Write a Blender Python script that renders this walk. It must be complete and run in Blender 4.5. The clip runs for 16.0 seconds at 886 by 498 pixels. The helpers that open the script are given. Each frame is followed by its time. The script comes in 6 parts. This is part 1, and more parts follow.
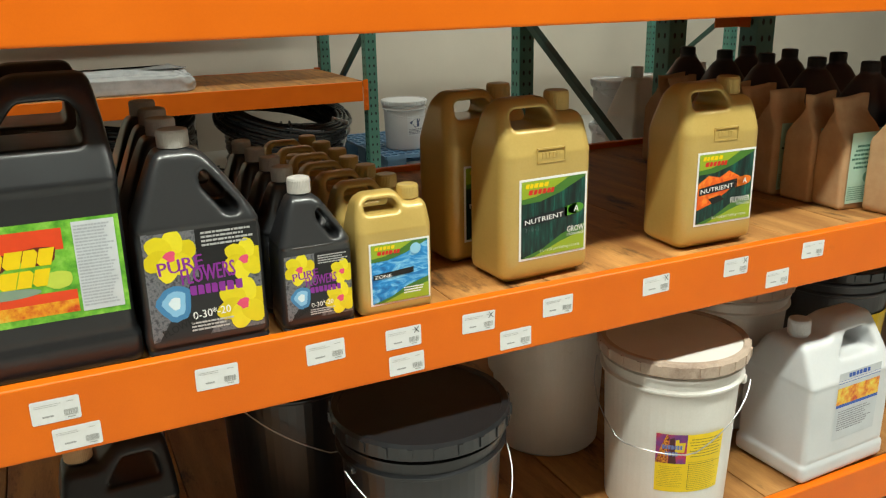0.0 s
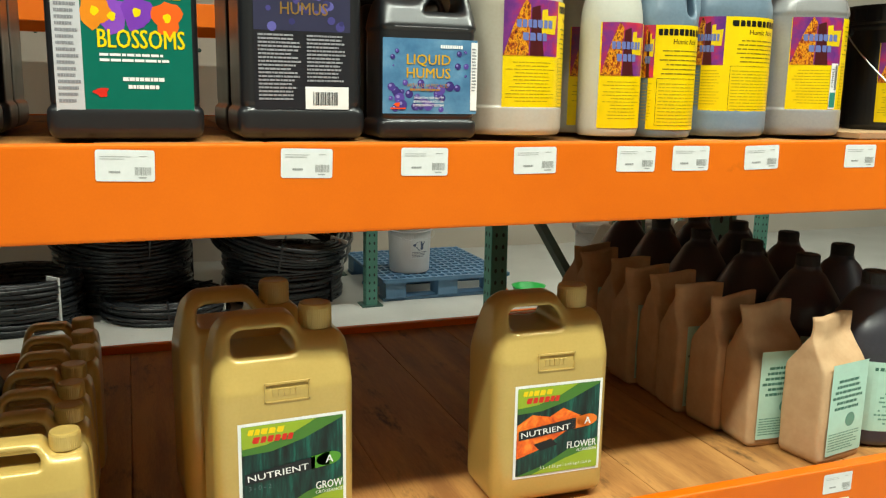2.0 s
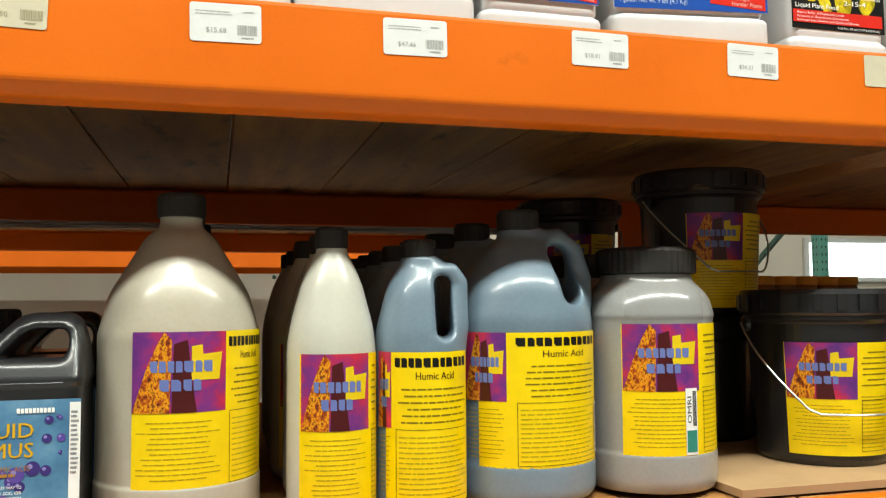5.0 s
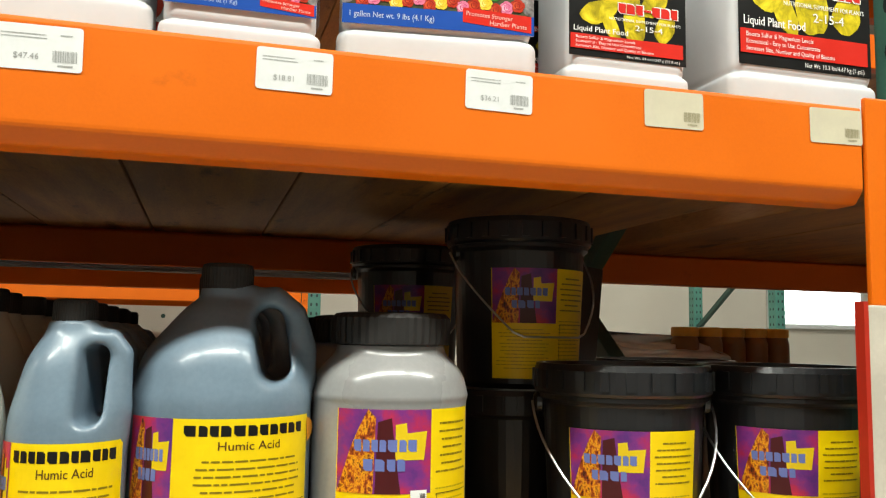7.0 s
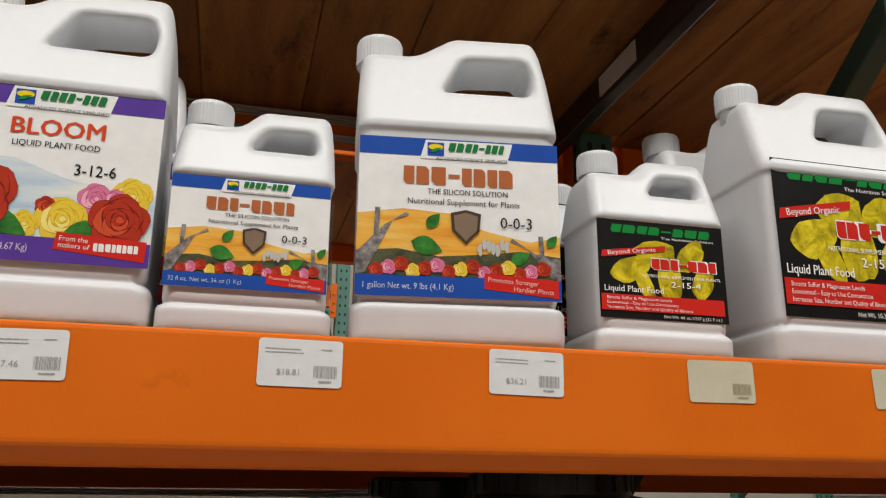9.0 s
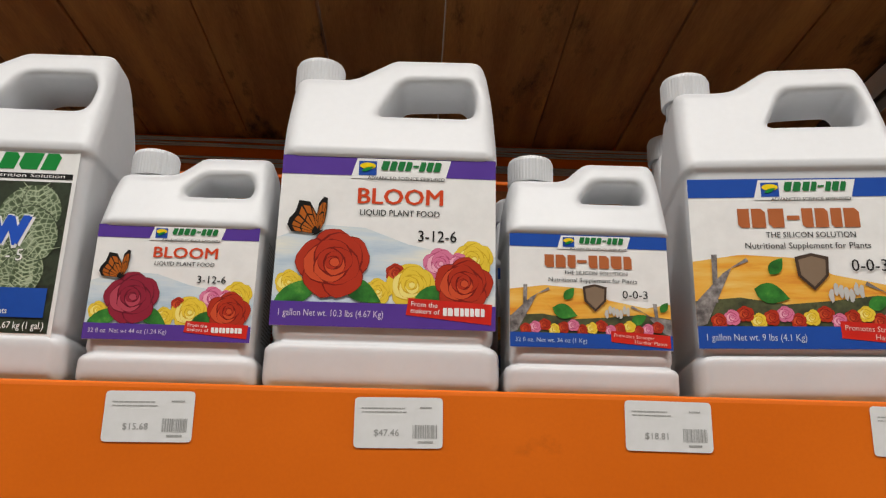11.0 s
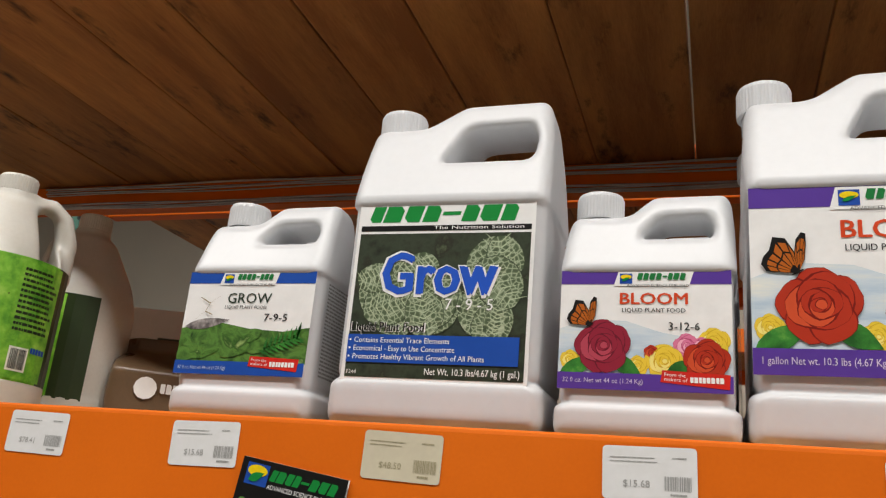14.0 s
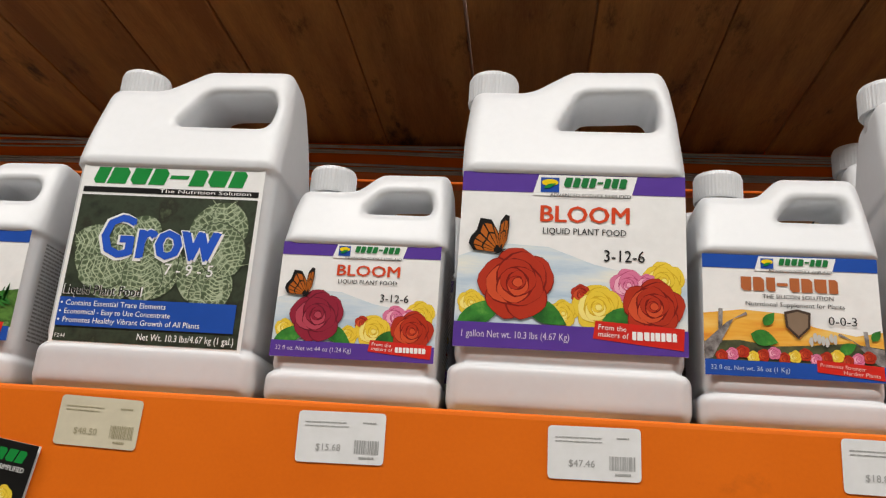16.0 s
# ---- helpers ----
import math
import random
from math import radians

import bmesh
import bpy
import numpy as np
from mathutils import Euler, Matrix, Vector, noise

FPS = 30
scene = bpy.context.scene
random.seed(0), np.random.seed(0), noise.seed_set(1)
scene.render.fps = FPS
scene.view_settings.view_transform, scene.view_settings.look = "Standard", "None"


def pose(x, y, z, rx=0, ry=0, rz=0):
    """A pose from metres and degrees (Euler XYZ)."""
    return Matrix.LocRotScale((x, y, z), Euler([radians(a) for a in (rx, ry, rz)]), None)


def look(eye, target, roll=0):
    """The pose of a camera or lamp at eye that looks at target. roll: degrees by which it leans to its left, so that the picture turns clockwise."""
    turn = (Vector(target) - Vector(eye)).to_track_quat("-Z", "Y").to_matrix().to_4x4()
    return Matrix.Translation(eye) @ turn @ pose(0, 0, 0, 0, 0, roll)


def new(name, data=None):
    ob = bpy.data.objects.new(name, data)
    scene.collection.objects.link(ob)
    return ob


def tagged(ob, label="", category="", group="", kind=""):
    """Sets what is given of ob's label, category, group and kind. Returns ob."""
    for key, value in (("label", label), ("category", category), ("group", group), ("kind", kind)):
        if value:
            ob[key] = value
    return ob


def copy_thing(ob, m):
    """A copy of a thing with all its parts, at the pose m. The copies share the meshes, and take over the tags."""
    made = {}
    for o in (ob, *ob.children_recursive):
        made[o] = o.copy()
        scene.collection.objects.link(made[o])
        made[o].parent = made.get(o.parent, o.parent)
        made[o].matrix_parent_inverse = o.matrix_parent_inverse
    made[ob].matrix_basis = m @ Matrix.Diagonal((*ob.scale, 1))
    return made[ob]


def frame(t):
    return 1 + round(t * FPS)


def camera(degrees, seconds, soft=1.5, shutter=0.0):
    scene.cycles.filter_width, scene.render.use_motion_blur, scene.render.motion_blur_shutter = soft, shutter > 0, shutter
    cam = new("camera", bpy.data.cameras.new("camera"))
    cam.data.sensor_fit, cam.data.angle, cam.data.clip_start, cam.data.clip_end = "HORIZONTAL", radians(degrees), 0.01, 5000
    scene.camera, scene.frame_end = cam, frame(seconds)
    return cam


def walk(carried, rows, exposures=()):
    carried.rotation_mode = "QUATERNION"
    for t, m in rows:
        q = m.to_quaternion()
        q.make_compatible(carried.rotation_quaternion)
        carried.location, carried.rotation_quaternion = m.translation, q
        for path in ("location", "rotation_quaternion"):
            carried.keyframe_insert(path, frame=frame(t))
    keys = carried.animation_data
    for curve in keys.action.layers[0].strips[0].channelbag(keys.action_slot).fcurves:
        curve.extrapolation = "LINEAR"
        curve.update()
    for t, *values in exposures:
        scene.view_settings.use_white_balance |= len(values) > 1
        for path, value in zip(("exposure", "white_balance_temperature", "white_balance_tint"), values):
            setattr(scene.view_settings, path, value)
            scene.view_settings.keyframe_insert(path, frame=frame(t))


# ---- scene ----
cam = camera(56.0, 16.0, soft=1.2)
PATH = [
    (0, (0.123, 0.073, 1.242), (0.944, 1.794, 0.64), -1.1),
    (0.5, (0.193, 0.16, 1.258), (1.017, 1.91, 0.752), -1.4),
    (1, (0.329, 0.215, 1.274), (1.138, 1.985, 0.816), -1.5),
    (1.5, (0.541, 0.188, 1.309), (1.292, 1.989, 0.87), -0.1),
    (2, (0.689, 0.216, 1.344), (1.38, 2.056, 0.974), 1.0),
    (2.5, (0.851, 0.275, 1.388), (1.524, 2.143, 1.142), 1.4),
    (3, (1.012, 0.308, 1.427), (1.679, 2.188, 1.278), 1.0),
    (3.5, (1.127, 0.342, 1.458), (1.707, 2.254, 1.375), 1.4),
    (3.7, (1.15, 0.352, 1.464), (1.688, 2.278, 1.428), 1.1),
    (5.8, (1.267, 0.462, 1.49), (1.789, 2.388, 1.627), -0.6),
    (6, (1.303, 0.463, 1.492), (1.828, 2.388, 1.622), -0.1),
    (6.5, (1.422, 0.486, 1.503), (1.998, 2.393, 1.672), -0.0),
    (7, (1.482, 0.513, 1.52), (2.03, 2.425, 1.725), 1.0),
    (7.5, (1.493, 0.541, 1.559), (1.992, 2.453, 1.867), 1.3),
    (8, (1.507, 0.55, 1.591), (2.043, 2.429, 2.018), 0.9),
    (8.2, (1.511, 0.551, 1.605), (2.086, 2.405, 2.085), 0.4),
    (10.3, (1.419, 0.569, 1.65), (1.627, 2.471, 2.234), 1.1),
    (10.5, (1.404, 0.571, 1.656), (1.593, 2.475, 2.239), 1.0),
    (11, (1.375, 0.583, 1.658), (1.428, 2.487, 2.266), 1.3),
    (11.5, (1.346, 0.589, 1.663), (1.254, 2.49, 2.277), 2.0),
    (12, (1.32, 0.597, 1.672), (1.082, 2.489, 2.277), 3.0),
    (12.5, (1.305, 0.601, 1.672), (0.941, 2.468, 2.289), 3.4),
    (13, (1.288, 0.598, 1.675), (0.856, 2.449, 2.295), 3.9),
    (13.5, (1.268, 0.591, 1.678), (0.746, 2.418, 2.303), 4.7),
    (14, (1.243, 0.586, 1.679), (0.625, 2.389, 2.286), 5.1),
    (14.5, (1.232, 0.587, 1.677), (0.601, 2.386, 2.282), 5.1),
    (15, (1.245, 0.591, 1.676), (0.654, 2.404, 2.28), 4.8),
    (15.5, (1.284, 0.591, 1.677), (0.909, 2.47, 2.251), 4.3),
    (16, (1.32, 0.594, 1.675), (1.11, 2.492, 2.27), 4.1),
]
walk(cam, [(t, look(eye, target, roll)) for t, eye, target, roll in PATH],
     exposures=[(0, -0.33, 6500, -4), (1.5, -0.26, 6500, -6), (2.5, -0.26, 6500, -8), (3.7, -0.42, 6500, -4), (5.8, -0.36, 6500, -2), (7.0, -0.34, 6500, 0), (8.2, -1.06, 6500, 7), (10.3, -1.28, 6500, 11), (12.0, -1.20, 6500, 11), (13.5, -1.13, 6500, 11), (16, -1.12, 6500, 11)])

# ---- light ----
world = bpy.data.worlds.new("warehouse_air")
scene.world = world
world.use_nodes = True
world.node_tree.nodes["Background"].inputs[0].default_value = (0.9, 0.95, 1.0, 1)
world.node_tree.nodes["Background"].inputs[1].default_value = 0.01

AISLE_WATTS, FAR_WATTS = 185.0, 80.0


def strip_lamp(x, y, z, length, watts):
    data = bpy.data.lights.new("tube_light", "AREA")
    data.shape, data.size, data.size_y, data.energy = "RECTANGLE", length, 0.24, watts
    data.color = (1.0, 0.97, 0.92)
    ob = new("tube_light", data)
    ob.matrix_world = pose(x, y, z)
    return ob


# ---- materials ----
def lin(c):
    """A hex colour as linear values."""
    v = [int(c[i:i + 2], 16) / 255 for i in (0, 2, 4)]
    return [x / 12.92 if x <= 0.04045 else ((x + 0.055) / 1.055) ** 2.4 for x in v]


def mat(name, c, c2=None, rough=0.5, metal=0.0, scale=20.0, bump=0.1, fine=250.0, stretch=(1, 1, 1), rvar=0.12, dirt=None, rand=0.0, trans=0.0, sss=0.0, spec=0.5, coat=0.0):
    """A surface with colour variation at two scales and fine relief. Colours are hex or linear triples."""
    m = bpy.data.materials.new(name)
    m.use_nodes = True
    t = m.node_tree
    n, l = t.nodes, t.links
    b = n["Principled BSDF"]
    c = lin(c) if isinstance(c, str) else c
    c2 = (lin(c2) if isinstance(c2, str) else c2) if c2 else [x * 0.82 for x in c]
    tc = n.new("ShaderNodeTexCoord")
    place = tc.outputs["Object"]
    if rand:
        who = n.new("ShaderNodeObjectInfo")
        far = n.new("ShaderNodeVectorMath")
        far.operation = "MULTIPLY_ADD"
        far.inputs[1].default_value = (31.0, 17.0, 23.0)
        l.new(who.outputs["Random"], far.inputs[0])
        l.new(place, far.inputs[2])
        place = far.outputs[0]
    mp = n.new("ShaderNodeMapping")
    mp.inputs["Scale"].default_value = stretch
    l.new(place, mp.inputs["Vector"])
    big = n.new("ShaderNodeTexNoise")
    big.inputs["Scale"].default_value, big.inputs["Detail"].default_value = scale, 6
    l.new(mp.outputs[0], big.inputs["Vector"])
    small = n.new("ShaderNodeTexNoise")
    small.inputs["Scale"].default_value, small.inputs["Detail"].default_value = fine, 4
    l.new(mp.outputs[0], small.inputs["Vector"])
    ramp = n.new("ShaderNodeValToRGB")
    ramp.color_ramp.elements[0].position, ramp.color_ramp.elements[1].position = 0.32, 0.68
    ramp.color_ramp.elements[0].color, ramp.color_ramp.elements[1].color = (*c2, 1), (*c, 1)
    mixf = n.new("ShaderNodeMath")
    mixf.operation = "MULTIPLY_ADD"
    mixf.inputs[1].default_value = 0.3
    l.new(small.outputs["Fac"], mixf.inputs[0])
    sub = n.new("ShaderNodeMath")
    sub.operation = "SUBTRACT"
    sub.inputs[1].default_value = 0.15
    l.new(big.outputs["Fac"], sub.inputs[0])
    l.new(sub.outputs[0], mixf.inputs[2])
    l.new(mixf.outputs[0], ramp.inputs[0])
    col = ramp.outputs[0]
    if dirt:
        d = n.new("ShaderNodeTexNoise")
        d.inputs["Scale"].default_value, d.inputs["Detail"].default_value, d.inputs["Roughness"].default_value = dirt[1], 9, 0.7
        dm = n.new("ShaderNodeMapping")
        dm.inputs["Scale"].default_value = [max(1.0, q * 0.45) for q in stretch]
        l.new(place, dm.inputs["Vector"])
        l.new(dm.outputs[0], d.inputs["Vector"])
        dr = n.new("ShaderNodeValToRGB")
        dr.color_ramp.elements[0].position, dr.color_ramp.elements[1].position = dirt[2], dirt[2] + 0.12
        dr.color_ramp.elements[0].color, dr.color_ramp.elements[1].color = (0, 0, 0, 1), (dirt[3], dirt[3], dirt[3], 1)
        l.new(d.outputs["Fac"], dr.inputs[0])
        mx = n.new("ShaderNodeMix")
        mx.data_type = "RGBA"
        l.new(dr.outputs[0], mx.inputs[0])
        l.new(col, mx.inputs[6])
        mx.inputs[7].default_value = (*lin(dirt[0]), 1)
        col = mx.outputs[2]
    if rand:
        oi = n.new("ShaderNodeObjectInfo")
        hs = n.new("ShaderNodeHueSaturation")
        ma = n.new("ShaderNodeMapRange")
        ma.inputs["To Min"].default_value, ma.inputs["To Max"].default_value = 1 - rand, 1 + rand
        l.new(oi.outputs["Random"], ma.inputs[0])
        l.new(ma.outputs[0], hs.inputs["Value"])
        l.new(col, hs.inputs["Color"])
        col = hs.outputs[0]
    l.new(col, b.inputs["Base Color"])
    rr = n.new("ShaderNodeMapRange")
    rr.inputs["To Min"].default_value, rr.inputs["To Max"].default_value = max(0.03, rough - rvar), min(1, rough + rvar)
    l.new(big.outputs["Fac"], rr.inputs[0])
    l.new(rr.outputs[0], b.inputs["Roughness"])
    b.inputs["Metallic"].default_value = metal
    b.inputs["Specular IOR Level"].default_value = spec
    b.inputs["Transmission Weight"].default_value = trans
    b.inputs["Coat Weight"].default_value, b.inputs["Coat Roughness"].default_value = coat, 0.16
    if sss:
        b.inputs["Subsurface Weight"].default_value = sss
        b.inputs["Subsurface Radius"].default_value = (0.02, 0.018, 0.015)
        b.inputs["Subsurface Scale"].default_value = 0.4
    if bump:
        bp = n.new("ShaderNodeBump")
        bp.inputs["Strength"].default_value, bp.inputs["Distance"].default_value = bump, 0.002
        l.new(mixf.outputs[0], bp.inputs["Height"])
        l.new(bp.outputs[0], b.inputs["Normal"])
    return m


def glow(name, c, power):
    m = bpy.data.materials.new(name)
    m.use_nodes = True
    b = m.node_tree.nodes["Principled BSDF"]
    b.inputs["Base Color"].default_value = (*c, 1)
    b.inputs["Emission Color"].default_value = (*c, 1)
    b.inputs["Emission Strength"].default_value = power
    return m


INKS = {}


def ink(c, rough=0.32):
    """Printing ink of a hex colour on a coated label."""
    if c not in INKS:
        INKS[c] = mat("ink_" + c, c, [x * 0.93 for x in lin(c)], rough, scale=60, bump=0.02, rvar=0.06)
    return INKS[c]


def blotch(name, stops, scale, detail=6, voronoi=False, rough=0.33, distort=0.0, stretch=(1, 1, 1), rough_tex=0.6):
    """Printed picture matter: a noise or cell pattern through several colours."""
    m = bpy.data.materials.new(name)
    m.use_nodes = True
    n, l = m.node_tree.nodes, m.node_tree.links
    b = n["Principled BSDF"]
    tc = n.new("ShaderNodeTexCoord")
    mp = n.new("ShaderNodeMapping")
    mp.inputs["Scale"].default_value = stretch
    l.new(tc.outputs["Object"], mp.inputs[0])
    if voronoi:
        tx = n.new("ShaderNodeTexVoronoi")
        tx.feature = "DISTANCE_TO_EDGE"
        out = tx.outputs["Distance"]
    else:
        tx = n.new("ShaderNodeTexNoise")
        tx.inputs["Detail"].default_value, tx.inputs["Roughness"].default_value, tx.inputs["Distortion"].default_value = detail, rough_tex, distort
        out = tx.outputs["Fac"]
    tx.inputs["Scale"].default_value = scale
    l.new(mp.outputs[0], tx.inputs["Vector"])
    r = n.new("ShaderNodeValToRGB")
    el = r.color_ramp.elements
    while len(el) < len(stops):
        el.new(0.5)
    for e, (p, c) in zip(el, stops):
        e.position, e.color = p, (*lin(c), 1)
    l.new(out, r.inputs[0])
    l.new(r.outputs[0], b.inputs["Base Color"])
    b.inputs["Roughness"].default_value = rough
    return m


M_ORANGE = mat("orange_rack_paint", (0.79, 0.160, 0.004), (0.72, 0.138, 0.004), 0.42, spec=0.28, scale=6, bump=0.06, fine=400, dirt=("7a3a12", 9, 0.66, 0.35))
M_GREEN = mat("teal_green_post_paint", (0.10, 0.27, 0.21), (0.07, 0.20, 0.16), 0.45, scale=8, bump=0.08, dirt=("2a2f2b", 14, 0.6, 0.5))
# The post green darkened: shade on the braces is put into the colour.
M_DARKGREEN = mat("dark_green_shaded_paint", (0.035, 0.085, 0.065), None, 0.5, scale=8)
M_HOLE = mat("post_hole_shadowed_steel", (0.02, 0.03, 0.03), None, 0.7)
M_WOOD = mat("pine_deck_plank", (0.54, 0.262, 0.075), (0.29, 0.115, 0.030), 0.62, scale=3.5, bump=0.35, fine=60, stretch=(7, 0.8, 7), dirt=("241206", 5, 0.56, 0.85), rand=0.16)
M_FLOOR = mat("pale_sealed_concrete", (0.52, 0.51, 0.48), (0.44, 0.43, 0.40), 0.45, scale=2.5, bump=0.08, fine=60, dirt=("6a6255", 4, 0.62, 0.4))
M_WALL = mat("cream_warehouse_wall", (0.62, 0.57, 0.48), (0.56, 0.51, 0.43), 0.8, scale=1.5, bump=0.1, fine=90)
# For the unseen walls: dark so that less light bounces onto the shelves.
M_DIMWALL = mat("dim_unseen_wall", (0.20, 0.18, 0.16), None, 0.85, scale=1.5, bump=0.2)
M_CHAR = mat("charcoal_plastic", (0.020, 0.021, 0.023), (0.026, 0.026, 0.028), 0.36, scale=9, bump=0.05, coat=0.6)
M_PALECAP = mat("pale_grey_cap", (0.56, 0.53, 0.49), None, 0.5)
M_CEIL = mat("white_roof_sheet", (0.6, 0.6, 0.58), None, 0.8, scale=2)
M_WHITE = mat("white_blow_moulded_plastic", (0.66, 0.67, 0.685), (0.61, 0.62, 0.635), 0.38, scale=9, bump=0.05, fine=160, sss=0.08)
M_NATURAL = mat("milky_natural_plastic", (0.66, 0.64, 0.58), (0.58, 0.56, 0.50), 0.34, scale=9, bump=0.04, sss=0.25)
M_BLACK = mat("black_plastic", (0.011, 0.012, 0.014), (0.015, 0.015, 0.017), 0.33, scale=12, bump=0.06, fine=200, dirt=("4a4640", 30, 0.70, 0.10), coat=0.35)
M_BLACKCAP = mat("black_ribbed_cap", (0.02, 0.018, 0.017), None, 0.5)
M_GOLD = mat("gold_pearl_plastic", (0.60, 0.42, 0.125), (0.53, 0.365, 0.10), 0.34, metal=0.2, scale=10, bump=0.04, coat=0.5)
M_GREYJUG = mat("grey_liquid_in_plastic", (0.36, 0.36, 0.35), (0.28, 0.28, 0.28), 0.3, scale=7, bump=0.04, sss=0.1, coat=0.45)
M_AMBERJUG = mat("milky_plastic_with_pale_liquid", (0.50, 0.47, 0.40), (0.43, 0.38, 0.29), 0.38, scale=4, bump=0.0, sss=0.0, coat=0.45)
M_BLUEGREY = mat("blue_grey_liquid_in_plastic", (0.20, 0.27, 0.34), (0.14, 0.20, 0.26), 0.38, scale=4, bump=0.0, sss=0.0, coat=0.45)
M_CREAMBOT = mat("cream_plastic_bottle", (0.60, 0.59, 0.52), (0.52, 0.51, 0.44), 0.36, scale=5, bump=0.0, sss=0.0, coat=0.45)
M_DARKJUG = mat("dark_brown_liquid_in_plastic", (0.050, 0.047, 0.060), (0.032, 0.030, 0.038), 0.38, scale=7, bump=0.05, coat=0.3)
M_KRAFT = mat("kraft_paper", (0.58, 0.38, 0.21), (0.50, 0.31, 0.16), 0.72, scale=25, bump=0.35, fine=120, rand=0.05)
M_CARD = mat("corrugated_cardboard", (0.45, 0.29, 0.15), (0.38, 0.24, 0.12), 0.8, scale=18, bump=0.2)
M_STEEL = mat("galvanised_wire", (0.62, 0.63, 0.64), None, 0.35, metal=0.9, scale=30)
M_TUBE = mat("black_polyethylene_tubing", (0.022, 0.024, 0.028), None, 0.3, scale=30, bump=0.05)
M_BLUE = mat("blue_plastic_pallet", (0.13, 0.26, 0.42), (0.10, 0.20, 0.34), 0.5, scale=9, dirt=("6a6a60", 8, 0.6, 0.4))
M_FILM = mat("clear_plastic_film", (0.75, 0.78, 0.8), (0.6, 0.62, 0.64), 0.15, scale=14, bump=0.6, fine=60, trans=0.35)
M_LIDDUST = mat("dusty_white_lid", (0.55, 0.44, 0.35), (0.42, 0.31, 0.24), 0.65, scale=6, bump=0.15, dirt=("5a3a28", 9, 0.55, 0.5))
M_BUCKETW = mat("scuffed_white_bucket_plastic", (0.78, 0.76, 0.72), (0.70, 0.67, 0.62), 0.4, scale=7, bump=0.06, dirt=("8a7560", 12, 0.66, 0.4))
M_PAPERTAG = mat("white_tag_paper", (0.80, 0.80, 0.80), (0.76, 0.76, 0.75), 0.45, scale=60, bump=0.03)
M_OLDTAG = mat("yellowed_tag_paper", (0.66, 0.60, 0.44), (0.60, 0.54, 0.40), 0.5, scale=40, bump=0.03)
M_TUBEGLOW = glow("lit_fluorescent_tube", (1.0, 0.97, 0.92), 14.0)
M_DAYLIGHT = glow("bright_far_opening", (0.93, 0.98, 1.0), 6.0)
P_VEIN = blotch("printed_leaf_veins", [(0.0, "b4bfa2"), (0.07, "7f8f70"), (0.18, "566649"), (0.5, "44523b")], 240, voronoi=True)
P_DARKLEAF = blotch("printed_dark_foliage", [(0.3, "1e2219"), (0.5, "3a4434"), (0.62, "2b2c22"), (0.75, "5b6a4e")], 60)
P_CLIFF = blotch("printed_cliff_rock", [(0.32, "2a0d10"), (0.45, "a8480e"), (0.54, "f0a41a"), (0.62, "5a1a0c"), (0.75, "e07a12")], 150, stretch=(1.6, 1, 1))
P_DUSK = blotch("printed_purple_dusk", [(0.3, "4a2a78"), (0.45, "7a2f80"), (0.56, "b02856"), (0.70, "d8323a")], 22)
P_SKY = blotch("printed_misty_sky", [(0.3, "8fb3cf"), (0.5, "cfdde6"), (0.7, "f2f0e0")], 16, stretch=(0.5, 1, 3))
P_SUNSET = blotch("printed_sunset", [(0.3, "dc6e24"), (0.48, "f0b040"), (0.7, "f6d47a")], 24, stretch=(0.4, 1, 3))
P_HILLS = blotch("printed_dark_hills", [(0.35, "33382a"), (0.6, "5c6040"), (0.75, "242b1e")], 70)
P_BARK = blotch("printed_grey_bark", [(0.35, "4a4444"), (0.55, "8f8a88"), (0.75, "c9c4c0")], 120)
P_GREEN = blotch("printed_green_leaf", [(0.35, "1f5a22"), (0.6, "3c8a34"), (0.75, "77b04c")], 80)
P_PODS = blotch("printed_green_pods", [(0.3, "20401a"), (0.5, "5d8a3c"), (0.62, "31571f"), (0.75, "9cba70")], 65, distort=0.6)
P_WATER = blotch("printed_blue_water", [(0.3, "0f4f9c"), (0.48, "2f8fd8"), (0.6, "8fd0f2"), (0.72, "1a66b4")], 38, distort=1.5, stretch=(0.6, 1, 1.6))
P_TEALDARK = blotch("printed_dark_teal_streaks", [(0.35, "06120f"), (0.55, "0d3a33"), (0.7, "1f6a58")], 40, stretch=(3, 1, 0.4))
P_PETAL = blotch("printed_orange_petals", [(0.3, "c83a08"), (0.5, "f26a10"), (0.68, "ffa13a")], 45, distort=1.0)
P_BUBBLE = blotch("printed_blue_mist", [(0.3, "3f6a92"), (0.55, "5a88ad"), (0.75, "7aa2bf")], 28)
P_GREYPIC = blotch("printed_grey_mesh", [(0.35, "3a3a40"), (0.5, "77777c"), (0.65, "4a4a52")], 140)
P_ORCHID = blotch("printed_yellow_orchid", [(0.3, "6a6408"), (0.5, "c8b414"), (0.65, "f0dc30")], 55, distort=0.8)
P_LIME = blotch("printed_lime_leaf", [(0.3, "3f8a1c"), (0.55, "7cc03a"), (0.75, "a8d860")], 60)
P_CITRUS = blotch("printed_fruit", [(0.3, "c8380e"), (0.5, "e8a01c"), (0.7, "e8d85a")], 60)


# ---- mesh helpers ----
def thing(name, label, category, group="", kind="", at=None):
    ob = new(name)
    ob.empty_display_size = 0.05
    if at is not None:
        ob.matrix_world = at
    return tagged(ob, label, category, group, kind)


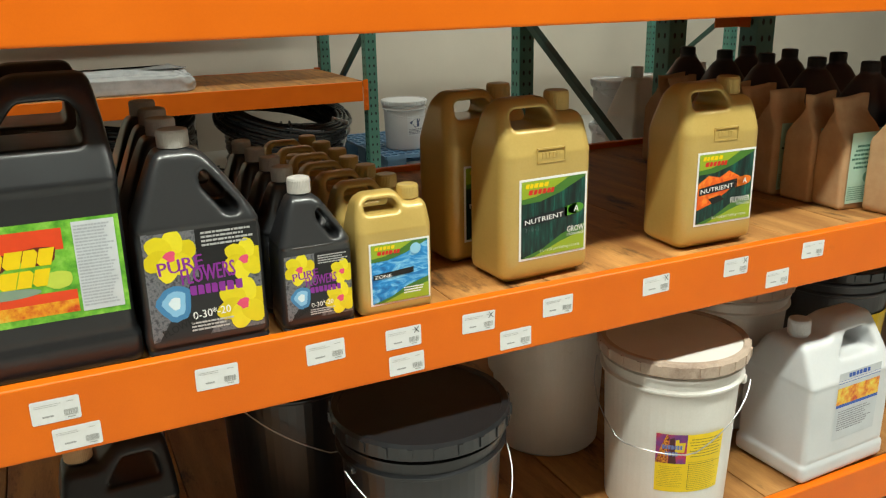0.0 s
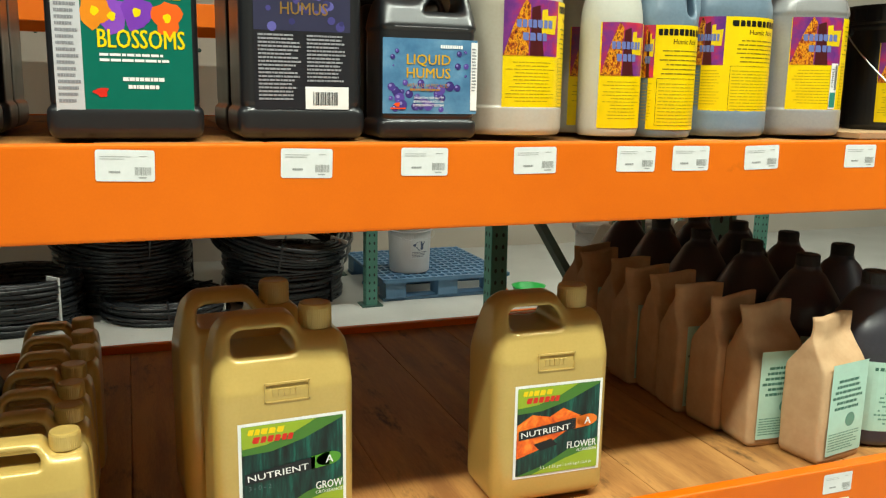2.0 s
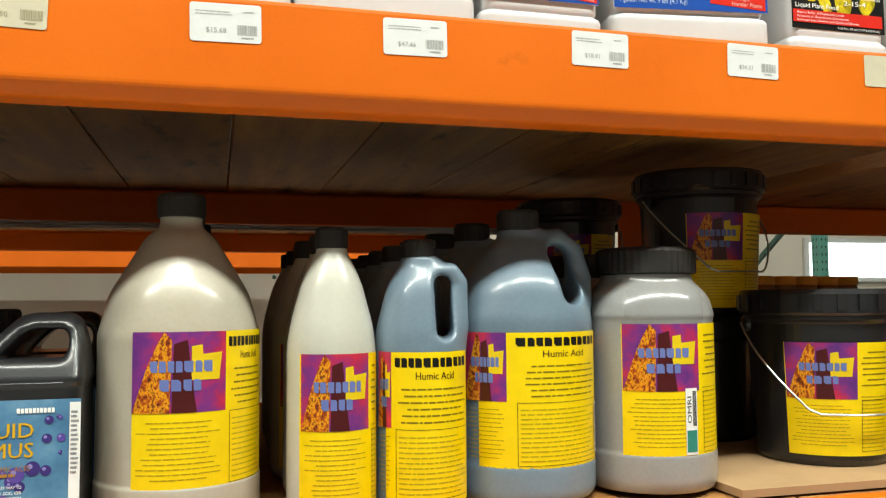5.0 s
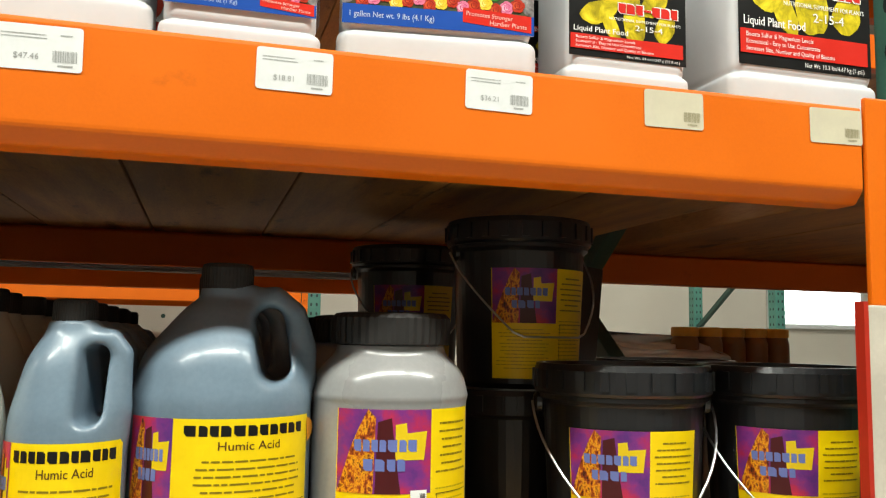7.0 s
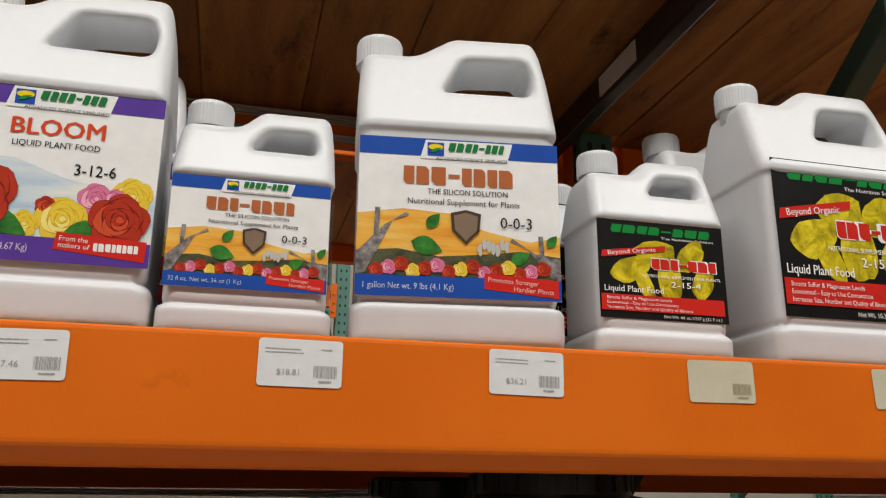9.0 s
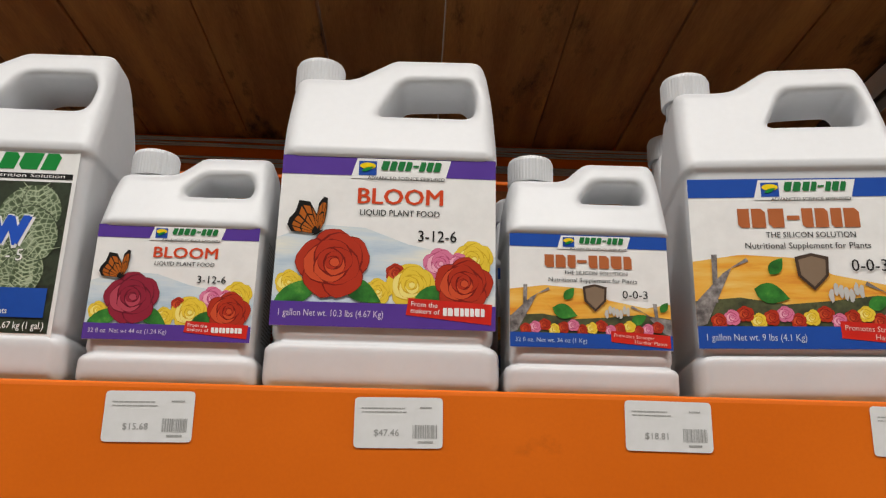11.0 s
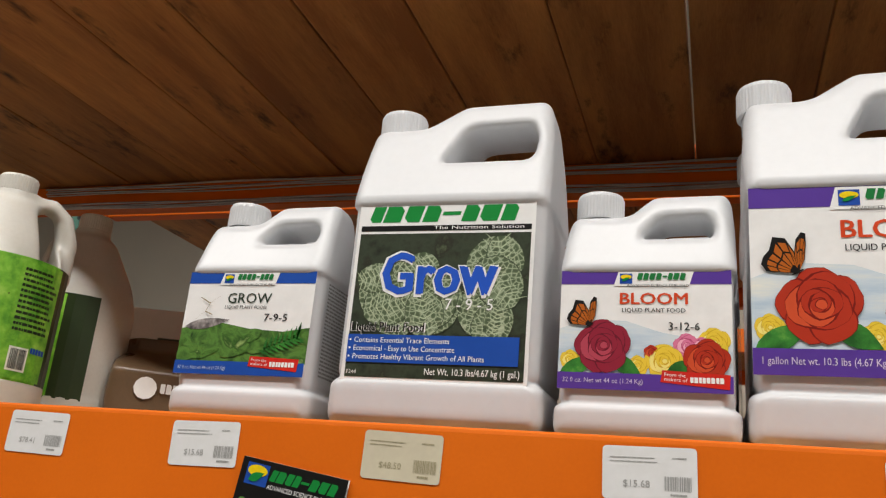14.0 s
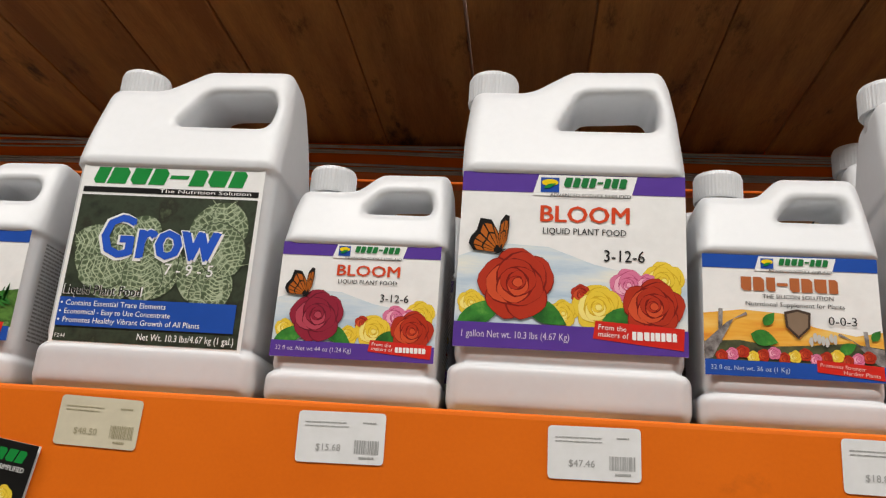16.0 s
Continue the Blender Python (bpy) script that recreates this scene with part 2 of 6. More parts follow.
def link(name, verts, faces, mats, parent=None, label="", smooth=False, idx=None):
    me = bpy.data.meshes.new(name)
    me.from_pydata([tuple(v) for v in verts], [], [tuple(f) for f in faces])
    for m in (mats if isinstance(mats, (list, tuple)) else [mats]):
        me.materials.append(m)
    if idx is not None:
        me.polygons.foreach_set("material_index", np.array(idx, dtype=np.int32))
    if smooth:
        me.polygons.foreach_set("use_smooth", [True] * len(me.polygons))
    me.update()
    ob = new(name, me)
    if parent:
        ob.parent = parent
    if label:
        tagged(ob, label)
    return ob


def part(name, bm, m, parent=None, label="", smooth=False):
    me = bpy.data.meshes.new(name)
    bm.to_mesh(me)
    bm.free()
    me.materials.append(m)
    if smooth:
        me.polygons.foreach_set("use_smooth", [True] * len(me.polygons))
    ob = new(name, me)
    if parent:
        ob.parent = parent
    if label:
        tagged(ob, label)
    return ob


def slab(bm, x0, x1, y0, y1, z0, z1, bevel=0.0, turn=None):
    """A box between limits, with rounded edges if bevel is given, added to bm."""
    r = bmesh.ops.create_cube(bm, size=1)
    vs = r["verts"]
    for v in vs:
        v.co = Vector(((x0 + x1) / 2 + v.co.x * (x1 - x0), (y0 + y1) / 2 + v.co.y * (y1 - y0), (z0 + z1) / 2 + v.co.z * (z1 - z0)))
    if turn is not None:
        bmesh.ops.transform(bm, matrix=turn, verts=vs)
    if bevel:
        es = list({e for v in vs for e in v.link_edges})
        bmesh.ops.bevel(bm, geom=es, offset=bevel, segments=2, affect="EDGES", profile=0.6)


def box(name, lim, m, parent=None, bevel=0.0, label="", turn=None):
    bm = bmesh.new()
    slab(bm, *lim, bevel=bevel, turn=turn)
    return part(name, bm, m, parent, label)


def lathe(profile, n=48, sx=1.0, sy=1.0):
    """Verts and faces of a turned shape from (radius, height) pairs."""
    v, f = [], []
    for r, z in profile:
        for i in range(n):
            a = 2 * math.pi * i / n
            v.append((r * math.cos(a) * sx, r * math.sin(a) * sy, z))
    for k in range(len(profile) - 1):
        for i in range(n):
            j = (i + 1) % n
            f.append((k * n + i, k * n + j, (k + 1) * n + j, (k + 1) * n + i))
    f.append(tuple(reversed(range(n))))
    f.append(tuple((len(profile) - 1) * n + i for i in range(n)))
    return v, f


def tube(points, r, n=8):
    """Verts and faces of a bent round wire through points."""
    v, f = [], []
    pts = [Vector(p) for p in points]
    for k, p in enumerate(pts):
        d = (pts[min(k + 1, len(pts) - 1)] - pts[max(k - 1, 0)]).normalized()
        a = d.cross(Vector((0.31, 0.2, 0.93))).normalized()
        b = d.cross(a)
        for i in range(n):
            t = 2 * math.pi * i / n
            v.append(p + (a * math.cos(t) + b * math.sin(t)) * r)
    for k in range(len(pts) - 1):
        for i in range(n):
            j = (i + 1) % n
            f.append((k * n + i, k * n + j, (k + 1) * n + j, (k + 1) * n + i))
    f += [tuple(reversed(range(n))), tuple((len(pts) - 1) * n + i for i in range(n))]
    return v, f


def fillet(pts, r, n=4):
    """A polygon with its corners rounded."""
    out = []
    for k in range(len(pts)):
        a, b, c = (np.array(pts[(k + j) % len(pts)], float) for j in (-1, 0, 1))
        u, w = a - b, c - b
        s = min(r, np.linalg.norm(u) * 0.45, np.linalg.norm(w) * 0.45)
        p, q = b + u / np.linalg.norm(u) * s, b + w / np.linalg.norm(w) * s
        for i in range(n + 1):
            t = i / n
            out.append(tuple((1 - t) ** 2 * p + 2 * t * (1 - t) * b + t * t * q))
    return out


def poly_dist(px, pz, poly):
    """Signed distance to a closed polygon, negative inside."""
    P = np.stack([px.ravel(), pz.ravel()], 1)
    V = np.array(poly, float)
    d = np.full(len(P), 1e9)
    s = np.ones(len(P))
    for i in range(len(V)):
        a, b = V[i], V[i - 1]
        e, w = b - a, P - a
        t = np.clip((w @ e) / max(e @ e, 1e-12), 0, 1)
        q = w - t[:, None] * e
        d = np.minimum(d, (q * q).sum(1))
        c1, c2, c3 = P[:, 1] >= a[1], P[:, 1] < b[1], e[0] * w[:, 1] > e[1] * w[:, 0]
        s = np.where((c1 & c2 & c3) | (~c1 & ~c2 & ~c3), -s, s)
    return (s * np.sqrt(d)).reshape(px.shape)


def skin(f, lo, hi, step):
    """Verts and faces of the surface where the field f is zero."""
    ax = [np.arange(lo[i], hi[i] + step, step) for i in range(3)]
    X, Y, Z = np.meshgrid(*ax, indexing="ij")
    F = f(X, Y, Z)
    S = F < 0
    nx, ny, nz = F.shape
    acc = np.zeros((nx - 1, ny - 1, nz - 1, 3))
    cnt = np.zeros((nx - 1, ny - 1, nz - 1))
    G = np.stack([X, Y, Z], -1)

    def cut(o):
        return (slice(o[0], nx - 1 + o[0]), slice(o[1], ny - 1 + o[1]), slice(o[2], nz - 1 + o[2]))
    corners = [(i, j, k) for i in (0, 1) for j in (0, 1) for k in (0, 1)]
    for a in corners:
        for d in range(3):
            if a[d] == 0:
                b = list(a)
                b[d] = 1
                fa, fb = F[cut(a)], F[cut(b)]
                c = (fa < 0) != (fb < 0)
                den = np.where(c, fa - fb, 1.0)
                t = np.where(c, fa / den, 0.0)
                acc += np.where(c[..., None], G[cut(a)] * (1 - t[..., None]) + G[cut(b)] * t[..., None], 0)
                cnt += c
    on = cnt > 0
    ids = np.full(on.shape, -1)
    ids[on] = np.arange(on.sum())
    V = acc[on] / cnt[on][:, None]
    faces = []
    for d in range(3):
        e1, e2 = (d + 1) % 3, (d + 2) % 3
        a = [slice(None)] * 3
        b = [slice(None)] * 3
        a[d], b[d] = slice(0, -1), slice(1, None)
        c = S[tuple(a)] != S[tuple(b)]
        I = np.argwhere(c)
        I = I[(I[:, e1] > 0) & (I[:, e2] > 0) & (I[:, e1] < F.shape[e1] - 1) & (I[:, e2] < F.shape[e2] - 1)]
        q = []
        for o1, o2 in ((1, 1), (0, 1), (0, 0), (1, 0)):
            J = I.copy()
            J[:, e1] -= o1
            J[:, e2] -= o2
            q.append(ids[J[:, 0], J[:, 1], J[:, 2]])
        q = np.stack(q, 1)
        inside = S[I[:, 0], I[:, 1], I[:, 2]]
        q[~inside] = q[~inside][:, ::-1]
        faces.append(q[(q >= 0).all(1)])
    return V.tolist(), np.concatenate(faces).tolist()


def smooth_min(a, b, k):
    t = np.clip(0.5 + 0.5 * (b - a) / k, 0, 1)
    return b * (1 - t) + a * t - k * t * (1 - t)


# ---- label printing ----
GLYPHS = {}


def glyphs(s, bold):
    key = (s, bold)
    if key not in GLYPHS:
        cu = bpy.data.curves.new("letters", "FONT")
        cu.body, cu.resolution_u, cu.offset = s, 2, bold
        ob = new("letters", cu)
        me = bpy.data.meshes.new_from_object(ob.evaluated_get(bpy.context.evaluated_depsgraph_get()))
        v = np.array([p.co[:2] for p in me.vertices]) if len(me.vertices) else np.zeros((1, 2))
        GLYPHS[key] = (v / 0.7, [tuple(p.vertices) for p in me.polygons])
        bpy.data.objects.remove(ob)
        bpy.data.meshes.remove(me)
    return GLYPHS[key]


def cut_side(pts, x, side):
    """The piece of a polygon on one side of an upright line."""
    out = []
    for k in range(len(pts)):
        p, q = pts[k - 1], pts[k]
        a, b = (p[0] - x) * side, (q[0] - x) * side
        if a * b < 0:
            t = a / (a - b)
            out.append((x, p[1] + (q[1] - p[1]) * t))
        if b >= 0:
            out.append(q)
    return out


class Art:
    """Flat printed matter in metres, u to the right and v up, in thin layers."""

    def __init__(self):
        self.v, self.f, self.i, self.mats = [], [], [], []

    def add(self, pts, faces, m, layer):
        if m not in self.mats:
            self.mats.append(m)
        k = len(self.v)
        self.v += [(p[0], p[1], layer) for p in pts]
        for f in faces:
            self.f.append(tuple(k + j for j in f))
            self.i.append(self.mats.index(m))

    strip = 0.0

    def poly(self, pts, m, layer):
        xs = [p[0] for p in pts]
        if not self.strip or max(xs) - min(xs) <= self.strip:
            self.add(pts, [tuple(range(len(pts)))], m, layer)
            return
        n = math.ceil((max(xs) - min(xs)) / self.strip)
        w = (max(xs) - min(xs)) / n
        for k in range(n):
            a, b = min(xs) + w * k, min(xs) + w * (k + 1)
            q = cut_side(cut_side(pts, a, 1), b, -1)
            if len(q) > 2:
                self.add(q, [tuple(range(len(q)))], m, layer)

    def rect(self, x0, y0, x1, y1, m, layer, n=1):
        for k in range(n):
            a, b = x0 + (x1 - x0) * k / n, x0 + (x1 - x0) * (k + 1) / n
            self.poly([(a, y0), (b, y0), (b, y1), (a, y1)], m, layer)

    def blob(self, cx, cy, rx, ry, m, layer, wob=0.0, n=20, turn=0.0, seed=0, clip=None):
        rnd = random.Random(seed)
        ph = [rnd.uniform(0, 6.28) for _ in range(3)]
        pts = []
        for i in range(n):
            a = 2 * math.pi * i / n
            k = 1 + wob * (math.sin(3 * a + ph[0]) + 0.6 * math.sin(5 * a + ph[1]) + 0.4 * math.sin(8 * a + ph[2]))
            x, y = rx * k * math.cos(a), ry * k * math.sin(a)
            x, y = cx + x * math.cos(turn) - y * math.sin(turn), cy + x * math.sin(turn) + y * math.cos(turn)
            if clip:
                x, y = min(max(x, clip[0]), clip[2]), min(max(y, clip[1]), clip[3])
            pts.append((x, y))
        self.poly(pts, m, layer)

    def text(self, s, x, y, h, m, layer, width=None, shear=0.0, turn=0.0, bold=0.0, align="l", fat=0.0):
        if bold:
            self.text(s, x + bold * h * 1.1, y, h, m, layer + 0.02, width, shear, turn, 0.0, align)
            if bold > 0.05:
                self.text(s, x + bold * h * 0.55, y + bold * h * 0.3, h, m, layer + 0.04, width, shear, turn, 0.0, align)
        v, f = glyphs(s, fat)
        w0 = max(v[:, 0].max(), 1e-6)
        sx = (width / w0) if width else h
        w = w0 * sx
        off = {"l": 0, "c": -w / 2, "r": -w}[align]
        pts = []
        for a, b in v:
            px, py = off + a * sx + b * h * shear, b * h
            pts.append((x + px * math.cos(turn) - py * math.sin(turn), y + px * math.sin(turn) + py * math.cos(turn)))
        self.add(pts, f, m, layer)

    def lines(self, x0, y0, x1, y1, rows, m, layer, seed=0, fill=0.5, centre=False):
        """Rows of print too small to read: short bars."""
        rnd = random.Random(seed)
        step = (y1 - y0) / rows
        for k in range(rows):
            y = y0 + step * (k + 0.3)
            x, end = x0, x1 - (x1 - x0) * rnd.uniform(0, 0.25)
            if centre:
                cut = (x1 - x0) * rnd.uniform(0, 0.2)
                x, end = x0 + cut, x1 - cut
            while x < end:
                w = min(rnd.uniform(0.4, 1.6) * (x1 - x0) * 0.09, end - x)
                self.rect(x, y, x + w, y + step * fill, m, layer)
                x += w + (x1 - x0) * 0.014

    def wordmark(self, x, y, w, h, m, layer, n=8, shear=0.25, gap=0.20, dash=None):
        """A maker's mark as a row of plain leaning blocks."""
        rnd = random.Random(n * 13 + int(w * 1e5))
        wide = [rnd.uniform(0.8, 1.22) for _ in range(n)]
        s = w / sum(wide)
        a = x
        for k in range(n):
            b = a + s * wide[k] * (1 - gap)
            c = min(b - a, h) * 0.28
            lo, hi = (y + h * 0.40, y + h * 0.62) if k == dash else (y, y + h)
            c = 0.0 if k == dash else c
            # plain leaning block with one clipped corner
            pts = [(a, lo), (b, lo), (b, hi), (a, hi)] if not c else ([(a, lo), (b, lo), (b, hi - c), (b - c, hi), (a, hi)] if k % 2 else [(a + c, lo), (b, lo), (b, hi), (a, hi), (a, lo + c)])
            self.poly([(px + shear * (py - y), py) for px, py in pts], m, layer)
            a += s * wide[k]

    def rose(self, cx, cy, r, dark, mid, light, layer, seed=0):
        """Five loose outer petals round shells that turn inward, each with a shaded edge."""
        rnd = random.Random(seed)
        n = 18 if r > 0.01 else 11
        z = layer
        for k in range(5):
            a = 2 * math.pi * k / 5 + 0.3 + rnd.uniform(-0.2, 0.2)
            x, y = cx + math.cos(a) * r * 0.50, cy + math.sin(a) * r * 0.46
            self.blob(x, y, r * 0.50, r * 0.56, dark, z, 0.04, n, a, seed + k)
            self.blob(x + math.cos(a) * r * 0.03, y + math.sin(a) * r * 0.03, r * 0.46, r * 0.52, mid, z + 0.02, 0.04, n, a, seed + k)
            z += 0.05
        turns = 11 if r > 0.01 else 6
        for k in range(turns):
            q = r * (0.74 - 0.66 * k / turns)
            a = 0.9 + k * 2.4
            x, y = cx + math.cos(a) * q * 0.15, cy + math.sin(a) * q * 0.15 + r * 0.04
            self.blob(x, y, q, q * 0.92, dark, z, 0.035, n, a, seed + k)
            self.blob(x + math.cos(a) * q * 0.09, y + math.sin(a) * q * 0.09, q * 0.90, q * 0.82, light if k % 3 == 1 else mid, z + 0.02, 0.035, n, a, seed + k)
            z += 0.05

    def leaf(self, cx, cy, ln, wd, turn, m, layer):
        pts = []
        for t in np.linspace(0, 1, 8):
            pts.append((ln * (t - 0.5), wd * math.sin(math.pi * t ** 0.8)))
        for t in np.linspace(1, 0, 8)[1:-1]:
            pts.append((ln * (t - 0.5), -wd * math.sin(math.pi * t ** 0.8)))
        c, s = math.cos(turn), math.sin(turn)
        self.poly([(cx + x * c - y * s, cy + x * s + y * c) for x, y in pts], m, layer)

    def barcode(self, x0, y0, x1, y1, m, layer, seed=0):
        rnd = random.Random(seed)
        x = x0
        while x < x1:
            w = rnd.choice((0.5, 0.5, 1.0, 1.5)) * (x1 - x0) / 34
            self.rect(x, y0, min(x + w, x1), y1, m, layer)
            x += w + rnd.choice((0.5, 1.0)) * (x1 - x0) / 34

    def build(self, name, parent, place, label="", lift=0.00025):
        """Lay the print on a surface: place(u, v, height) gives the point."""
        vs = [place(u, v, 0.0006 + lift * layer) for u, v, layer in self.v]
        return link(name, vs, self.f, self.mats, parent, label, idx=self.i)


def flat_on(y, lean=0.0):
    return lambda u, v, d: (u, y - d, v)


def round_on(r, sy=1.0, taper=0.0, z0=0.0):
    """Wrapped on a standing cylinder or cone whose front faces -y."""
    def place(u, v, d):
        q = r + taper * (v - z0) + d
        a = u / r
        return (q * math.sin(a), -q * math.cos(a) * sy, v)
    return place

# ---- the large structure ----
FACE = 1.134                      # front face of the beams
BACK = 2.135                      # rear face of the rack
LEFT, RIGHT = -0.42, 2.17         # clear bay between posts
LEVELS = {"low": 0.20, "a": 0.78, "b": 1.286, "c": 1.737, "d": 2.40}
WALL_Y = 6.9

floor = box("floor", (-6, 10, -3.2, WALL_Y, -0.2, 0), M_FLOOR)
tagged(floor, "pale sealed concrete warehouse floor, lightly stained", "floor", kind="structure")
# South, west and east walls are unseen, added dark to hold back bounced light.
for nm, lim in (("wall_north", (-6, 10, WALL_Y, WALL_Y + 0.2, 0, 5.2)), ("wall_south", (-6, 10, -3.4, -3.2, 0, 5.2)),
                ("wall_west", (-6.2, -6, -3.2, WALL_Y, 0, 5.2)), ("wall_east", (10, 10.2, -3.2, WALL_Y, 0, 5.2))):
    tagged(box(nm, lim, M_WALL if nm == "wall_north" else M_DIMWALL), "cream painted warehouse wall" if nm == "wall_north" else "unseen grey brown wall, added dark to cut bounced light", "wall", kind="structure")
tagged(box("ceiling", (-6, 10, -3.2, WALL_Y, 5.2, 5.4), M_CEIL), "white sheet roof of the warehouse", "ceiling", kind="structure")

# screw heads along the far wall
for k in range(14):
    v, f = lathe([(0.016, 0), (0.016, 0.004), (0.009, 0.009), (0.002, 0.011)], 10)
    ob = link("wall_fixing", v, f, M_DARKGREEN)
    ob.matrix_world = pose(0.1 + 0.26 * k + 0.07 * math.sin(k * 5.1), WALL_Y, 1.72 + 0.1 * math.sin(k * 2.7), 90)
    tagged(ob, "dark round screw head in the cream wall", "fixing", "wall fixings")


def tube_fixture(x, y, z, length, watts):
    t = thing("ceiling_light", "long white fluorescent fixture with lit tubes", "ceiling light", "ceiling lights", at=pose(x, y, z))
    bm = bmesh.new()
    slab(bm, -length / 2, length / 2, -0.12, 0.12, 0.03, 0.09, 0.01)
    part("housing", bm, M_CEIL, t)
    for s in (-0.06, 0.06):
        v, f = lathe([(0.013, -length / 2), (0.013, length / 2)], 10)
        ob = link("tube", [(p[2], p[0] + s, p[1] + 0.015) for p in v], f, M_TUBEGLOW, t)
    for s in (-length / 3, length / 3):
        v, f = tube([(s, 0, 0.09), (s, 0, 5.2 - z)], 0.006, 6)
        link("hanger_rod", v, f, M_STEEL, t)
    strip_lamp(x, y, z - 0.02, length, watts)


for fx in (-1.6, 1.2, 4.0):
    tube_fixture(fx, -0.36, 4.55, 2.4, AISLE_WATTS)
for fx in (-0.4, 2.6, 5.6):
    tube_fixture(fx, 4.25, 4.4, 2.4, FAR_WATTS)


def upright(x, y0, y1, height, m_post, first=0.4, up=False, group="rack uprights"):
    """A pallet rack end frame: two punched posts with braces between."""
    t = thing("rack_upright", "teal green punched steel rack upright on a foot plate", "rack upright", group, at=pose(x, y0, 0))
    d = y1 - y0
    for py in (0.0, d - 0.075):
        bm = bmesh.new()
        slab(bm, 0, 0.075, py, py + 0.075, 0.006, height, 0.004)
        post = part("post", bm, m_post, t)
        vs, fs = [], []
        for k in range(int(height / 0.0508)):
            z = 0.05 + 0.0508 * k
            for cx in (0.022, 0.053):
                for face in (0, 1):
                    base = len(vs)
                    for i in range(8):
                        a = 2 * math.pi * i / 8
                        u, w = 0.006 * math.cos(a), 0.010 * math.sin(a)
                        if face == 0:
                            vs.append((cx + u, py - 0.0012, z + w))
                        else:
                            vs.append((-0.0012, py + cx + u, z + w))
                    fs.append(tuple(base + i for i in range(8)))
        tagged(link("hole_pattern", vs, fs, M_HOLE, post), kind="stuff")
        box("foot_plate", (-0.03, 0.105, py - 0.03, py + 0.105, 0, 0.008), M_DARKGREEN, t)
    z = first
    while z < height - 0.5:
        a, b = (0.06, z), (d - 0.06, z + 0.6)
        if not up:
            a, b = (0.06, z + 0.6), (d - 0.06, z)
        ln = math.hypot(b[0] - a[0], b[1] - a[1])
        ang = math.degrees(math.atan2(b[1] - a[1], b[0] - a[0]))
        bm = bmesh.new()
        slab(bm, -0.016, 0.016, -ln / 2, ln / 2, -0.016, 0.016, 0.003)
        bmesh.ops.transform(bm, matrix=pose(0.0375, (a[0] + b[0]) / 2, (a[1] + b[1]) / 2, ang), verts=bm.verts)
        part("brace", bm, M_DARKGREEN, t)
        z, up = z + 0.6, not up
    return t


def beam(x0, x1, y, top, facing=-1, height=0.102, plate=0.034, roll=0.0, label="orange steel rack beam with a stepped top, scuffed paint"):
    """A stepped box beam with hooked end plates. facing -1: its front looks to -y."""
    t = thing("rack_beam", label, "rack beam", "rack beams", at=pose((x0 + x1) / 2, y, top))
    h, w = height, (x1 - x0) / 2
    s = -facing
    prof = ([(roll * 0.8, -h), (0, -h + roll)] if roll else [(0, -h)]) + [(0, 0), (0.022, 0), (0.022, -0.041), (0.041, -0.041), (0.041, -h)]
    prof = fillet(prof, 0.004, 3)
    n = len(prof)
    vs = [(xx, py * s, pz) for xx in (-w + 0.004, w - 0.004) for py, pz in prof]
    fs = [(i, (i + 1) % n, n + (i + 1) % n, n + i) for i in range(n)] + [tuple(reversed(range(n))), tuple(range(n, 2 * n))]
    if s > 0:
        fs = [tuple(reversed(f)) for f in fs]
    link("rail", vs, fs, M_ORANGE, t)
    for e in (-1, 1):
        bm = bmesh.new()
        xe = e * w
        slab(bm, min(xe, xe + e * plate), max(xe, xe + e * plate), min(-0.002 * s, 0.004 * s), max(-0.002 * s, 0.004 * s), -0.185, 0.01, 0.002)
        slab(bm, min(xe + e * (plate - 0.004), xe + e * plate), max(xe + e * (plate - 0.004), xe + e * plate), min(0.004 * s, 0.05 * s), max(0.004 * s, 0.05 * s), -0.185, 0.01)
        hook = part("end_plate", bm, M_ORANGE, t)
        for k in range(3):
            v, f = lathe([(0.008, 0), (0.008, 0.003), (0.005, 0.005)], 10)
            link("rivet", [(xe + e * plate / 2 + p[0], -0.003 * s - p[2] * s, -0.05 - 0.05 * k + p[1]) for p in v], f, M_ORANGE, hook)
    return t


PLANKS = []


def deck(x0, x1, y0, y1, top, seed, width=0.184, thick=0.036, edge=None):
    t = thing("shelf_deck", "rough pine plank shelf deck, stained and knotty", "shelf deck", "shelf decks", at=pose((x0 + x1) / 2, (y0 + y1) / 2, top))
    PLANKS.append((t, x1 - x0, y1 - y0, seed, width, thick, (edge if edge else x0) - (x0 + x1) / 2))
    return t


def fill_planks():
    for t, w, d, seed, width, thick, edge in PLANKS:
        rnd = random.Random(seed)
        k0 = math.floor((-w / 2 - edge) / width)
        cuts = [-w / 2] + [edge + width * k + rnd.uniform(-0.012, 0.012) * (k != 0) for k in range(k0 + 1, k0 + 40) if -w / 2 + 0.06 < edge + width * k < w / 2 - 0.06] + [w / 2]
        for a, b in zip(cuts[:-1], cuts[1:]):
            bm = bmesh.new()
            g = (0.0008 if rnd.random() < 0.6 else 0.0018) if seed != 2 else 0.0003
            slit = 0.0016 if seed == 5 and abs(b - edge) < 0.002 else 0.0
            slab(bm, -(b - a) / 2 + g, (b - a) / 2 - g - slit, -d / 2, d / 2, -thick, 0, 0.0025)
            ob = part("plank", bm, M_WOOD, t)
            ob.matrix_basis = pose((a + b) / 2, rnd.uniform(-0.005, 0.005), -rnd.uniform(0, 0.0015), 0, 0, rnd.uniform(-0.05, 0.05))


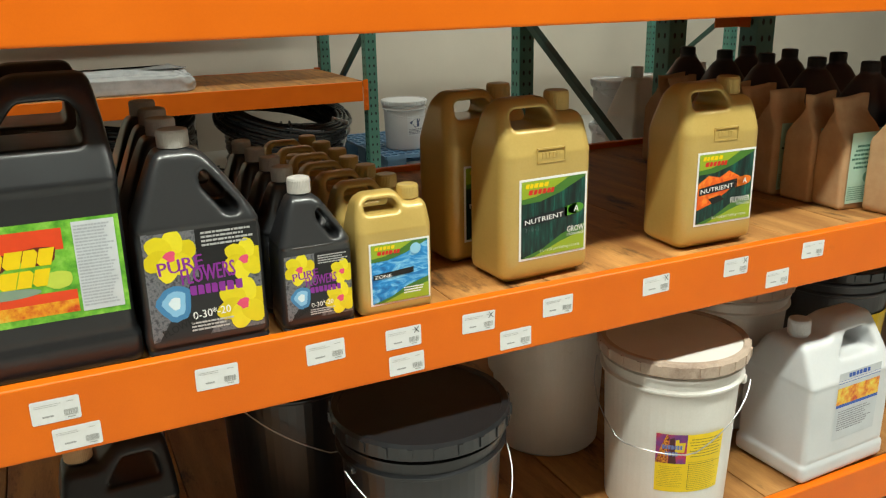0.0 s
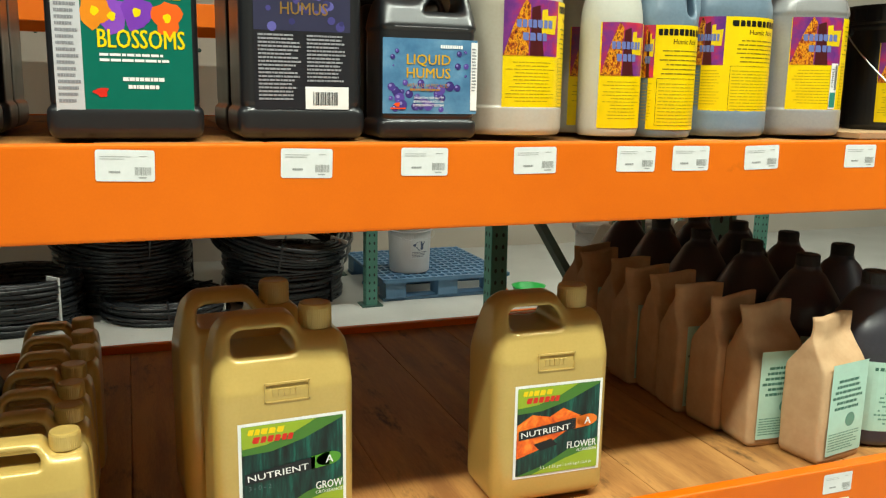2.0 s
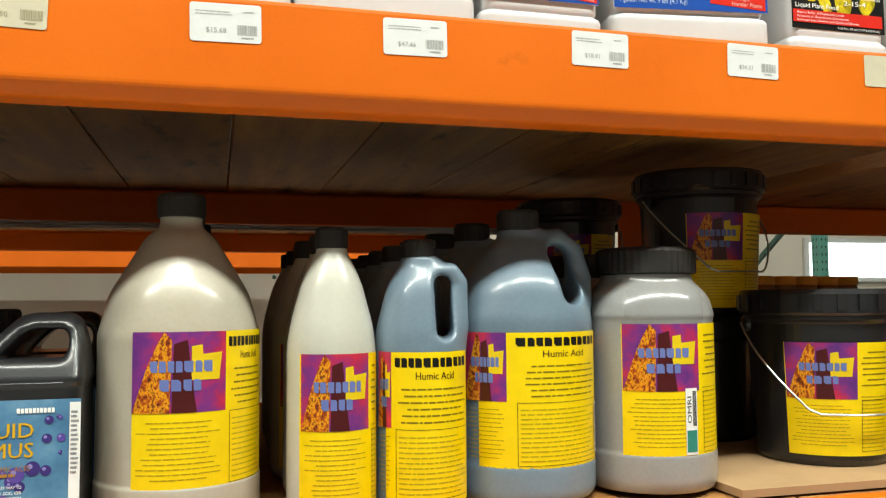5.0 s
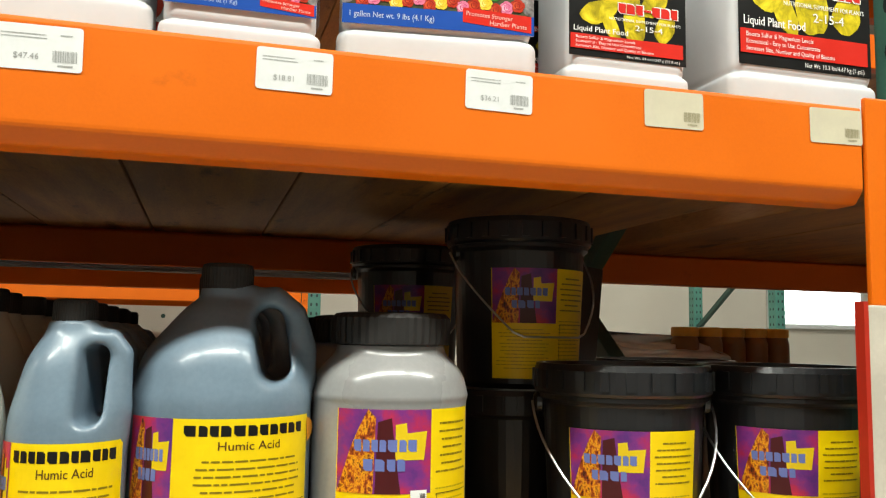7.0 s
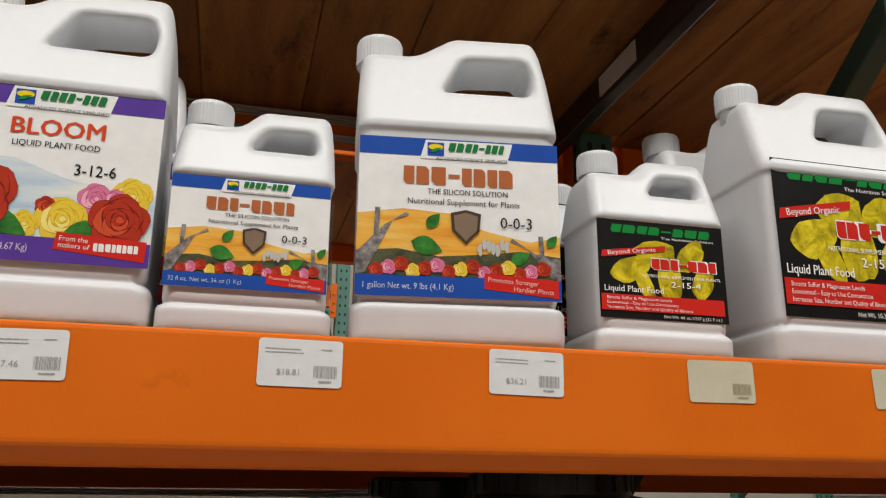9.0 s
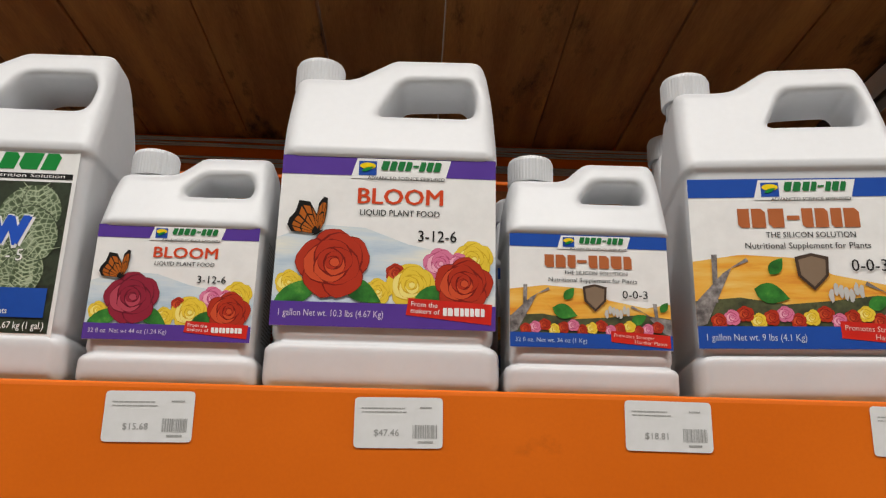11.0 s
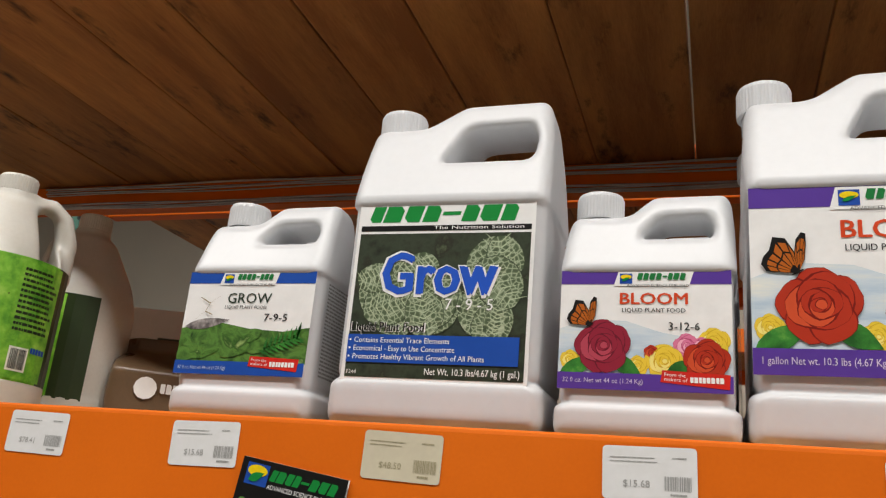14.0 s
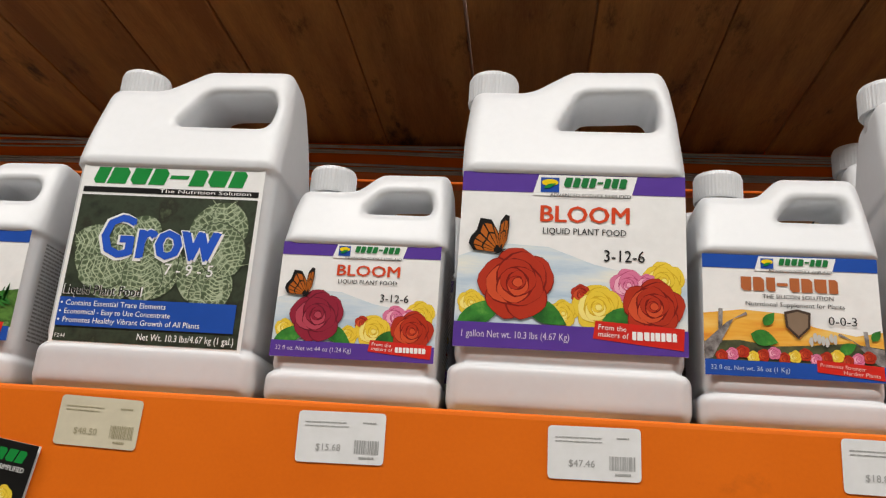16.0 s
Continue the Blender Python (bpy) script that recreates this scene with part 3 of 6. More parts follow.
# the rack that is walked along
for ux in (RIGHT, LEFT - 0.075):
    upright(ux, FACE + 0.02, BACK - 0.0, 3.1, M_GREEN)
for nm, z in LEVELS.items():
    beam(LEFT + 0.034, RIGHT - 0.105, FACE, z, plate=0.10, height=0.0905 if nm in "cd" else 0.102, roll=0.0125 if nm in "cd" else 0.0)
    beam(LEFT + 0.034, RIGHT - 0.105, BACK, z, facing=1, plate=0.10)
    deck(LEFT + 0.02, RIGHT - 0.02, FACE + 0.024, BACK - 0.024, z - (0.014 if nm == "a" else 0.001), {"low": 1, "a": 2, "b": 3, "c": 4, "d": 5}[nm], edge=1.213)
# the next bay to the right of it, and one behind
for nm in ("a", "b", "c", "d"):
    beam(RIGHT + 0.11, RIGHT + 2.55, FACE, LEVELS[nm])
    beam(RIGHT + 0.11, RIGHT + 2.55, BACK, LEVELS[nm], facing=1)
    deck(RIGHT + 0.09, RIGHT + 2.57, FACE + 0.024, BACK - 0.024, LEVELS[nm] - 0.001, 50 + len(PLANKS))
# added plank strip over the posts, blocks light falling through the gap
deck(RIGHT - 0.018, RIGHT + 0.088, FACE + 0.10, BACK - 0.08, LEVELS["d"] - 0.001, 71)
upright(RIGHT + 2.585, FACE + 0.02, BACK, 3.1, M_GREEN)
upright(-0.5, 2.36, 3.42, 3.1, M_GREEN, 0.5, True)
for z in (1.757, 2.502):
    beam(-0.39, 2.046, 2.40, z)
    beam(-0.39, 2.046, 3.40, z, facing=1)
    deck(-0.41, 2.06, 2.43, 3.37, z, 31 + int(z))
upright(2.08, 2.36, 3.42, 3.1, M_GREEN, 0.5, True)
upright(4.62, 2.36, 3.42, 3.1, M_GREEN)
for z in (0.42, 1.36, 2.4):
    beam(2.19, 4.58, 2.40, z)
    beam(2.19, 4.58, 3.40, z, facing=1)
    deck(2.18, 4.6, 2.43, 3.37, z, 11 + int(z * 10))
# the far rack against the wall
for ux in (2.04, -0.6, 5.1):
    upright(ux, 5.18, 6.2, 3.3, M_GREEN)
for x0, x1 in ((-0.49, 2.006),):
    for z in (0.67, 1.80, 2.75):
        beam(x0, x1, 5.16, z, height=0.125)
        beam(x0, x1, 6.2, z, facing=1, height=0.125)
        deck(x0 - 0.02, x1 + 0.02, 5.19, 6.17, z, 21 + int(z * 10) + int(x0))

# dark bar under the upper deck, with a white sticker
bar = thing("deck_support_bar", "black steel bar under the planks with a white sticker", "support bar", at=pose(2.125, 1.66, 2.359))
box("bar", (-0.028, 0.0, -0.5, 0.5, -0.055, 0.0), M_BLACK, bar, 0.004)
box("sticker", (-0.030, -0.0285, 0.0, 0.14, -0.048, -0.010), M_PAPERTAG, bar, label="white paper sticker")

# bright opening in the far wall
win = thing("window_1", "bright far opening with daylight behind a pane", "window", kind="structure", at=pose(6.85, WALL_Y - 0.01, 1.83))
box("window_frame", (-0.52, 0.52, -0.03, 0.0, -0.2, 0.2), M_CEIL, win, 0.005)
box("pane", (-0.47, 0.47, -0.036, -0.031, -0.155, 0.155), M_DAYLIGHT, win)

# ---- jugs and bottles ----
def cap(parent, x, y, z, r, h, m, label="", ribs=44):
    """A ribbed screw cap on a neck."""
    n = ribs * 2
    prof = [(r * 0.98, 0), (r, h * 0.06), (r, h * 0.82), (r * 0.93, h * 0.96), (r * 0.8, h), (r * 0.3, h * 0.985)]
    v, f = lathe(prof, n)
    vs = []
    for k, p in enumerate(v):
        q = 0.982 if (k % 2 and n <= k < 3 * n) else 1.0
        vs.append((x + p[0] * q, y + p[1] * q, z + p[2]))
    return link("cap", vs, f, m, parent, label, smooth=False)


def jug_mesh(name, w, d, h, outline, hole, shoulder, top_depth, m, parent, step=0.003, r=0.013, band=0.125, inset=0.0016, soft=0.016):
    """A blow-moulded can: an outline with a grip hole, rounded in depth and drawn in above the shoulder."""
    out = fillet([(x * w, z * h) for x, z in outline], soft)
    hol = fillet([(x * w, z * h) for x, z in hole], 0.010)

    def field(X, Y, Z):
        x2, z2 = X[:, 0, :], Z[:, 0, :]
        s = poly_dist(x2, z2, out)
        zz = z2 / h
        groove = inset * ((zz > band) & (zz < shoulder - 0.02)) + 0.0022 * np.exp(-((zz - band) / 0.012) ** 2)
        s = s + groove
        hd = -poly_dist(x2, z2, hol)
        k = np.clip((zz - shoulder) / (1 - shoulder), 0, 1)
        D = d / 2 * (1 - k * (1 - top_depth)) - groove
        S, DD, HD = s[:, None, :], D[:, None, :], hd[:, None, :]
        rr = np.minimum(r, DD * 0.7)
        a, b = S + rr, np.abs(Y) - DD + rr
        body = np.minimum(np.maximum(a, b), 0) + np.sqrt(np.maximum(a, 0) ** 2 + np.maximum(b, 0) ** 2) - rr
        rh = 0.007
        a, b = body + rh, HD + rh
        return np.minimum(np.maximum(a, b), 0) + np.sqrt(np.maximum(a, 0) ** 2 + np.maximum(b, 0) ** 2) - rh
    v, f = skin(field, (-w / 2 - 0.01, -d / 2 - 0.01, -0.008), (w / 2 + 0.01, d / 2 + 0.01, h + 0.012), step)
    return link(name, v, f, m, parent, smooth=True)


# outlines as fractions of width and height; cap place (x, base z, radius)
CAN = dict(outline=[(-0.5, 0), (0.5, 0), (0.5, 0.12), (0.485, 0.14), (0.485, 0.65), (0.468, 0.80), (0.425, 0.985), (0.03, 0.985), (-0.12, 0.895), (-0.18, 0.885), (-0.42, 0.89), (-0.455, 0.78), (-0.485, 0.65), (-0.485, 0.14), (-0.5, 0.12)],
           hole=[(-0.09, 0.765), (-0.08, 0.785), (0.06, 0.900), (0.30, 0.903), (0.35, 0.86), (0.35, 0.765)], shoulder=0.655, top_depth=0.30)
SQUAT = dict(outline=[(-0.5, 0), (0.5, 0), (0.5, 0.13), (0.485, 0.15), (0.485, 0.68), (0.47, 0.84), (0.42, 0.985), (0.06, 0.985), (-0.08, 0.885), (-0.15, 0.87), (-0.435, 0.875), (-0.465, 0.80), (-0.485, 0.68), (-0.485, 0.15), (-0.5, 0.13)],
             hole=[(-0.04, 0.79), (-0.03, 0.81), (0.11, 0.912), (0.34, 0.912), (0.37, 0.87), (0.36, 0.79)], shoulder=0.70, top_depth=0.33)
SLOPE = dict(outline=[(-0.5, 0), (0.5, 0), (0.5, 0.12), (0.49, 0.14), (0.49, 0.56), (0.44, 0.63), (0.24, 0.80), (0.08, 0.91), (-0.24, 0.91), (-0.30, 0.84), (-0.46, 0.60), (-0.49, 0.54), (-0.49, 0.14), (-0.5, 0.12)],
             hole=[(0.05, 0.80), (0.10, 0.82), (0.33, 0.655), (0.31, 0.62), (0.22, 0.62), (0.05, 0.75)], shoulder=0.60, top_depth=0.40)
DRUM = dict(outline=[(-0.5, 0), (0.5, 0), (0.5, 0.74), (0.48, 0.86), (0.43, 0.90), (0.19, 0.90), (0.15, 0.93), (0.09, 0.985), (-0.34, 0.985), (-0.44, 0.93), (-0.485, 0.80), (-0.5, 0.70)],
            hole=[(-0.36, 0.835), (-0.35, 0.915), (-0.30, 0.935), (0.03, 0.935), (0.09, 0.88), (0.08, 0.835)], shoulder=0.70, top_depth=0.50)


TALL = dict(outline=[(-0.5, 0), (0.5, 0), (0.5, 0.112), (0.49, 0.128), (0.49, 0.63), (0.478, 0.80), (0.455, 0.925), (0.425, 0.982), (0.005, 0.978), (-0.03, 0.968), (-0.185, 0.903), (-0.24, 0.895), (-0.475, 0.895), (-0.488, 0.80), (-0.495, 0.70), (-0.49, 0.63), (-0.49, 0.128), (-0.5, 0.112)],
            hole=[(-0.07, 0.755), (-0.055, 0.775), (0.035, 0.880), (0.365, 0.887), (0.40, 0.84), (0.385, 0.755)], shoulder=0.632, top_depth=0.34)
BROAD = dict(outline=[(-0.5, 0), (0.5, 0), (0.5, 0.125), (0.49, 0.142), (0.49, 0.64), (0.485, 0.82), (0.472, 0.94), (0.44, 0.985), (0.04, 0.982), (0.0, 0.965), (-0.10, 0.898), (-0.16, 0.888), (-0.445, 0.888), (-0.475, 0.80), (-0.49, 0.64), (-0.49, 0.142), (-0.5, 0.125)],
             hole=[(-0.03, 0.775), (-0.015, 0.795), (0.065, 0.868), (0.34, 0.872), (0.375, 0.83), (0.365, 0.775)], shoulder=0.645, top_depth=0.40)


def can(name, label, group, w, d, h, m, cap_m, shape=CAN, cap_x=-0.312, cap_z=0.90, cap_r=0.019, cap_h=None, step=0.003, category="jug", mirror=False, band=0.125, inset=0.0016, soft=0.016, r=0.013):
    t = thing(name, label, category, group)
    shp = dict(shape)
    if mirror:
        shp["outline"] = [(-x, z) for x, z in reversed(shape["outline"])]
        shp["hole"] = [(-x, z) for x, z in reversed(shape["hole"])]
        cap_x = -cap_x
    jug_mesh("body", w, d, h, m=m, parent=t, step=step, band=band, inset=inset, soft=soft, r=r, **shp)
    ch = cap_h or h * 0.095
    v, f = lathe([(cap_r * 0.82, -0.012), (cap_r * 0.82, ch * 0.4)], 24)
    link("neck", [(p[0] + cap_x * w, p[1], p[2] + cap_z * h) for p in v], f, m, t, smooth=True)
    cap(t, cap_x * w, 0, cap_z * h + 0.002, cap_r, ch, cap_m)
    return t


def field_jug(t, name, prof, loops, m, hi, step=0.003, r_handle=0.011, slot=None):
    """A turned body blended with a looped handle."""
    prof2 = [(0.0 - 0.05, prof[0][1])] + prof + [(0.0 - 0.05, prof[-1][1])]
    pts = [np.array(p) for p in loops]

    def field(X, Y, Z):
        R = np.sqrt(X * X + Y * Y)
        b = poly_dist(R, Z, prof2)
        hdl = np.full(X.shape, 1e9)
        for a, c in zip(pts[:-1], pts[1:]):
            e = c - a
            wx, wy, wz = X - a[0], Y - a[1], Z - a[2]
            k = np.clip((wx * e[0] + wy * e[1] + wz * e[2]) / (e @ e), 0, 1)
            dd = np.sqrt((wx - k * e[0]) ** 2 + ((wy - k * e[1]) * 0.8) ** 2 + (wz - k * e[2]) ** 2) - r_handle
            hdl = np.minimum(hdl, dd)
        out = smooth_min(b - 0.003, hdl, 0.012)
        if slot:
            turn, p, q, rs = slot
            c, sn = math.cos(turn), math.sin(turn)
            U, W = X * c + Y * sn, -X * sn + Y * c
            e = (q[0] - p[0], q[1] - p[1])
            k = np.clip(((U - p[0]) * e[0] + (Z - p[1]) * e[1]) / (e[0] ** 2 + e[1] ** 2), 0, 1)
            hole = np.sqrt((U - p[0] - k * e[0]) ** 2 + (Z - p[1] - k * e[1]) ** 2) - rs
            out = -smooth_min(-out, hole, 0.006)
        return out
    rad = max(p[0] for p in prof) + 0.02
    v, f = skin(field, (-rad, -rad, -0.01), (rad, rad, hi), step)
    return link(name, v, f, m, t, smooth=True)


def round_jug(name, label, group, r, h, m, cap_m, handle=True, turn=0.0, step=0.0032, cone=0.50, category="jug"):
    t = thing(name, label, category, group)
    prof = fillet([(r * 0.93, 0.003), (r, 0.010), (r, h * 0.13), (r * 0.975, h * 0.14), (r * 0.975, h * cone), (r * 0.98, h * (cone + 0.04)), (r * 0.86, h * (cone + 0.16)), (r * 0.42, h * 0.86), (r * 0.26, h * 0.89), (r * 0.25, h * 0.93)], 0.012)
    if handle:
        c, s = math.cos(turn), math.sin(turn)
        loop = [(r * 0.22, 0.885), (r * 0.56, 0.895), (r * 0.78, 0.85), (r * 0.91, 0.75), (r * 0.91, cone + 0.10), (r * 0.66, cone + 0.05)]
        field_jug(t, "body", prof, [(q * c, q * s, z * h) for q, z in loop], m, h * 0.97, step, slot=(turn, (r * 0.50, h * 0.825), (r * 0.60, h * (cone + 0.13)), r * 0.17))
    else:
        v, f = lathe(prof, 56)
        link("body", v, f, m, t, smooth=True)
    cap(t, 0, 0, h * 0.92, r * 0.30, h * 0.075, cap_m)
    return t


def place_all(first, spots):
    """Set a finished thing at the first spot (x, y, z, turn) and copies at the rest."""
    x, y, z, a = spots[0]
    first.matrix_world = pose(x, y, z, 0, 0, a)
    for x, y, z, a in spots[1:]:
        copy_thing(first, pose(x, y, z, 0, 0, a))


def rows(x, y0, n, dy, z, jit=0.004, seed=0, turn=0.0):
    rnd = random.Random(seed)
    return [(x + (rnd.uniform(-jit, jit) if k else 0), y0 + dy * k, z, turn + (rnd.uniform(-3, 3) if k else 0)) for k in range(n)]


K_WHITE, K_BLACK = ink("f4f4f2"), ink("101010")
K_BLUE, K_PURPLE, K_RED, K_GREEN = ink("1c4fae"), ink("5a3a9c"), ink("d4281c"), ink("0f8a3a")
K_YELLOW, K_GOLD = ink("f6d50c"), ink("d8a818")
K_ROSE = (ink("7e160c"), ink("b8341c"), ink("d4532e"))
K_WINE = (ink("6a1226"), ink("94243a"), ink("b8485a"))
K_LEMON = (ink("d8b020"), ink("f0d040"), ink("faea88"))
K_PINK = (ink("c04a78"), ink("e07ca0"), ink("f4b4c8"))
K_MARK = ink("1a7a3c")


def maker_band(a, x0, x1, y, h, band, cx):
    """Coloured top band with a white tab that holds a small emblem and mark."""
    a.rect(x0, y, x1, y + h, band, 1)
    w = (x1 - x0) * 0.46
    a.poly([(cx - w / 2, y - h * 0.15), (cx + w * 0.46, y - h * 0.15), (cx + w * 0.52, y + h * 0.92), (cx - w * 0.44, y + h * 0.92)], K_WHITE, 2)
    e = h * 0.8
    a.rect(cx - w * 0.42, y + h * 0.02, cx - w * 0.42 + e * 1.1, y + h * 0.78, K_BLUE, 3)
    a.blob(cx - w * 0.42 + e * 0.55, y + h * 0.52, e * 0.5, e * 0.22, K_YELLOW, 4)
    a.leaf(cx - w * 0.42 + e * 0.55, y + h * 0.35, e * 0.8, e * 0.12, 0.4, K_GREEN, 5)
    a.wordmark(cx - w * 0.20, y + h * 0.30, w * 0.62, h * 0.5, K_MARK, 4, dash=4)


def rose_label(w, h, net):
    """White label with roses, purple bands and a butterfly. Origin at its lower left corner."""
    a = Art()
    a.rect(0, 0, w, h, K_WHITE, 0)
    maker_band(a, 0, w, h * 0.885, h * 0.115, K_PURPLE, w * 0.55)
    a.text("ADVANCED SCIENCE SIMPLIFIED", w * 0.40, h * 0.862, h * 0.020, K_BLACK, 4, width=w * 0.36)
    a.text("BLOOM", w * 0.35, h * 0.715, h * 0.095, ink("d8481e"), 2, width=w * 0.40, bold=0.06)
    a.text("LIQUID PLANT FOOD", w * 0.37, h * 0.645, h * 0.036, K_BLACK, 2, width=w * 0.37, bold=0.015)
    a.text("3-12-6", w * 0.64, h * 0.50, h * 0.065, K_BLACK, 2, width=w * 0.18, bold=0.01)
    hill = [(0, h * 0.13), (w, h * 0.13), (w, h * 0.42), (w * 0.8, h * 0.43), (w * 0.6, h * 0.48), (w * 0.4, h * 0.57), (w * 0.22, h * 0.58), (w * 0.08, h * 0.54), (0, h * 0.5)]
    a.poly(hill, P_SKY, 1)
    for k, (x, y, q, kind) in enumerate([(0.90, 0.40, 0.105, K_LEMON), (0.75, 0.37, 0.09, K_PINK), (0.55, 0.31, 0.055, K_ROSE), (0.07, 0.24, 0.07, K_LEMON), (0.83, 0.38, 0.06, K_PINK), (0.62, 0.24, 0.125, K_LEMON), (0.47, 0.20, 0.075, K_LEMON)]):
        a.rose(w * x, h * y, w * q * 0.9, *kind, 2 + k * 0.05, k)
    a.leaf(w * 0.12, h * 0.19, w * 0.26, w * 0.05, 0.5, P_GREEN, 4)
    a.leaf(w * 0.40, h * 0.20, w * 0.2, w * 0.05, -0.5, P_GREEN, 4)
    a.leaf(w * 0.74, h * 0.19, w * 0.22, w * 0.05, 0.2, P_GREEN, 3.5)
    a.rose(w * 0.265, h * 0.355, w * 0.172, *(K_ROSE if net.startswith("1") else K_WINE), 4.5, 20)
    a.rose(w * 0.855, h * 0.255, w * 0.135, *K_ROSE, 4.5, 31)
    a.rect(0, 0, w, h * 0.135, K_PURPLE, 7)
    a.text(net, w * 0.03, h * 0.055, h * 0.038, ink("d8cfe8"), 8, width=w * 0.47)
    a.poly([(w * 0.60, h * 0.075), (w * 0.98, h * 0.03), (w * 0.985, h * 0.145), (w * 0.61, h * 0.17)], K_RED, 8)
    a.text("From the", w * 0.62, h * 0.125, h * 0.028, K_WHITE, 9, width=w * 0.12, turn=-0.05)
    a.text("makers of", w * 0.62, h * 0.088, h * 0.028, K_WHITE, 9, width=w * 0.13, turn=-0.05)
    a.wordmark(w * 0.765, h * 0.075, w * 0.19, h * 0.045, K_WHITE, 9, 8, 0.0)
    # butterfly: two folded wings, black with orange cells between the veins
    bx, by, ko = w * 0.188, h * 0.525, ink("b8621a")
    for rays in (((176, 0.124), (164, 0.150), (152, 0.154), (137, 0.152), (121, 0.188), (107, 0.162), (98, 0.098)), ((99, 0.086), (92, 0.150), (85, 0.182), (79, 0.178), (75, 0.130), (66, 0.066))):
        tips = [(math.cos(math.radians(g)), math.sin(math.radians(g)), r * w) for g, r in rays]
        a.poly([(bx, by)] + [(bx + c * r, by + q * r) for c, q, r in tips], K_BLACK, 5)
        for (c0, q0, r0), (c1, q1, r1) in zip(tips, tips[1:]):
            for lo, hi in ((0.22, 0.55), (0.60, 0.85)):
                pts = []
                for f, g in ((0.12, lo), (0.88, lo), (0.88, hi), (0.12, hi)):
                    pts.append((bx + g * (c0 * r0 * (1 - f) + c1 * r1 * f), by + g * (q0 * r0 * (1 - f) + q1 * r1 * f)))
                a.poly(pts, ko, 6)
    a.leaf(bx, by + w * 0.006, w * 0.06, w * 0.006, 0.5, K_BLACK, 6.5)
    return a


def shield_label(w, h, net):
    """White label with a sunset garden, grey branches, a shield and blue bands."""
    a = Art()
    a.rect(0, 0, w, h, K_WHITE, 0)
    maker_band(a, 0, w, h * 0.885, h * 0.115, K_BLUE, w * 0.53)
    a.text("ADVANCED SCIENCE SIMPLIFIED", w * 0.38, h * 0.862, h * 0.020, K_BLACK, 4, width=w * 0.36)
    a.wordmark(w * 0.22, h * 0.70, w * 0.56, h * 0.115, ink("b8683a"), 2, 8, 0.0, 0.16, 3)
    a.text("THE SILICON SOLUTION", w * 0.34, h * 0.640, h * 0.034, K_BLACK, 2, width=w * 0.40, bold=0.012)
    a.text("Nutritional Supplement for Plants", w * 0.24, h * 0.575, h * 0.036, K_BLACK, 2, width=w * 0.56, bold=0.008)
    a.text("0-0-3", w * 0.70, h * 0.44, h * 0.07, K_BLACK, 4, width=w * 0.16, bold=0.01)
    a.poly([(0, h * 0.12), (w, h * 0.12), (w, h * 0.40), (w * 0.85, h * 0.36), (w * 0.62, h * 0.42), (w * 0.45, h * 0.52), (w * 0.22, h * 0.54), (0, h * 0.50)], P_SUNSET, 1)
    a.poly([(0, h * 0.12), (w, h * 0.12), (w, h * 0.27), (w * 0.8, h * 0.30), (w * 0.6, h * 0.27), (w * 0.4, h * 0.25), (w * 0.2, h * 0.29), (0, h * 0.27)], P_HILLS, 2)
    for s, x in ((1, 0.0), (-1, 1.0)):
        top = 0.50 if s > 0 else 0.36
        a.poly([(w * x, h * 0.12), (w * (x + 0.045 * s), h * 0.14), (w * (x + 0.17 * s), h * (top - 0.04)), (w * (x + 0.25 * s), h * top), (w * (x + 0.24 * s), h * (top + 0.02)), (w * (x + 0.13 * s), h * (top - 0.07)), (w * x, h * 0.26)][::s], P_BARK, 3)
        a.poly([(w * (x + 0.08 * s), h * 0.26), (w * (x + 0.10 * s), h * 0.26), (w * (x + 0.11 * s), h * (top + 0.04)), (w * (x + 0.085 * s), h * (top + 0.04))][::s], P_BARK, 3.5)
    for x, y, ln, tr in ((0.37, 0.47, 0.10, 0.9), (0.34, 0.31, 0.16, -0.3), (0.80, 0.26, 0.11, 0.5), (0.96, 0.37, 0.08, 0.9)):
        a.leaf(w * x, h * y, w * ln, w * ln * 0.3, tr, P_GREEN, 4)
    for k in range(7):
        a.blob(w * (0.60 + 0.022 * k), h * (0.30 + 0.012 * ((k * 3) % 4)), w * 0.012, h * 0.04, ink("c8c8c4"), 4, 0.1, 8, 0, k)
    sx, sy, q = w * 0.53, h * 0.44, w * 0.075
    a.poly([(sx - q, sy + q * 0.9), (sx, sy + q * 1.15), (sx + q, sy + q * 0.9), (sx + q * 0.9, sy - q * 0.3), (sx, sy - q * 1.2), (sx - q * 0.9, sy - q * 0.3)], ink("4a3a30"), 5)
    a.poly([(sx - q * 0.8, sy + q * 0.72), (sx, sy + q * 0.95), (sx + q * 0.8, sy + q * 0.72), (sx + q * 0.72, sy - q * 0.25), (sx, sy - q * 0.98), (sx - q * 0.72, sy - q * 0.25)], ink("8a7560"), 6)
    for k in range(15):
        kind = (K_ROSE, K_PINK, K_ROSE, K_LEMON)[k % 4]
        a.rose(w * (0.10 + 0.058 * k), h * (0.155 + 0.02 * ((k * 7) % 3)), w * 0.040, *kind, 4 + 0.02 * k, k)
    a.rect(0, 0, w, h * 0.125, K_BLUE, 7)
    a.text(net, w * 0.03, h * 0.045, h * 0.038, ink("c8d4ec"), 8, width=w * 0.44)
    a.poly([(w * 0.62, h * 0.06), (w * 0.985, h * 0.015), (w * 0.985, h * 0.125), (w * 0.62, h * 0.155)], K_RED, 8)
    a.text("Promotes Stronger", w * 0.635, h * 0.105, h * 0.03, ink("f2c8c0"), 9, width=w * 0.25, turn=-0.06)
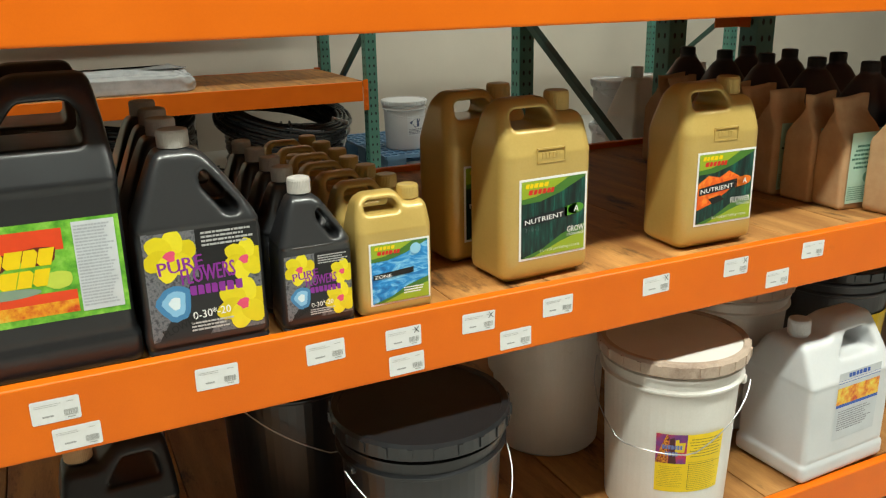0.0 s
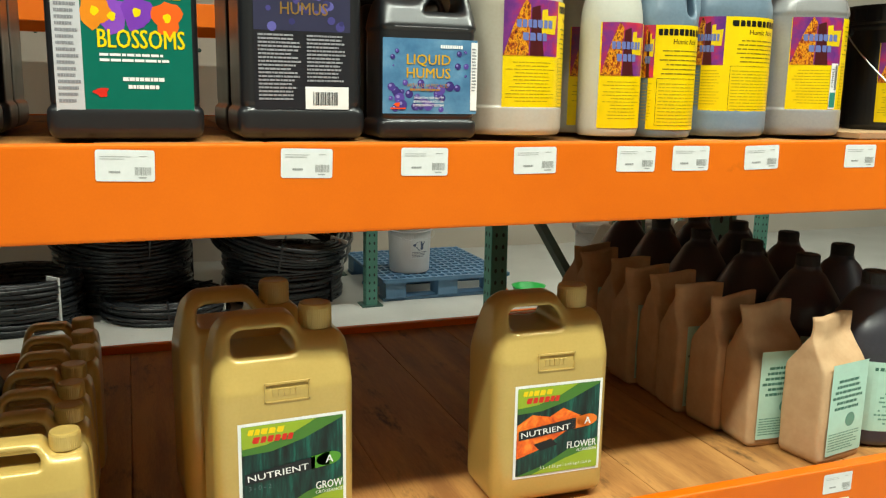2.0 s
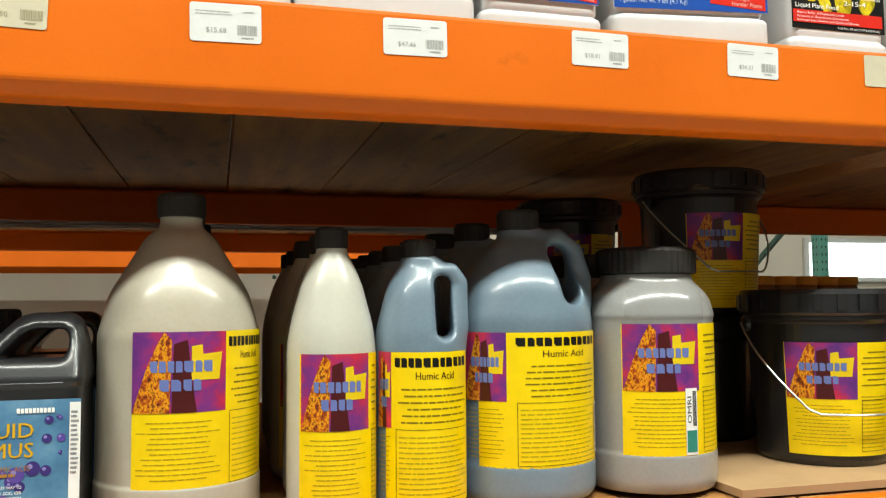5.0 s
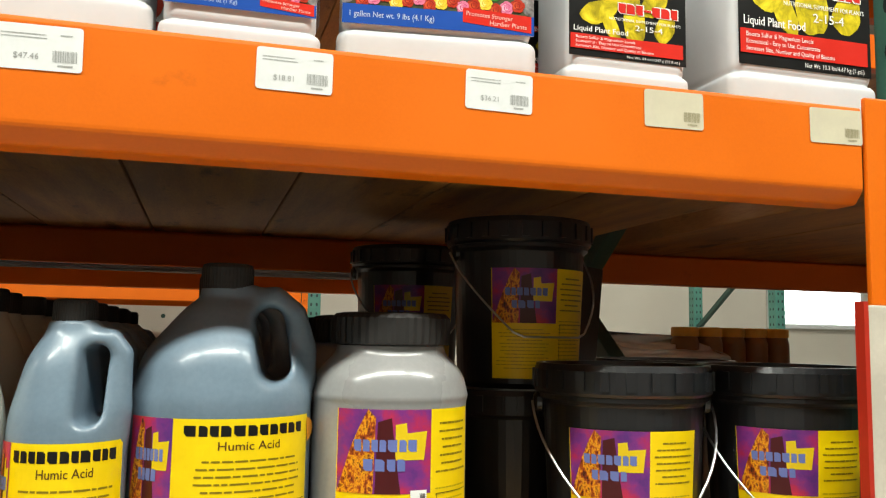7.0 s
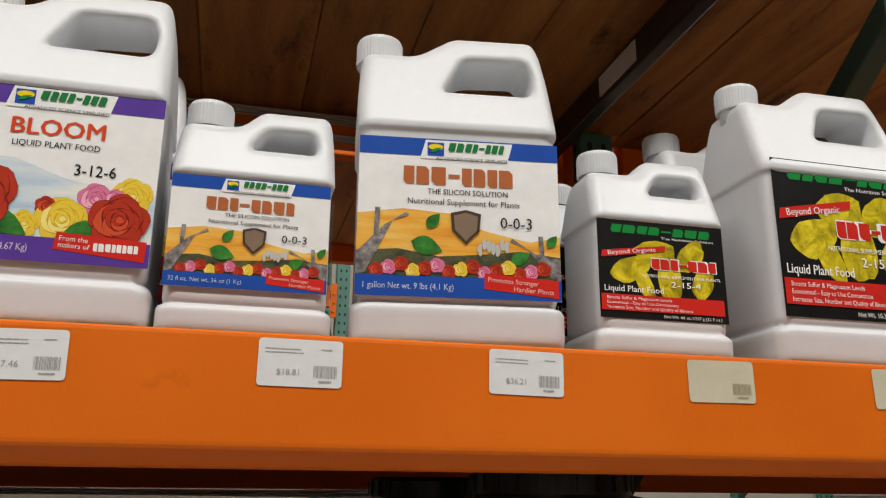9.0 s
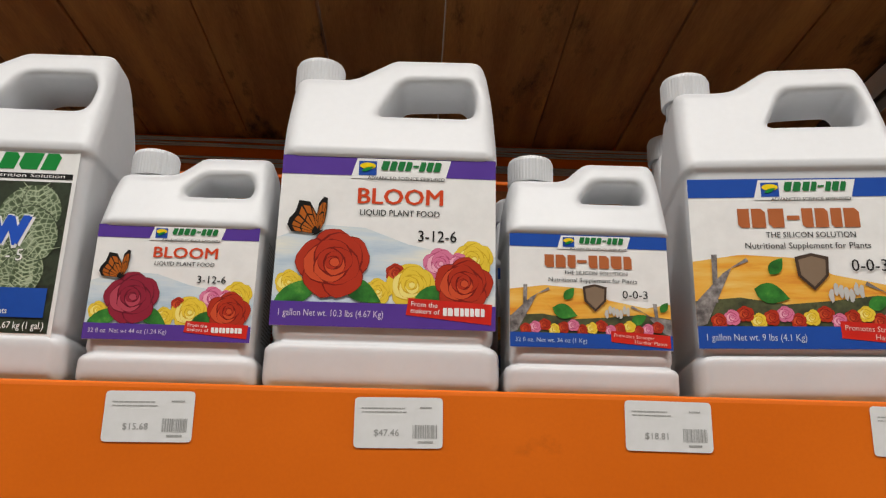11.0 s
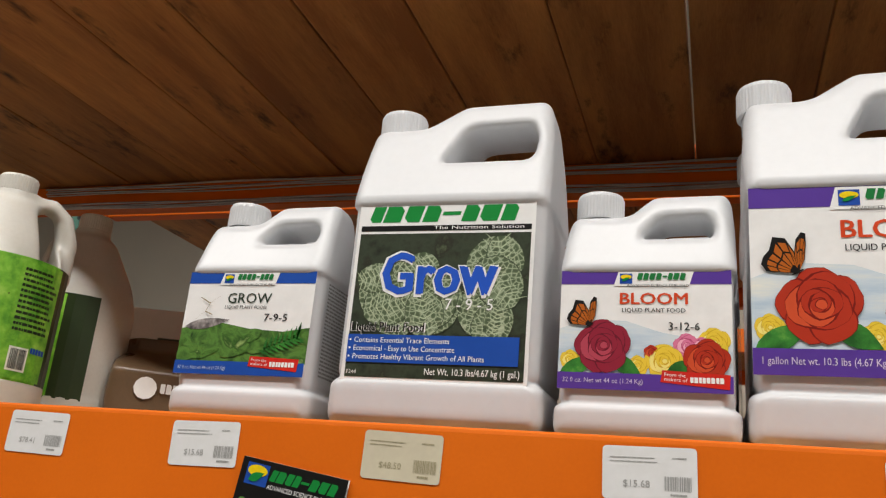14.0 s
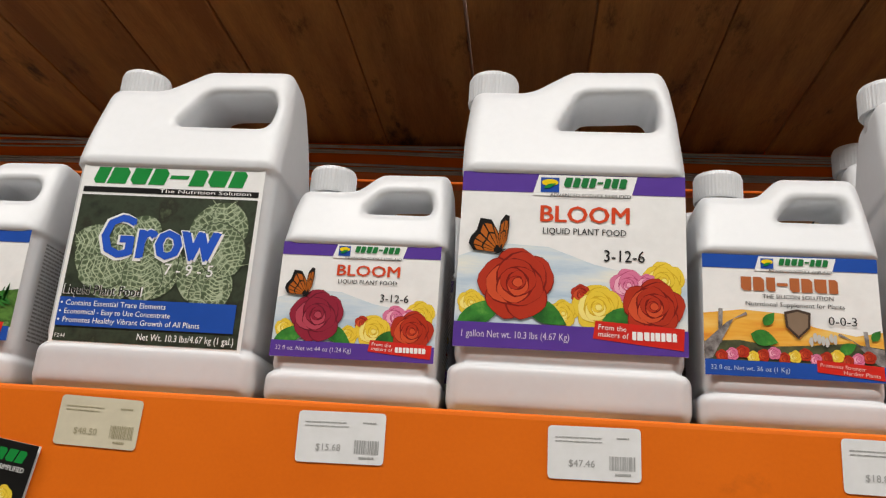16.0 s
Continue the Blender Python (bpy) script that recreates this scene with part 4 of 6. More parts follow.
    a.text("Hardier Plants", w * 0.76, h * 0.052, h * 0.03, ink("f2c8c0"), 9, width=w * 0.20, turn=-0.06)
    return a


def veined_label(w, h):
    """Dark foliage label with big blue lettering and a blue panel."""
    a = Art()
    a.rect(0, 0, w, h, K_WHITE, 0)
    a.wordmark(w * 0.06, h * 0.865, w * 0.84, h * 0.09, K_GREEN, 1, 8, 0.3, 0.14, 4)
    a.rect(w * 0.02, h * 0.815, w * 0.98, h * 0.845, K_BLACK, 1)
    a.text("The Nutrition Solution", w * 0.44, h * 0.822, h * 0.02, K_WHITE, 2, width=w * 0.50, bold=0.01)
    a.rect(w * 0.02, h * 0.03, w * 0.98, h * 0.80, P_DARKLEAF, 1)
    rnd = random.Random(4)
    for k in range(17):
        x, y, ln = w * rnd.uniform(0.1, 0.9), h * rnd.uniform(0.28, 0.72), w * rnd.uniform(0.16, 0.34)
        tr = rnd.uniform(0, 6.3)
        x, y = min(max(x, w * 0.02 + ln * 0.5), w * 0.98 - ln * 0.5), min(max(y, h * 0.04 + ln * 0.5), h * 0.79 - ln * 0.5)
        a.blob(x, y, ln * 0.5, ln * 0.40, ink("3a4632"), 2 + 0.05 * k, 0.02, 22, tr, k)
        a.blob(x, y, ln * 0.485, ln * 0.385, P_VEIN, 2.01 + 0.05 * k, 0.02, 22, tr, k)
        c, s = math.cos(tr), math.sin(tr)
        for j in range(-3, 4):
            b0 = (x + c * ln * 0.12 * j, y + s * ln * 0.12 * j)
            for sd in (-1, 1):
                b1 = (b0[0] + (c * 0.12 - s * 0.27 * sd) * ln, b0[1] + (s * 0.12 + c * 0.27 * sd) * ln)
                nx, ny = -(b1[1] - b0[1]), b1[0] - b0[0]
                q = 0.0005 / max(math.hypot(nx, ny), 1e-6)
                a.poly([(b0[0] - nx * q, b0[1] - ny * q), (b1[0] - nx * q * 0.3, b1[1] - ny * q * 0.3), (b1[0] + nx * q * 0.3, b1[1] + ny * q * 0.3), (b0[0] + nx * q, b0[1] + ny * q)], ink("b9c6a4"), 2.03 + 0.05 * k)
    a.text("Grow", w * 0.155, h * 0.462, h * 0.232, K_WHITE, 4, width=w * 0.665, bold=0.05, fat=0.036)
    a.text("Grow", w * 0.165, h * 0.470, h * 0.222, ink("2458c8"), 5, width=w * 0.640, bold=0.05, fat=0.014)
    a.text("7 - 9 - 5", w * 0.54, h * 0.385, h * 0.06, K_WHITE, 5, width=w * 0.26, bold=0.02)
    a.text("Liquid Plant Food", w * 0.025, h * 0.265, h * 0.052, K_WHITE, 4, width=w * 0.42, bold=0.06)
    a.text("Liquid Plant Food", w * 0.03, h * 0.268, h * 0.048, K_BLACK, 5, width=w * 0.41, bold=0.02)
    a.rect(w * 0.02, h * 0.105, w * 0.95, h * 0.25, K_BLUE, 4)
    for k, s in enumerate(("Promotes Healthy Vibrant Growth of All Plants", "Economical - Easy to Use Concentrate", "Contains Essential Trace Elements")):
        a.blob(w * 0.035, h * (0.135 + 0.043 * k), w * 0.006, w * 0.006, K_WHITE, 5, 0, 8)
        a.text(s, w * 0.055, h * (0.122 + 0.043 * k), h * 0.028, K_WHITE, 5, width=w * (0.72, 0.56, 0.53)[k], bold=0.01)
    a.text("Net Wt. 10.3 lbs/4.67 kg (1 gal.)", w * 0.46, h * 0.05, h * 0.034, K_WHITE, 5, width=w * 0.50, bold=0.02)
    a.text("F244", w * 0.03, h * 0.045, h * 0.02, K_WHITE, 5)
    return a


def pods_label(w, h):
    """White label with green pods, a fern, a branch and blue bands."""
    a = Art()
    a.rect(0, 0, w, h, K_WHITE, 0)
    maker_band(a, 0, w, h * 0.885, h * 0.115, K_BLUE, w * 0.48)
    a.text("ADVANCED SCIENCE SIMPLIFIED", w * 0.33, h * 0.862, h * 0.020, K_BLACK, 4, width=w * 0.36)
    a.text("GROW", w * 0.33, h * 0.69, h * 0.10, ink("2a3a2c"), 2, width=w * 0.35, bold=0.015)
    a.text("LIQUID PLANT FOOD", w * 0.32, h * 0.635, h * 0.032, K_BLACK, 2, width=w * 0.33, bold=0.015)
    a.text("7-9-5", w * 0.64, h * 0.52, h * 0.07, K_BLACK, 2, width=w * 0.18, bold=0.01)
    a.poly([(0, h * 0.12), (w, h * 0.12), (w, h * 0.46), (w * 0.8, h * 0.42), (w * 0.55, h * 0.44), (w * 0.3, h * 0.5), (0, h * 0.44)], P_PODS, 1)
    a.leaf(w * 0.2, h * 0.49, w * 0.36, h * 0.05, 0.15, P_BARK, 2)
    for k, (x, y, q) in enumerate(((0.12, 0.33, 0.12), (0.33, 0.31, 0.13), (0.52, 0.37, 0.13), (0.20, 0.22, 0.12), (0.45, 0.24, 0.13), (0.62, 0.27, 0.08), (0.07, 0.19, 0.09))):
        a.blob(w * x, h * y, w * q, h * 0.065, P_PODS, 3 + 0.1 * k, 0.06, 20, 0.2, k, (0, 0, w, h))
    for k in range(9):
        for s in (-1, 1):
            x, y = w * (0.97 - 0.035 * k), h * (0.40 - 0.018 * k)
            a.leaf(min(x, w * 0.93), y + s * h * 0.04, w * 0.11, h * 0.014, s * 0.9 + 0.5, P_GREEN, 5)
    for x0, y0, x1, y1 in ((0.10, 0.52, 0.17, 0.60), (0.17, 0.60, 0.23, 0.57), (0.17, 0.60, 0.20, 0.68), (0.20, 0.68, 0.30, 0.78), (0.20, 0.68, 0.12, 0.74)):
        a.poly([(w * x0, h * y0), (w * x1, h * y1), (w * x1 + 0.0006, h * y1 + 0.0004), (w * x0 + 0.0008, h * y0 + 0.0008)], ink("8a7a50"), 5)
    a.rect(0, 0, w, h * 0.125, K_BLUE, 7)
    a.text("32 fl oz. Net wt 44 oz (1.24 Kg)", w * 0.03, h * 0.045, h * 0.034, ink("c8d4ec"), 8, width=w * 0.38)
    a.poly([(w * 0.58, h * 0.085), (w * 0.95, h * 0.045), (w * 0.96, h * 0.16), (w * 0.59, h * 0.18)], K_RED, 8)
    a.text("From the", w * 0.60, h * 0.135, h * 0.028, K_WHITE, 9, width=w * 0.12, turn=-0.05)
    a.text("makers of", w * 0.60, h * 0.098, h * 0.028, K_WHITE, 9, width=w * 0.13, turn=-0.05)
    a.wordmark(w * 0.745, h * 0.085, w * 0.19, h * 0.045, K_WHITE, 9, 8, 0.0)
    return a


def orchid_label(w, h, net):
    """Black label with a yellow orchid, red mark and red panel."""
    a = Art()
    a.rect(0, 0, w, h, K_BLACK, 0)
    a.wordmark(w * 0.10, h * 0.865, w * 0.80, h * 0.085, K_GREEN, 1, 8, 0.3, 0.14, 4)
    a.text("The Nutrition Solution", w * 0.50, h * 0.825, h * 0.026, K_WHITE, 1, width=w * 0.42)
    for k, (x, y, rx, ry) in enumerate(((0.45, 0.68, 0.16, 0.13), (0.25, 0.50, 0.17, 0.12), (0.72, 0.66, 0.15, 0.12), (0.82, 0.42, 0.15, 0.11), (0.55, 0.44, 0.2, 0.13), (0.35, 0.36, 0.15, 0.08))):
        a.blob(w * x, h * y, w * rx, h * ry, P_ORCHID, 1 + 0.1 * k, 0.06, 20, 0.4 * k, k)
    a.poly([(w * 0.02, h * 0.60), (w * 0.52, h * 0.70), (w * 0.53, h * 0.76), (w * 0.03, h * 0.67)], K_RED, 3)
    a.text("Beyond Organic", w * 0.07, h * 0.625, h * 0.045, K_WHITE, 4, width=w * 0.38, turn=0.13, bold=0.02)
    a.wordmark(w * 0.405, h * 0.503, w * 0.53, h * 0.125, K_WHITE, 3.5, 7, 0.0, 0.06, 3)
    a.wordmark(w * 0.41, h * 0.51, w * 0.52, h * 0.108, K_RED, 4, 7, 0.0, 0.12, 3)
    a.text("NUTRITIONAL SUPPLEMENT FOR PLANTS", w * 0.33, h * 0.425, h * 0.03, K_WHITE, 4, width=w * 0.62, bold=0.01)
    a.text("2-15-4", w * 0.55, h * 0.335, h * 0.06, K_WHITE, 4, width=w * 0.24, bold=0.03)
    a.text("Liquid Plant Food", w * 0.03, h * 0.265, h * 0.06, K_WHITE, 4, width=w * 0.46, bold=0.03)
    a.rect(w * 0.01, h * 0.075, w * 0.97, h * 0.235, K_RED, 3)
    for k, s in enumerate(("Increases Size, Number and Quality of Blooms", "Economical - Easy to Use Concentrate", "Boosts Sulfur & Magnesium Levels")):
        a.text(s, w * 0.05, h * (0.092 + 0.047 * k), h * 0.03, K_WHITE, 4, width=w * (0.66, 0.55, 0.50)[k])
    a.text(net, w * 0.48, h * 0.022, h * 0.03, K_WHITE, 4, width=w * 0.46)
    return a


def side_print(t, x, d, h, seed, m=None):
    """Small print on the side wall of a can."""
    a = Art()
    a.lines(-d * 0.30, h * 0.19, d * 0.30, h * 0.60, 26, m or ink("8a8a88"), 0, seed)
    s = 1 if x > 0 else -1
    a.build("side_lettering", t, lambda u, v, q: (x + s * q, s * u, v))


# the white cans on the upper shelf
ZC = LEVELS["c"] + 0.001
GW, GD, GH, QW, QD, QH = 0.168, 0.118, 0.291, 0.128, 0.085, 0.193
INSET = 0.0024


def gallon(label, art, lab, lw, lh, lz, w=GW, h=GH):
    t = can("jug", label, "white gallon jugs on the upper shelf", w, GD, h, M_WHITE, M_WHITE, TALL, -0.385, 0.882, 0.0212, 0.0255, step=0.0027, inset=INSET, soft=0.011, r=0.012)
    art.build("label", t, (lambda u, v, q: (u - lw / 2, -GD / 2 + INSET - q, v + lz)), lab)
    return t


def quart(label, art, lab, h=QH, lz=0.034):
    t = can("jug", label, "white quart jugs on the upper shelf", QW, QD, h, M_WHITE, M_WHITE, BROAD, -0.302, 0.882, 0.0187, 0.0225, step=0.0024, inset=INSET, soft=0.009, r=0.011)
    lw = 0.119
    art.build("label", t, (lambda u, v, q: (u - lw / 2 - 0.001, -QD / 2 + INSET - q, v + lz)), lab)
    side_print(t, QW / 2 * 0.97 + 0.0006, QD, h, 5)
    return t


YG, YQ = 1.172 + GD / 2, 1.172 + QD / 2
place_all(quart("white plastic quart jug with a green pod picture and blue bands", pods_label(0.119, 0.087), "printed label with pods and a fern"), [(0.877, YQ, ZC, 0), (0.885, YQ + 0.10, ZC, 4), (0.88, YQ + 0.2, ZC, -3)])
g = gallon("white plastic gallon jug with a dark veined-leaf label", veined_label(0.146, 0.150), "printed label of dark veined leaves", 0.146, 0.150, 0.032)
place_all(g, [(1.040, YG, ZC, 1.0)])
place_all(quart("white plastic quart jug with a rose and butterfly label", rose_label(0.119, 0.087, "32 fl oz. Net wt 44 oz (1.24 Kg)"), "printed label with roses and purple bands"), [(1.196, YQ + 0.003, ZC, 0), (1.20, YQ + 0.10, ZC, -3), (1.19, YQ + 0.2, ZC, 2)])
g = gallon("white plastic gallon jug with a rose and butterfly label", rose_label(0.164, 0.1345, "1 gallon Net wt. 10.3 lbs (4.67 Kg)"), "printed label with roses and purple bands", 0.164, 0.1345, 0.048, 0.171, 0.299)
place_all(g, [(1.349, YG + 0.004, ZC, 0), (1.352, YG + 0.135, ZC, 2)])
place_all(quart("white plastic quart jug with a sunset garden and shield label", shield_label(0.119, 0.087, "32 fl oz. Net wt. 36 oz (1 Kg)"), "printed label with a shield and blue bands", 0.199, 0.037), [(1.502, YQ + 0.003, ZC, 0), (1.50, YQ + 0.10, ZC, 3), (1.51, YQ + 0.2, ZC, -2)])
g = gallon("white plastic gallon jug with a sunset garden and shield label", shield_label(0.166, 0.1355, "1 gallon Net wt. 9 lbs (4.1 Kg)"), "printed label with a shield and blue bands", 0.166, 0.1355, 0.0415, 0.174, 0.303)
place_all(g, [(1.673, YG + 0.004, ZC, -7), (1.694, YG + 0.128, ZC, -5)])
place_all(quart("white plastic quart jug with a black orchid label", orchid_label(0.119, 0.086, "Net Wt. 44 oz./1247 g (32 fl oz.)"), "black printed label with a yellow orchid"), [(1.847, YQ + 0.004, ZC, 0), (1.842, YQ + 0.095, ZC, 0), (1.838, YQ + 0.19, ZC, 0)])
g = gallon("white plastic gallon jug with a black orchid label", orchid_label(0.154, 0.150, "Net Wt. 10.3 lbs/4.67 kg (1 gal.)"), "black printed label with a yellow orchid", 0.154, 0.150, 0.045, 0.172, 0.299)
place_all(g, [(2.040, YG + 0.004, ZC, 0), (2.025, YG + 0.135, ZC, 2)])

# milky looped jugs with a green leaf label
def leaf_wrap(r, h):
    a = Art()
    for k in range(12):
        a.rect(-0.11 + 0.015 * k, 0.035, -0.095 + 0.015 * k, 0.165, P_LIME if k < 9 else ink("2a3a1c"), 0)
    for y0, x1 in ((0.05, -0.02), (0.08, 0.0), (0.11, -0.03), (0.14, -0.01)):
        a.poly([(-0.10, y0), (x1, y0 + 0.012), (x1, y0 + 0.0135), (-0.10, y0 + 0.003)], ink("4a3a20"), 1)
    a.rect(-0.025, 0.037, 0.03, 0.163, P_LIME, 2, 4)
    a.lines(-0.02, 0.085, 0.026, 0.155, 12, ink("20301a"), 3, 4)
    a.rect(-0.018, 0.045, 0.004, 0.07, ink("e8efe0"), 3, 2)
    a.barcode(-0.016, 0.047, 0.002, 0.068, K_BLACK, 4, 3)
    a.wordmark(0.006, 0.066, 0.022, 0.006, ink("1c4fae"), 4, 5, 0)
    return a


j = round_jug("jug", "milky plastic gallon jug with a green leaf label", "milky gallon jugs", 0.071, 0.272, M_NATURAL, M_NATURAL, True, -0.5)
leaf_wrap(0.08, 0.285).build("label", j, round_on(0.0735), "green wrap label with small print")
place_all(j, [(0.480, 1.285, ZC, 84)])
j = round_jug("jug", "milky plastic gallon jug with a green label, handle turned away", "milky gallon jugs", 0.071, 0.290, M_NATURAL, M_NATURAL, True, 3.0)
leaf_wrap(0.08, 0.285).build("label", j, round_on(0.0735), "green wrap label with small print")
place_all(j, [(0.440, 1.462, ZC, 8)])


def bag_shape(t, w, d, h, m, name="body", seed=0, lean=0.0, fold=0.64, crumple=0.0045):
    """A filled gusseted paper bag, pinched to a flat ridge at the top."""
    n, kz = 48, 30
    vs, fs = [], []
    for k in range(kz):
        z = k / (kz - 1)
        q = np.clip((z - fold) / (0.86 - fold), 0, 1)
        ww = w * (1 - 0.06 * q + 0.03 * math.sin(z * 5))
        dd = d * (1 - q) + 0.005
        ww *= 0.92 if z == 0 else 1
        for i in range(n):
            a = 2 * math.pi * i / n
            c, s = math.cos(a), math.sin(a)
            e = 0.17
            x, y = ww / 2 * math.copysign(abs(c) ** e, c), dd / 2 * math.copysign(abs(s) ** e, s)
            o = noise.noise_vector(Vector((x * 28 + seed * 7, y * 28, z * h * 26)))
            am = crumple * (0.35 + 1.2 * q)
            vs.append((x + o.x * am, y + o.y * am + lean * max(0, z - 0.6) * h + (0.012 * math.sin(x * 60) * q if q > 0.5 else 0), z * h + o.z * am * (0 if k == 0 else 0.6)))
    for k in range(kz - 1):
        for i in range(n):
            j = (i + 1) % n
            fs.append((k * n + i, k * n + j, (k + 1) * n + j, (k + 1) * n + i))
    fs += [tuple(reversed(range(n))), tuple((kz - 1) * n + i for i in range(n))]
    return link(name, vs, fs, m, t, smooth=True)


t = thing("bag", "brown printed plastic bag slumped behind the jugs", "bag")
bag_shape(t, 0.15, 0.11, 0.13, mat("brown_printed_film", (0.16, 0.10, 0.055), None, 0.3, bump=0.25), seed=3)
a = Art()
a.blob(-0.03, 0.06, 0.014, 0.014, K_WHITE, 0, 0.0, 12)
a.wordmark(-0.012, 0.055, 0.05, 0.012, K_WHITE, 0, 7, 0)
a.build("lettering", t, flat_on(-0.060))
t.matrix_world = pose(0.560, 1.53, ZC, 0, 0, 34)
t = thing("carton", "white carton with small colour pictures on it", "box", at=pose(0.31, 1.83, ZC, 0, 0, 22))
box("carton_body", (-0.10, 0.10, -0.05, 0.05, 0, 0.24), M_PAPERTAG, t, 0.003)
a = Art()
a.rect(0.0, 0.02, 0.045, 0.19, P_DARKLEAF, 0)
a.rect(0.05, 0.02, 0.09, 0.19, P_CITRUS, 0)
a.blob(-0.05, 0.16, 0.02, 0.02, ink("3a8ac0"), 0, 0, 12)
a.build("picture", t, flat_on(-0.05))
t = thing("plastic_film", "crumpled clear plastic film lying behind the jugs", "plastic film", at=pose(1.15, 2.02, ZC))
bag_shape(t, 1.2, 0.13, 0.13, M_FILM, "film", 9, crumple=0.02)


def film_ribbon(x0, x1, y, z, thick, seed):
    """Stretch film pulled into a taut, creased ribbon along a beam."""
    t = thing("plastic_film", "taut ribbon of creased clear stretch film along a rear beam", "plastic film", "stretch film ribbons", at=pose((x0 + x1) / 2, y, z))
    rnd = random.Random(seed)
    for k in range(4):
        zk, ph = thick * (k / 3 - 0.5), rnd.uniform(0, 6)
        pts = [(-(x1 - x0) / 2 + (x1 - x0) * i / 40, 0.003 * math.sin(i * 0.7 + ph) - 0.001 * k, zk + 0.0012 * math.sin(i * 0.33 + ph)) for i in range(41)]
        v, f = tube(pts, 0.0019 + 0.0006 * (k % 2), 6)
        link("film_fold", v, f, M_FILM, t, smooth=True)


for k, (z, th) in enumerate(((2.342, 0.016), (2.303, 0.010), (1.628, 0.008))):
    film_ribbon(LEFT + 0.12, RIGHT - 0.15, BACK - 0.047, z, th, 60 + k)

# ---- the middle shelf ----
ZB = LEVELS["b"] + 0.001
K_TXT = ink("3a3008")


def ruin(a, x, y, w, h, layer):
    """Purple dusk picture of a rock ruin with a pale arch and a plain mark over it."""
    n = 6
    for k in range(n):
        a.rect(x + w * k / n, y, x + w * (k + 1) / n, y + h, P_DUSK, layer)
    a.poly([(x, y), (x + w * 0.40, y), (x + w * 0.42, y + h * 0.9), (x + w * 0.34, y + h), (x + w * 0.26, y + h * 0.82), (x + w * 0.16, y + h * 0.55), (x + w * 0.06, y + h * 0.2)], P_CLIFF, layer + 1)
    a.poly([(x + w * 0.42, y), (x + w * 0.68, y), (x + w * 0.62, y + h * 0.45), (x + w * 0.58, y + h * 0.9), (x + w * 0.44, y + h * 0.85)], ink("4a1014"), layer + 1)
    a.poly([(x + w * 0.62, y + h * 0.40), (x + w * 0.92, y + h * 0.40), (x + w * 0.95, y + h * 0.74), (x + w * 0.74, y + h * 0.72), (x + w * 0.73, y + h * 0.84), (x + w * 0.62, y + h * 0.82)], ink("e8c81c"), layer + 1)
    k = ink("6a78b8")
    a.wordmark(x + w * 0.20, y + h * 0.50, w * 0.66, h * 0.14, k, layer + 2, 7, 0.0)
    a.wordmark(x + w * 0.30, y + h * 0.27, w * 0.44, h * 0.14, k, layer + 2, 4, 0.0)


def yellow_wrap(u0, u1, z0, z1, pic_u, pic_w, text_u=None, title=None, seed=0, tag=False):
    """Yellow wrap label: the ruin picture above small print, and a text panel beside it."""
    a = Art()
    a.strip = 0.005
    h = z1 - z0
    n = max(4, int((u1 - u0) / 0.008))
    a.rect(u0, z0, u1, z1, K_YELLOW, 0, n)
    ph = h * 0.50
    ruin(a, pic_u, z1 - ph, pic_w, ph, 1)
    a.lines(pic_u + pic_w * 0.05, z0 + h * 0.08, pic_u + pic_w * 0.95, z1 - ph - h * 0.04, 12, ink("b89c10"), 1, seed, 0.22, True)
    if text_u is not None:
        if title:
            a.wordmark(text_u, z1 - h * 0.10, (u1 - text_u) * 0.92, h * 0.062, K_BLACK, 1, 11, 0.0)
            a.text("Humic Acid", text_u + (u1 - text_u) * 0.45, z1 - h * 0.18, h * 0.05, ink("5a3a10"), 1, width=(u1 - text_u) * 0.45, align="c", bold=0.02)
            a.lines(text_u, z1 - h * 0.48, u1 - 0.004, z1 - h * 0.22, 6, ink("8a7610"), 1, seed + 1, 0.26, True)
            a.lines(text_u + 0.004, z0 + h * 0.06, u1 - 0.006, z1 - h * 0.54, 12, ink("c0a810"), 1, seed + 2, 0.28)
        else:
            a.lines(text_u, z1 - h * 0.40, u1 - 0.004, z1 - h * 0.06, 7, ink("8a7610"), 1, seed + 1, 0.26, True)
            a.lines(text_u, z0 + h * 0.06, u1 - 0.004, z1 - h * 0.46, 14, ink("c0a810"), 1, seed + 2, 0.28)
        x0, y1, y0 = text_u + 0.001, z1 - h * 0.51, z0 + h * 0.04
        for q in ((x0, y0, x0 + 0.0005, y1), (x0, y1, u1 - 0.003, y1 + 0.0005), (x0, y0, u1 - 0.003, y0 + 0.0005)):
            a.rect(*q, K_TXT, 2, 4)
    if tag:
        x = pic_u + pic_w * 0.78
        a.rect(x, z0 + h * 0.03, x + 0.014, z0 + h * 0.52, K_WHITE, 2, 2)
        a.barcode(x + 0.008, z0 + h * 0.24, x + 0.013, z0 + h * 0.50, K_BLACK, 3, 3)
        a.text("OMRI", x + 0.0065, z0 + h * 0.26, 0.0048, K_BLACK, 3, turn=math.pi / 2, width=h * 0.2)
        a.rect(x + 0.001, z0 + h * 0.05, x + 0.013, z0 + h * 0.21, ink("3a8a7a"), 3, 2)
    return a


YF = 1.178   # fronts on this shelf

t = round_jug("jug", "milky gallon jug of pale liquid with a yellow label", "round jugs with yellow labels", 0.0735, 0.300, M_AMBERJUG, M_BLACKCAP, False, cone=0.52)
yellow_wrap(-0.037, 0.105, 0.035, 0.172, -0.037, 0.080, 0.046, "x", 1).build("label", t, round_on(0.0722), "yellow wrap label with a purple picture")
place_all(t, rows(1.165, YF + 0.074, 5, 0.155, ZB, seed=1))

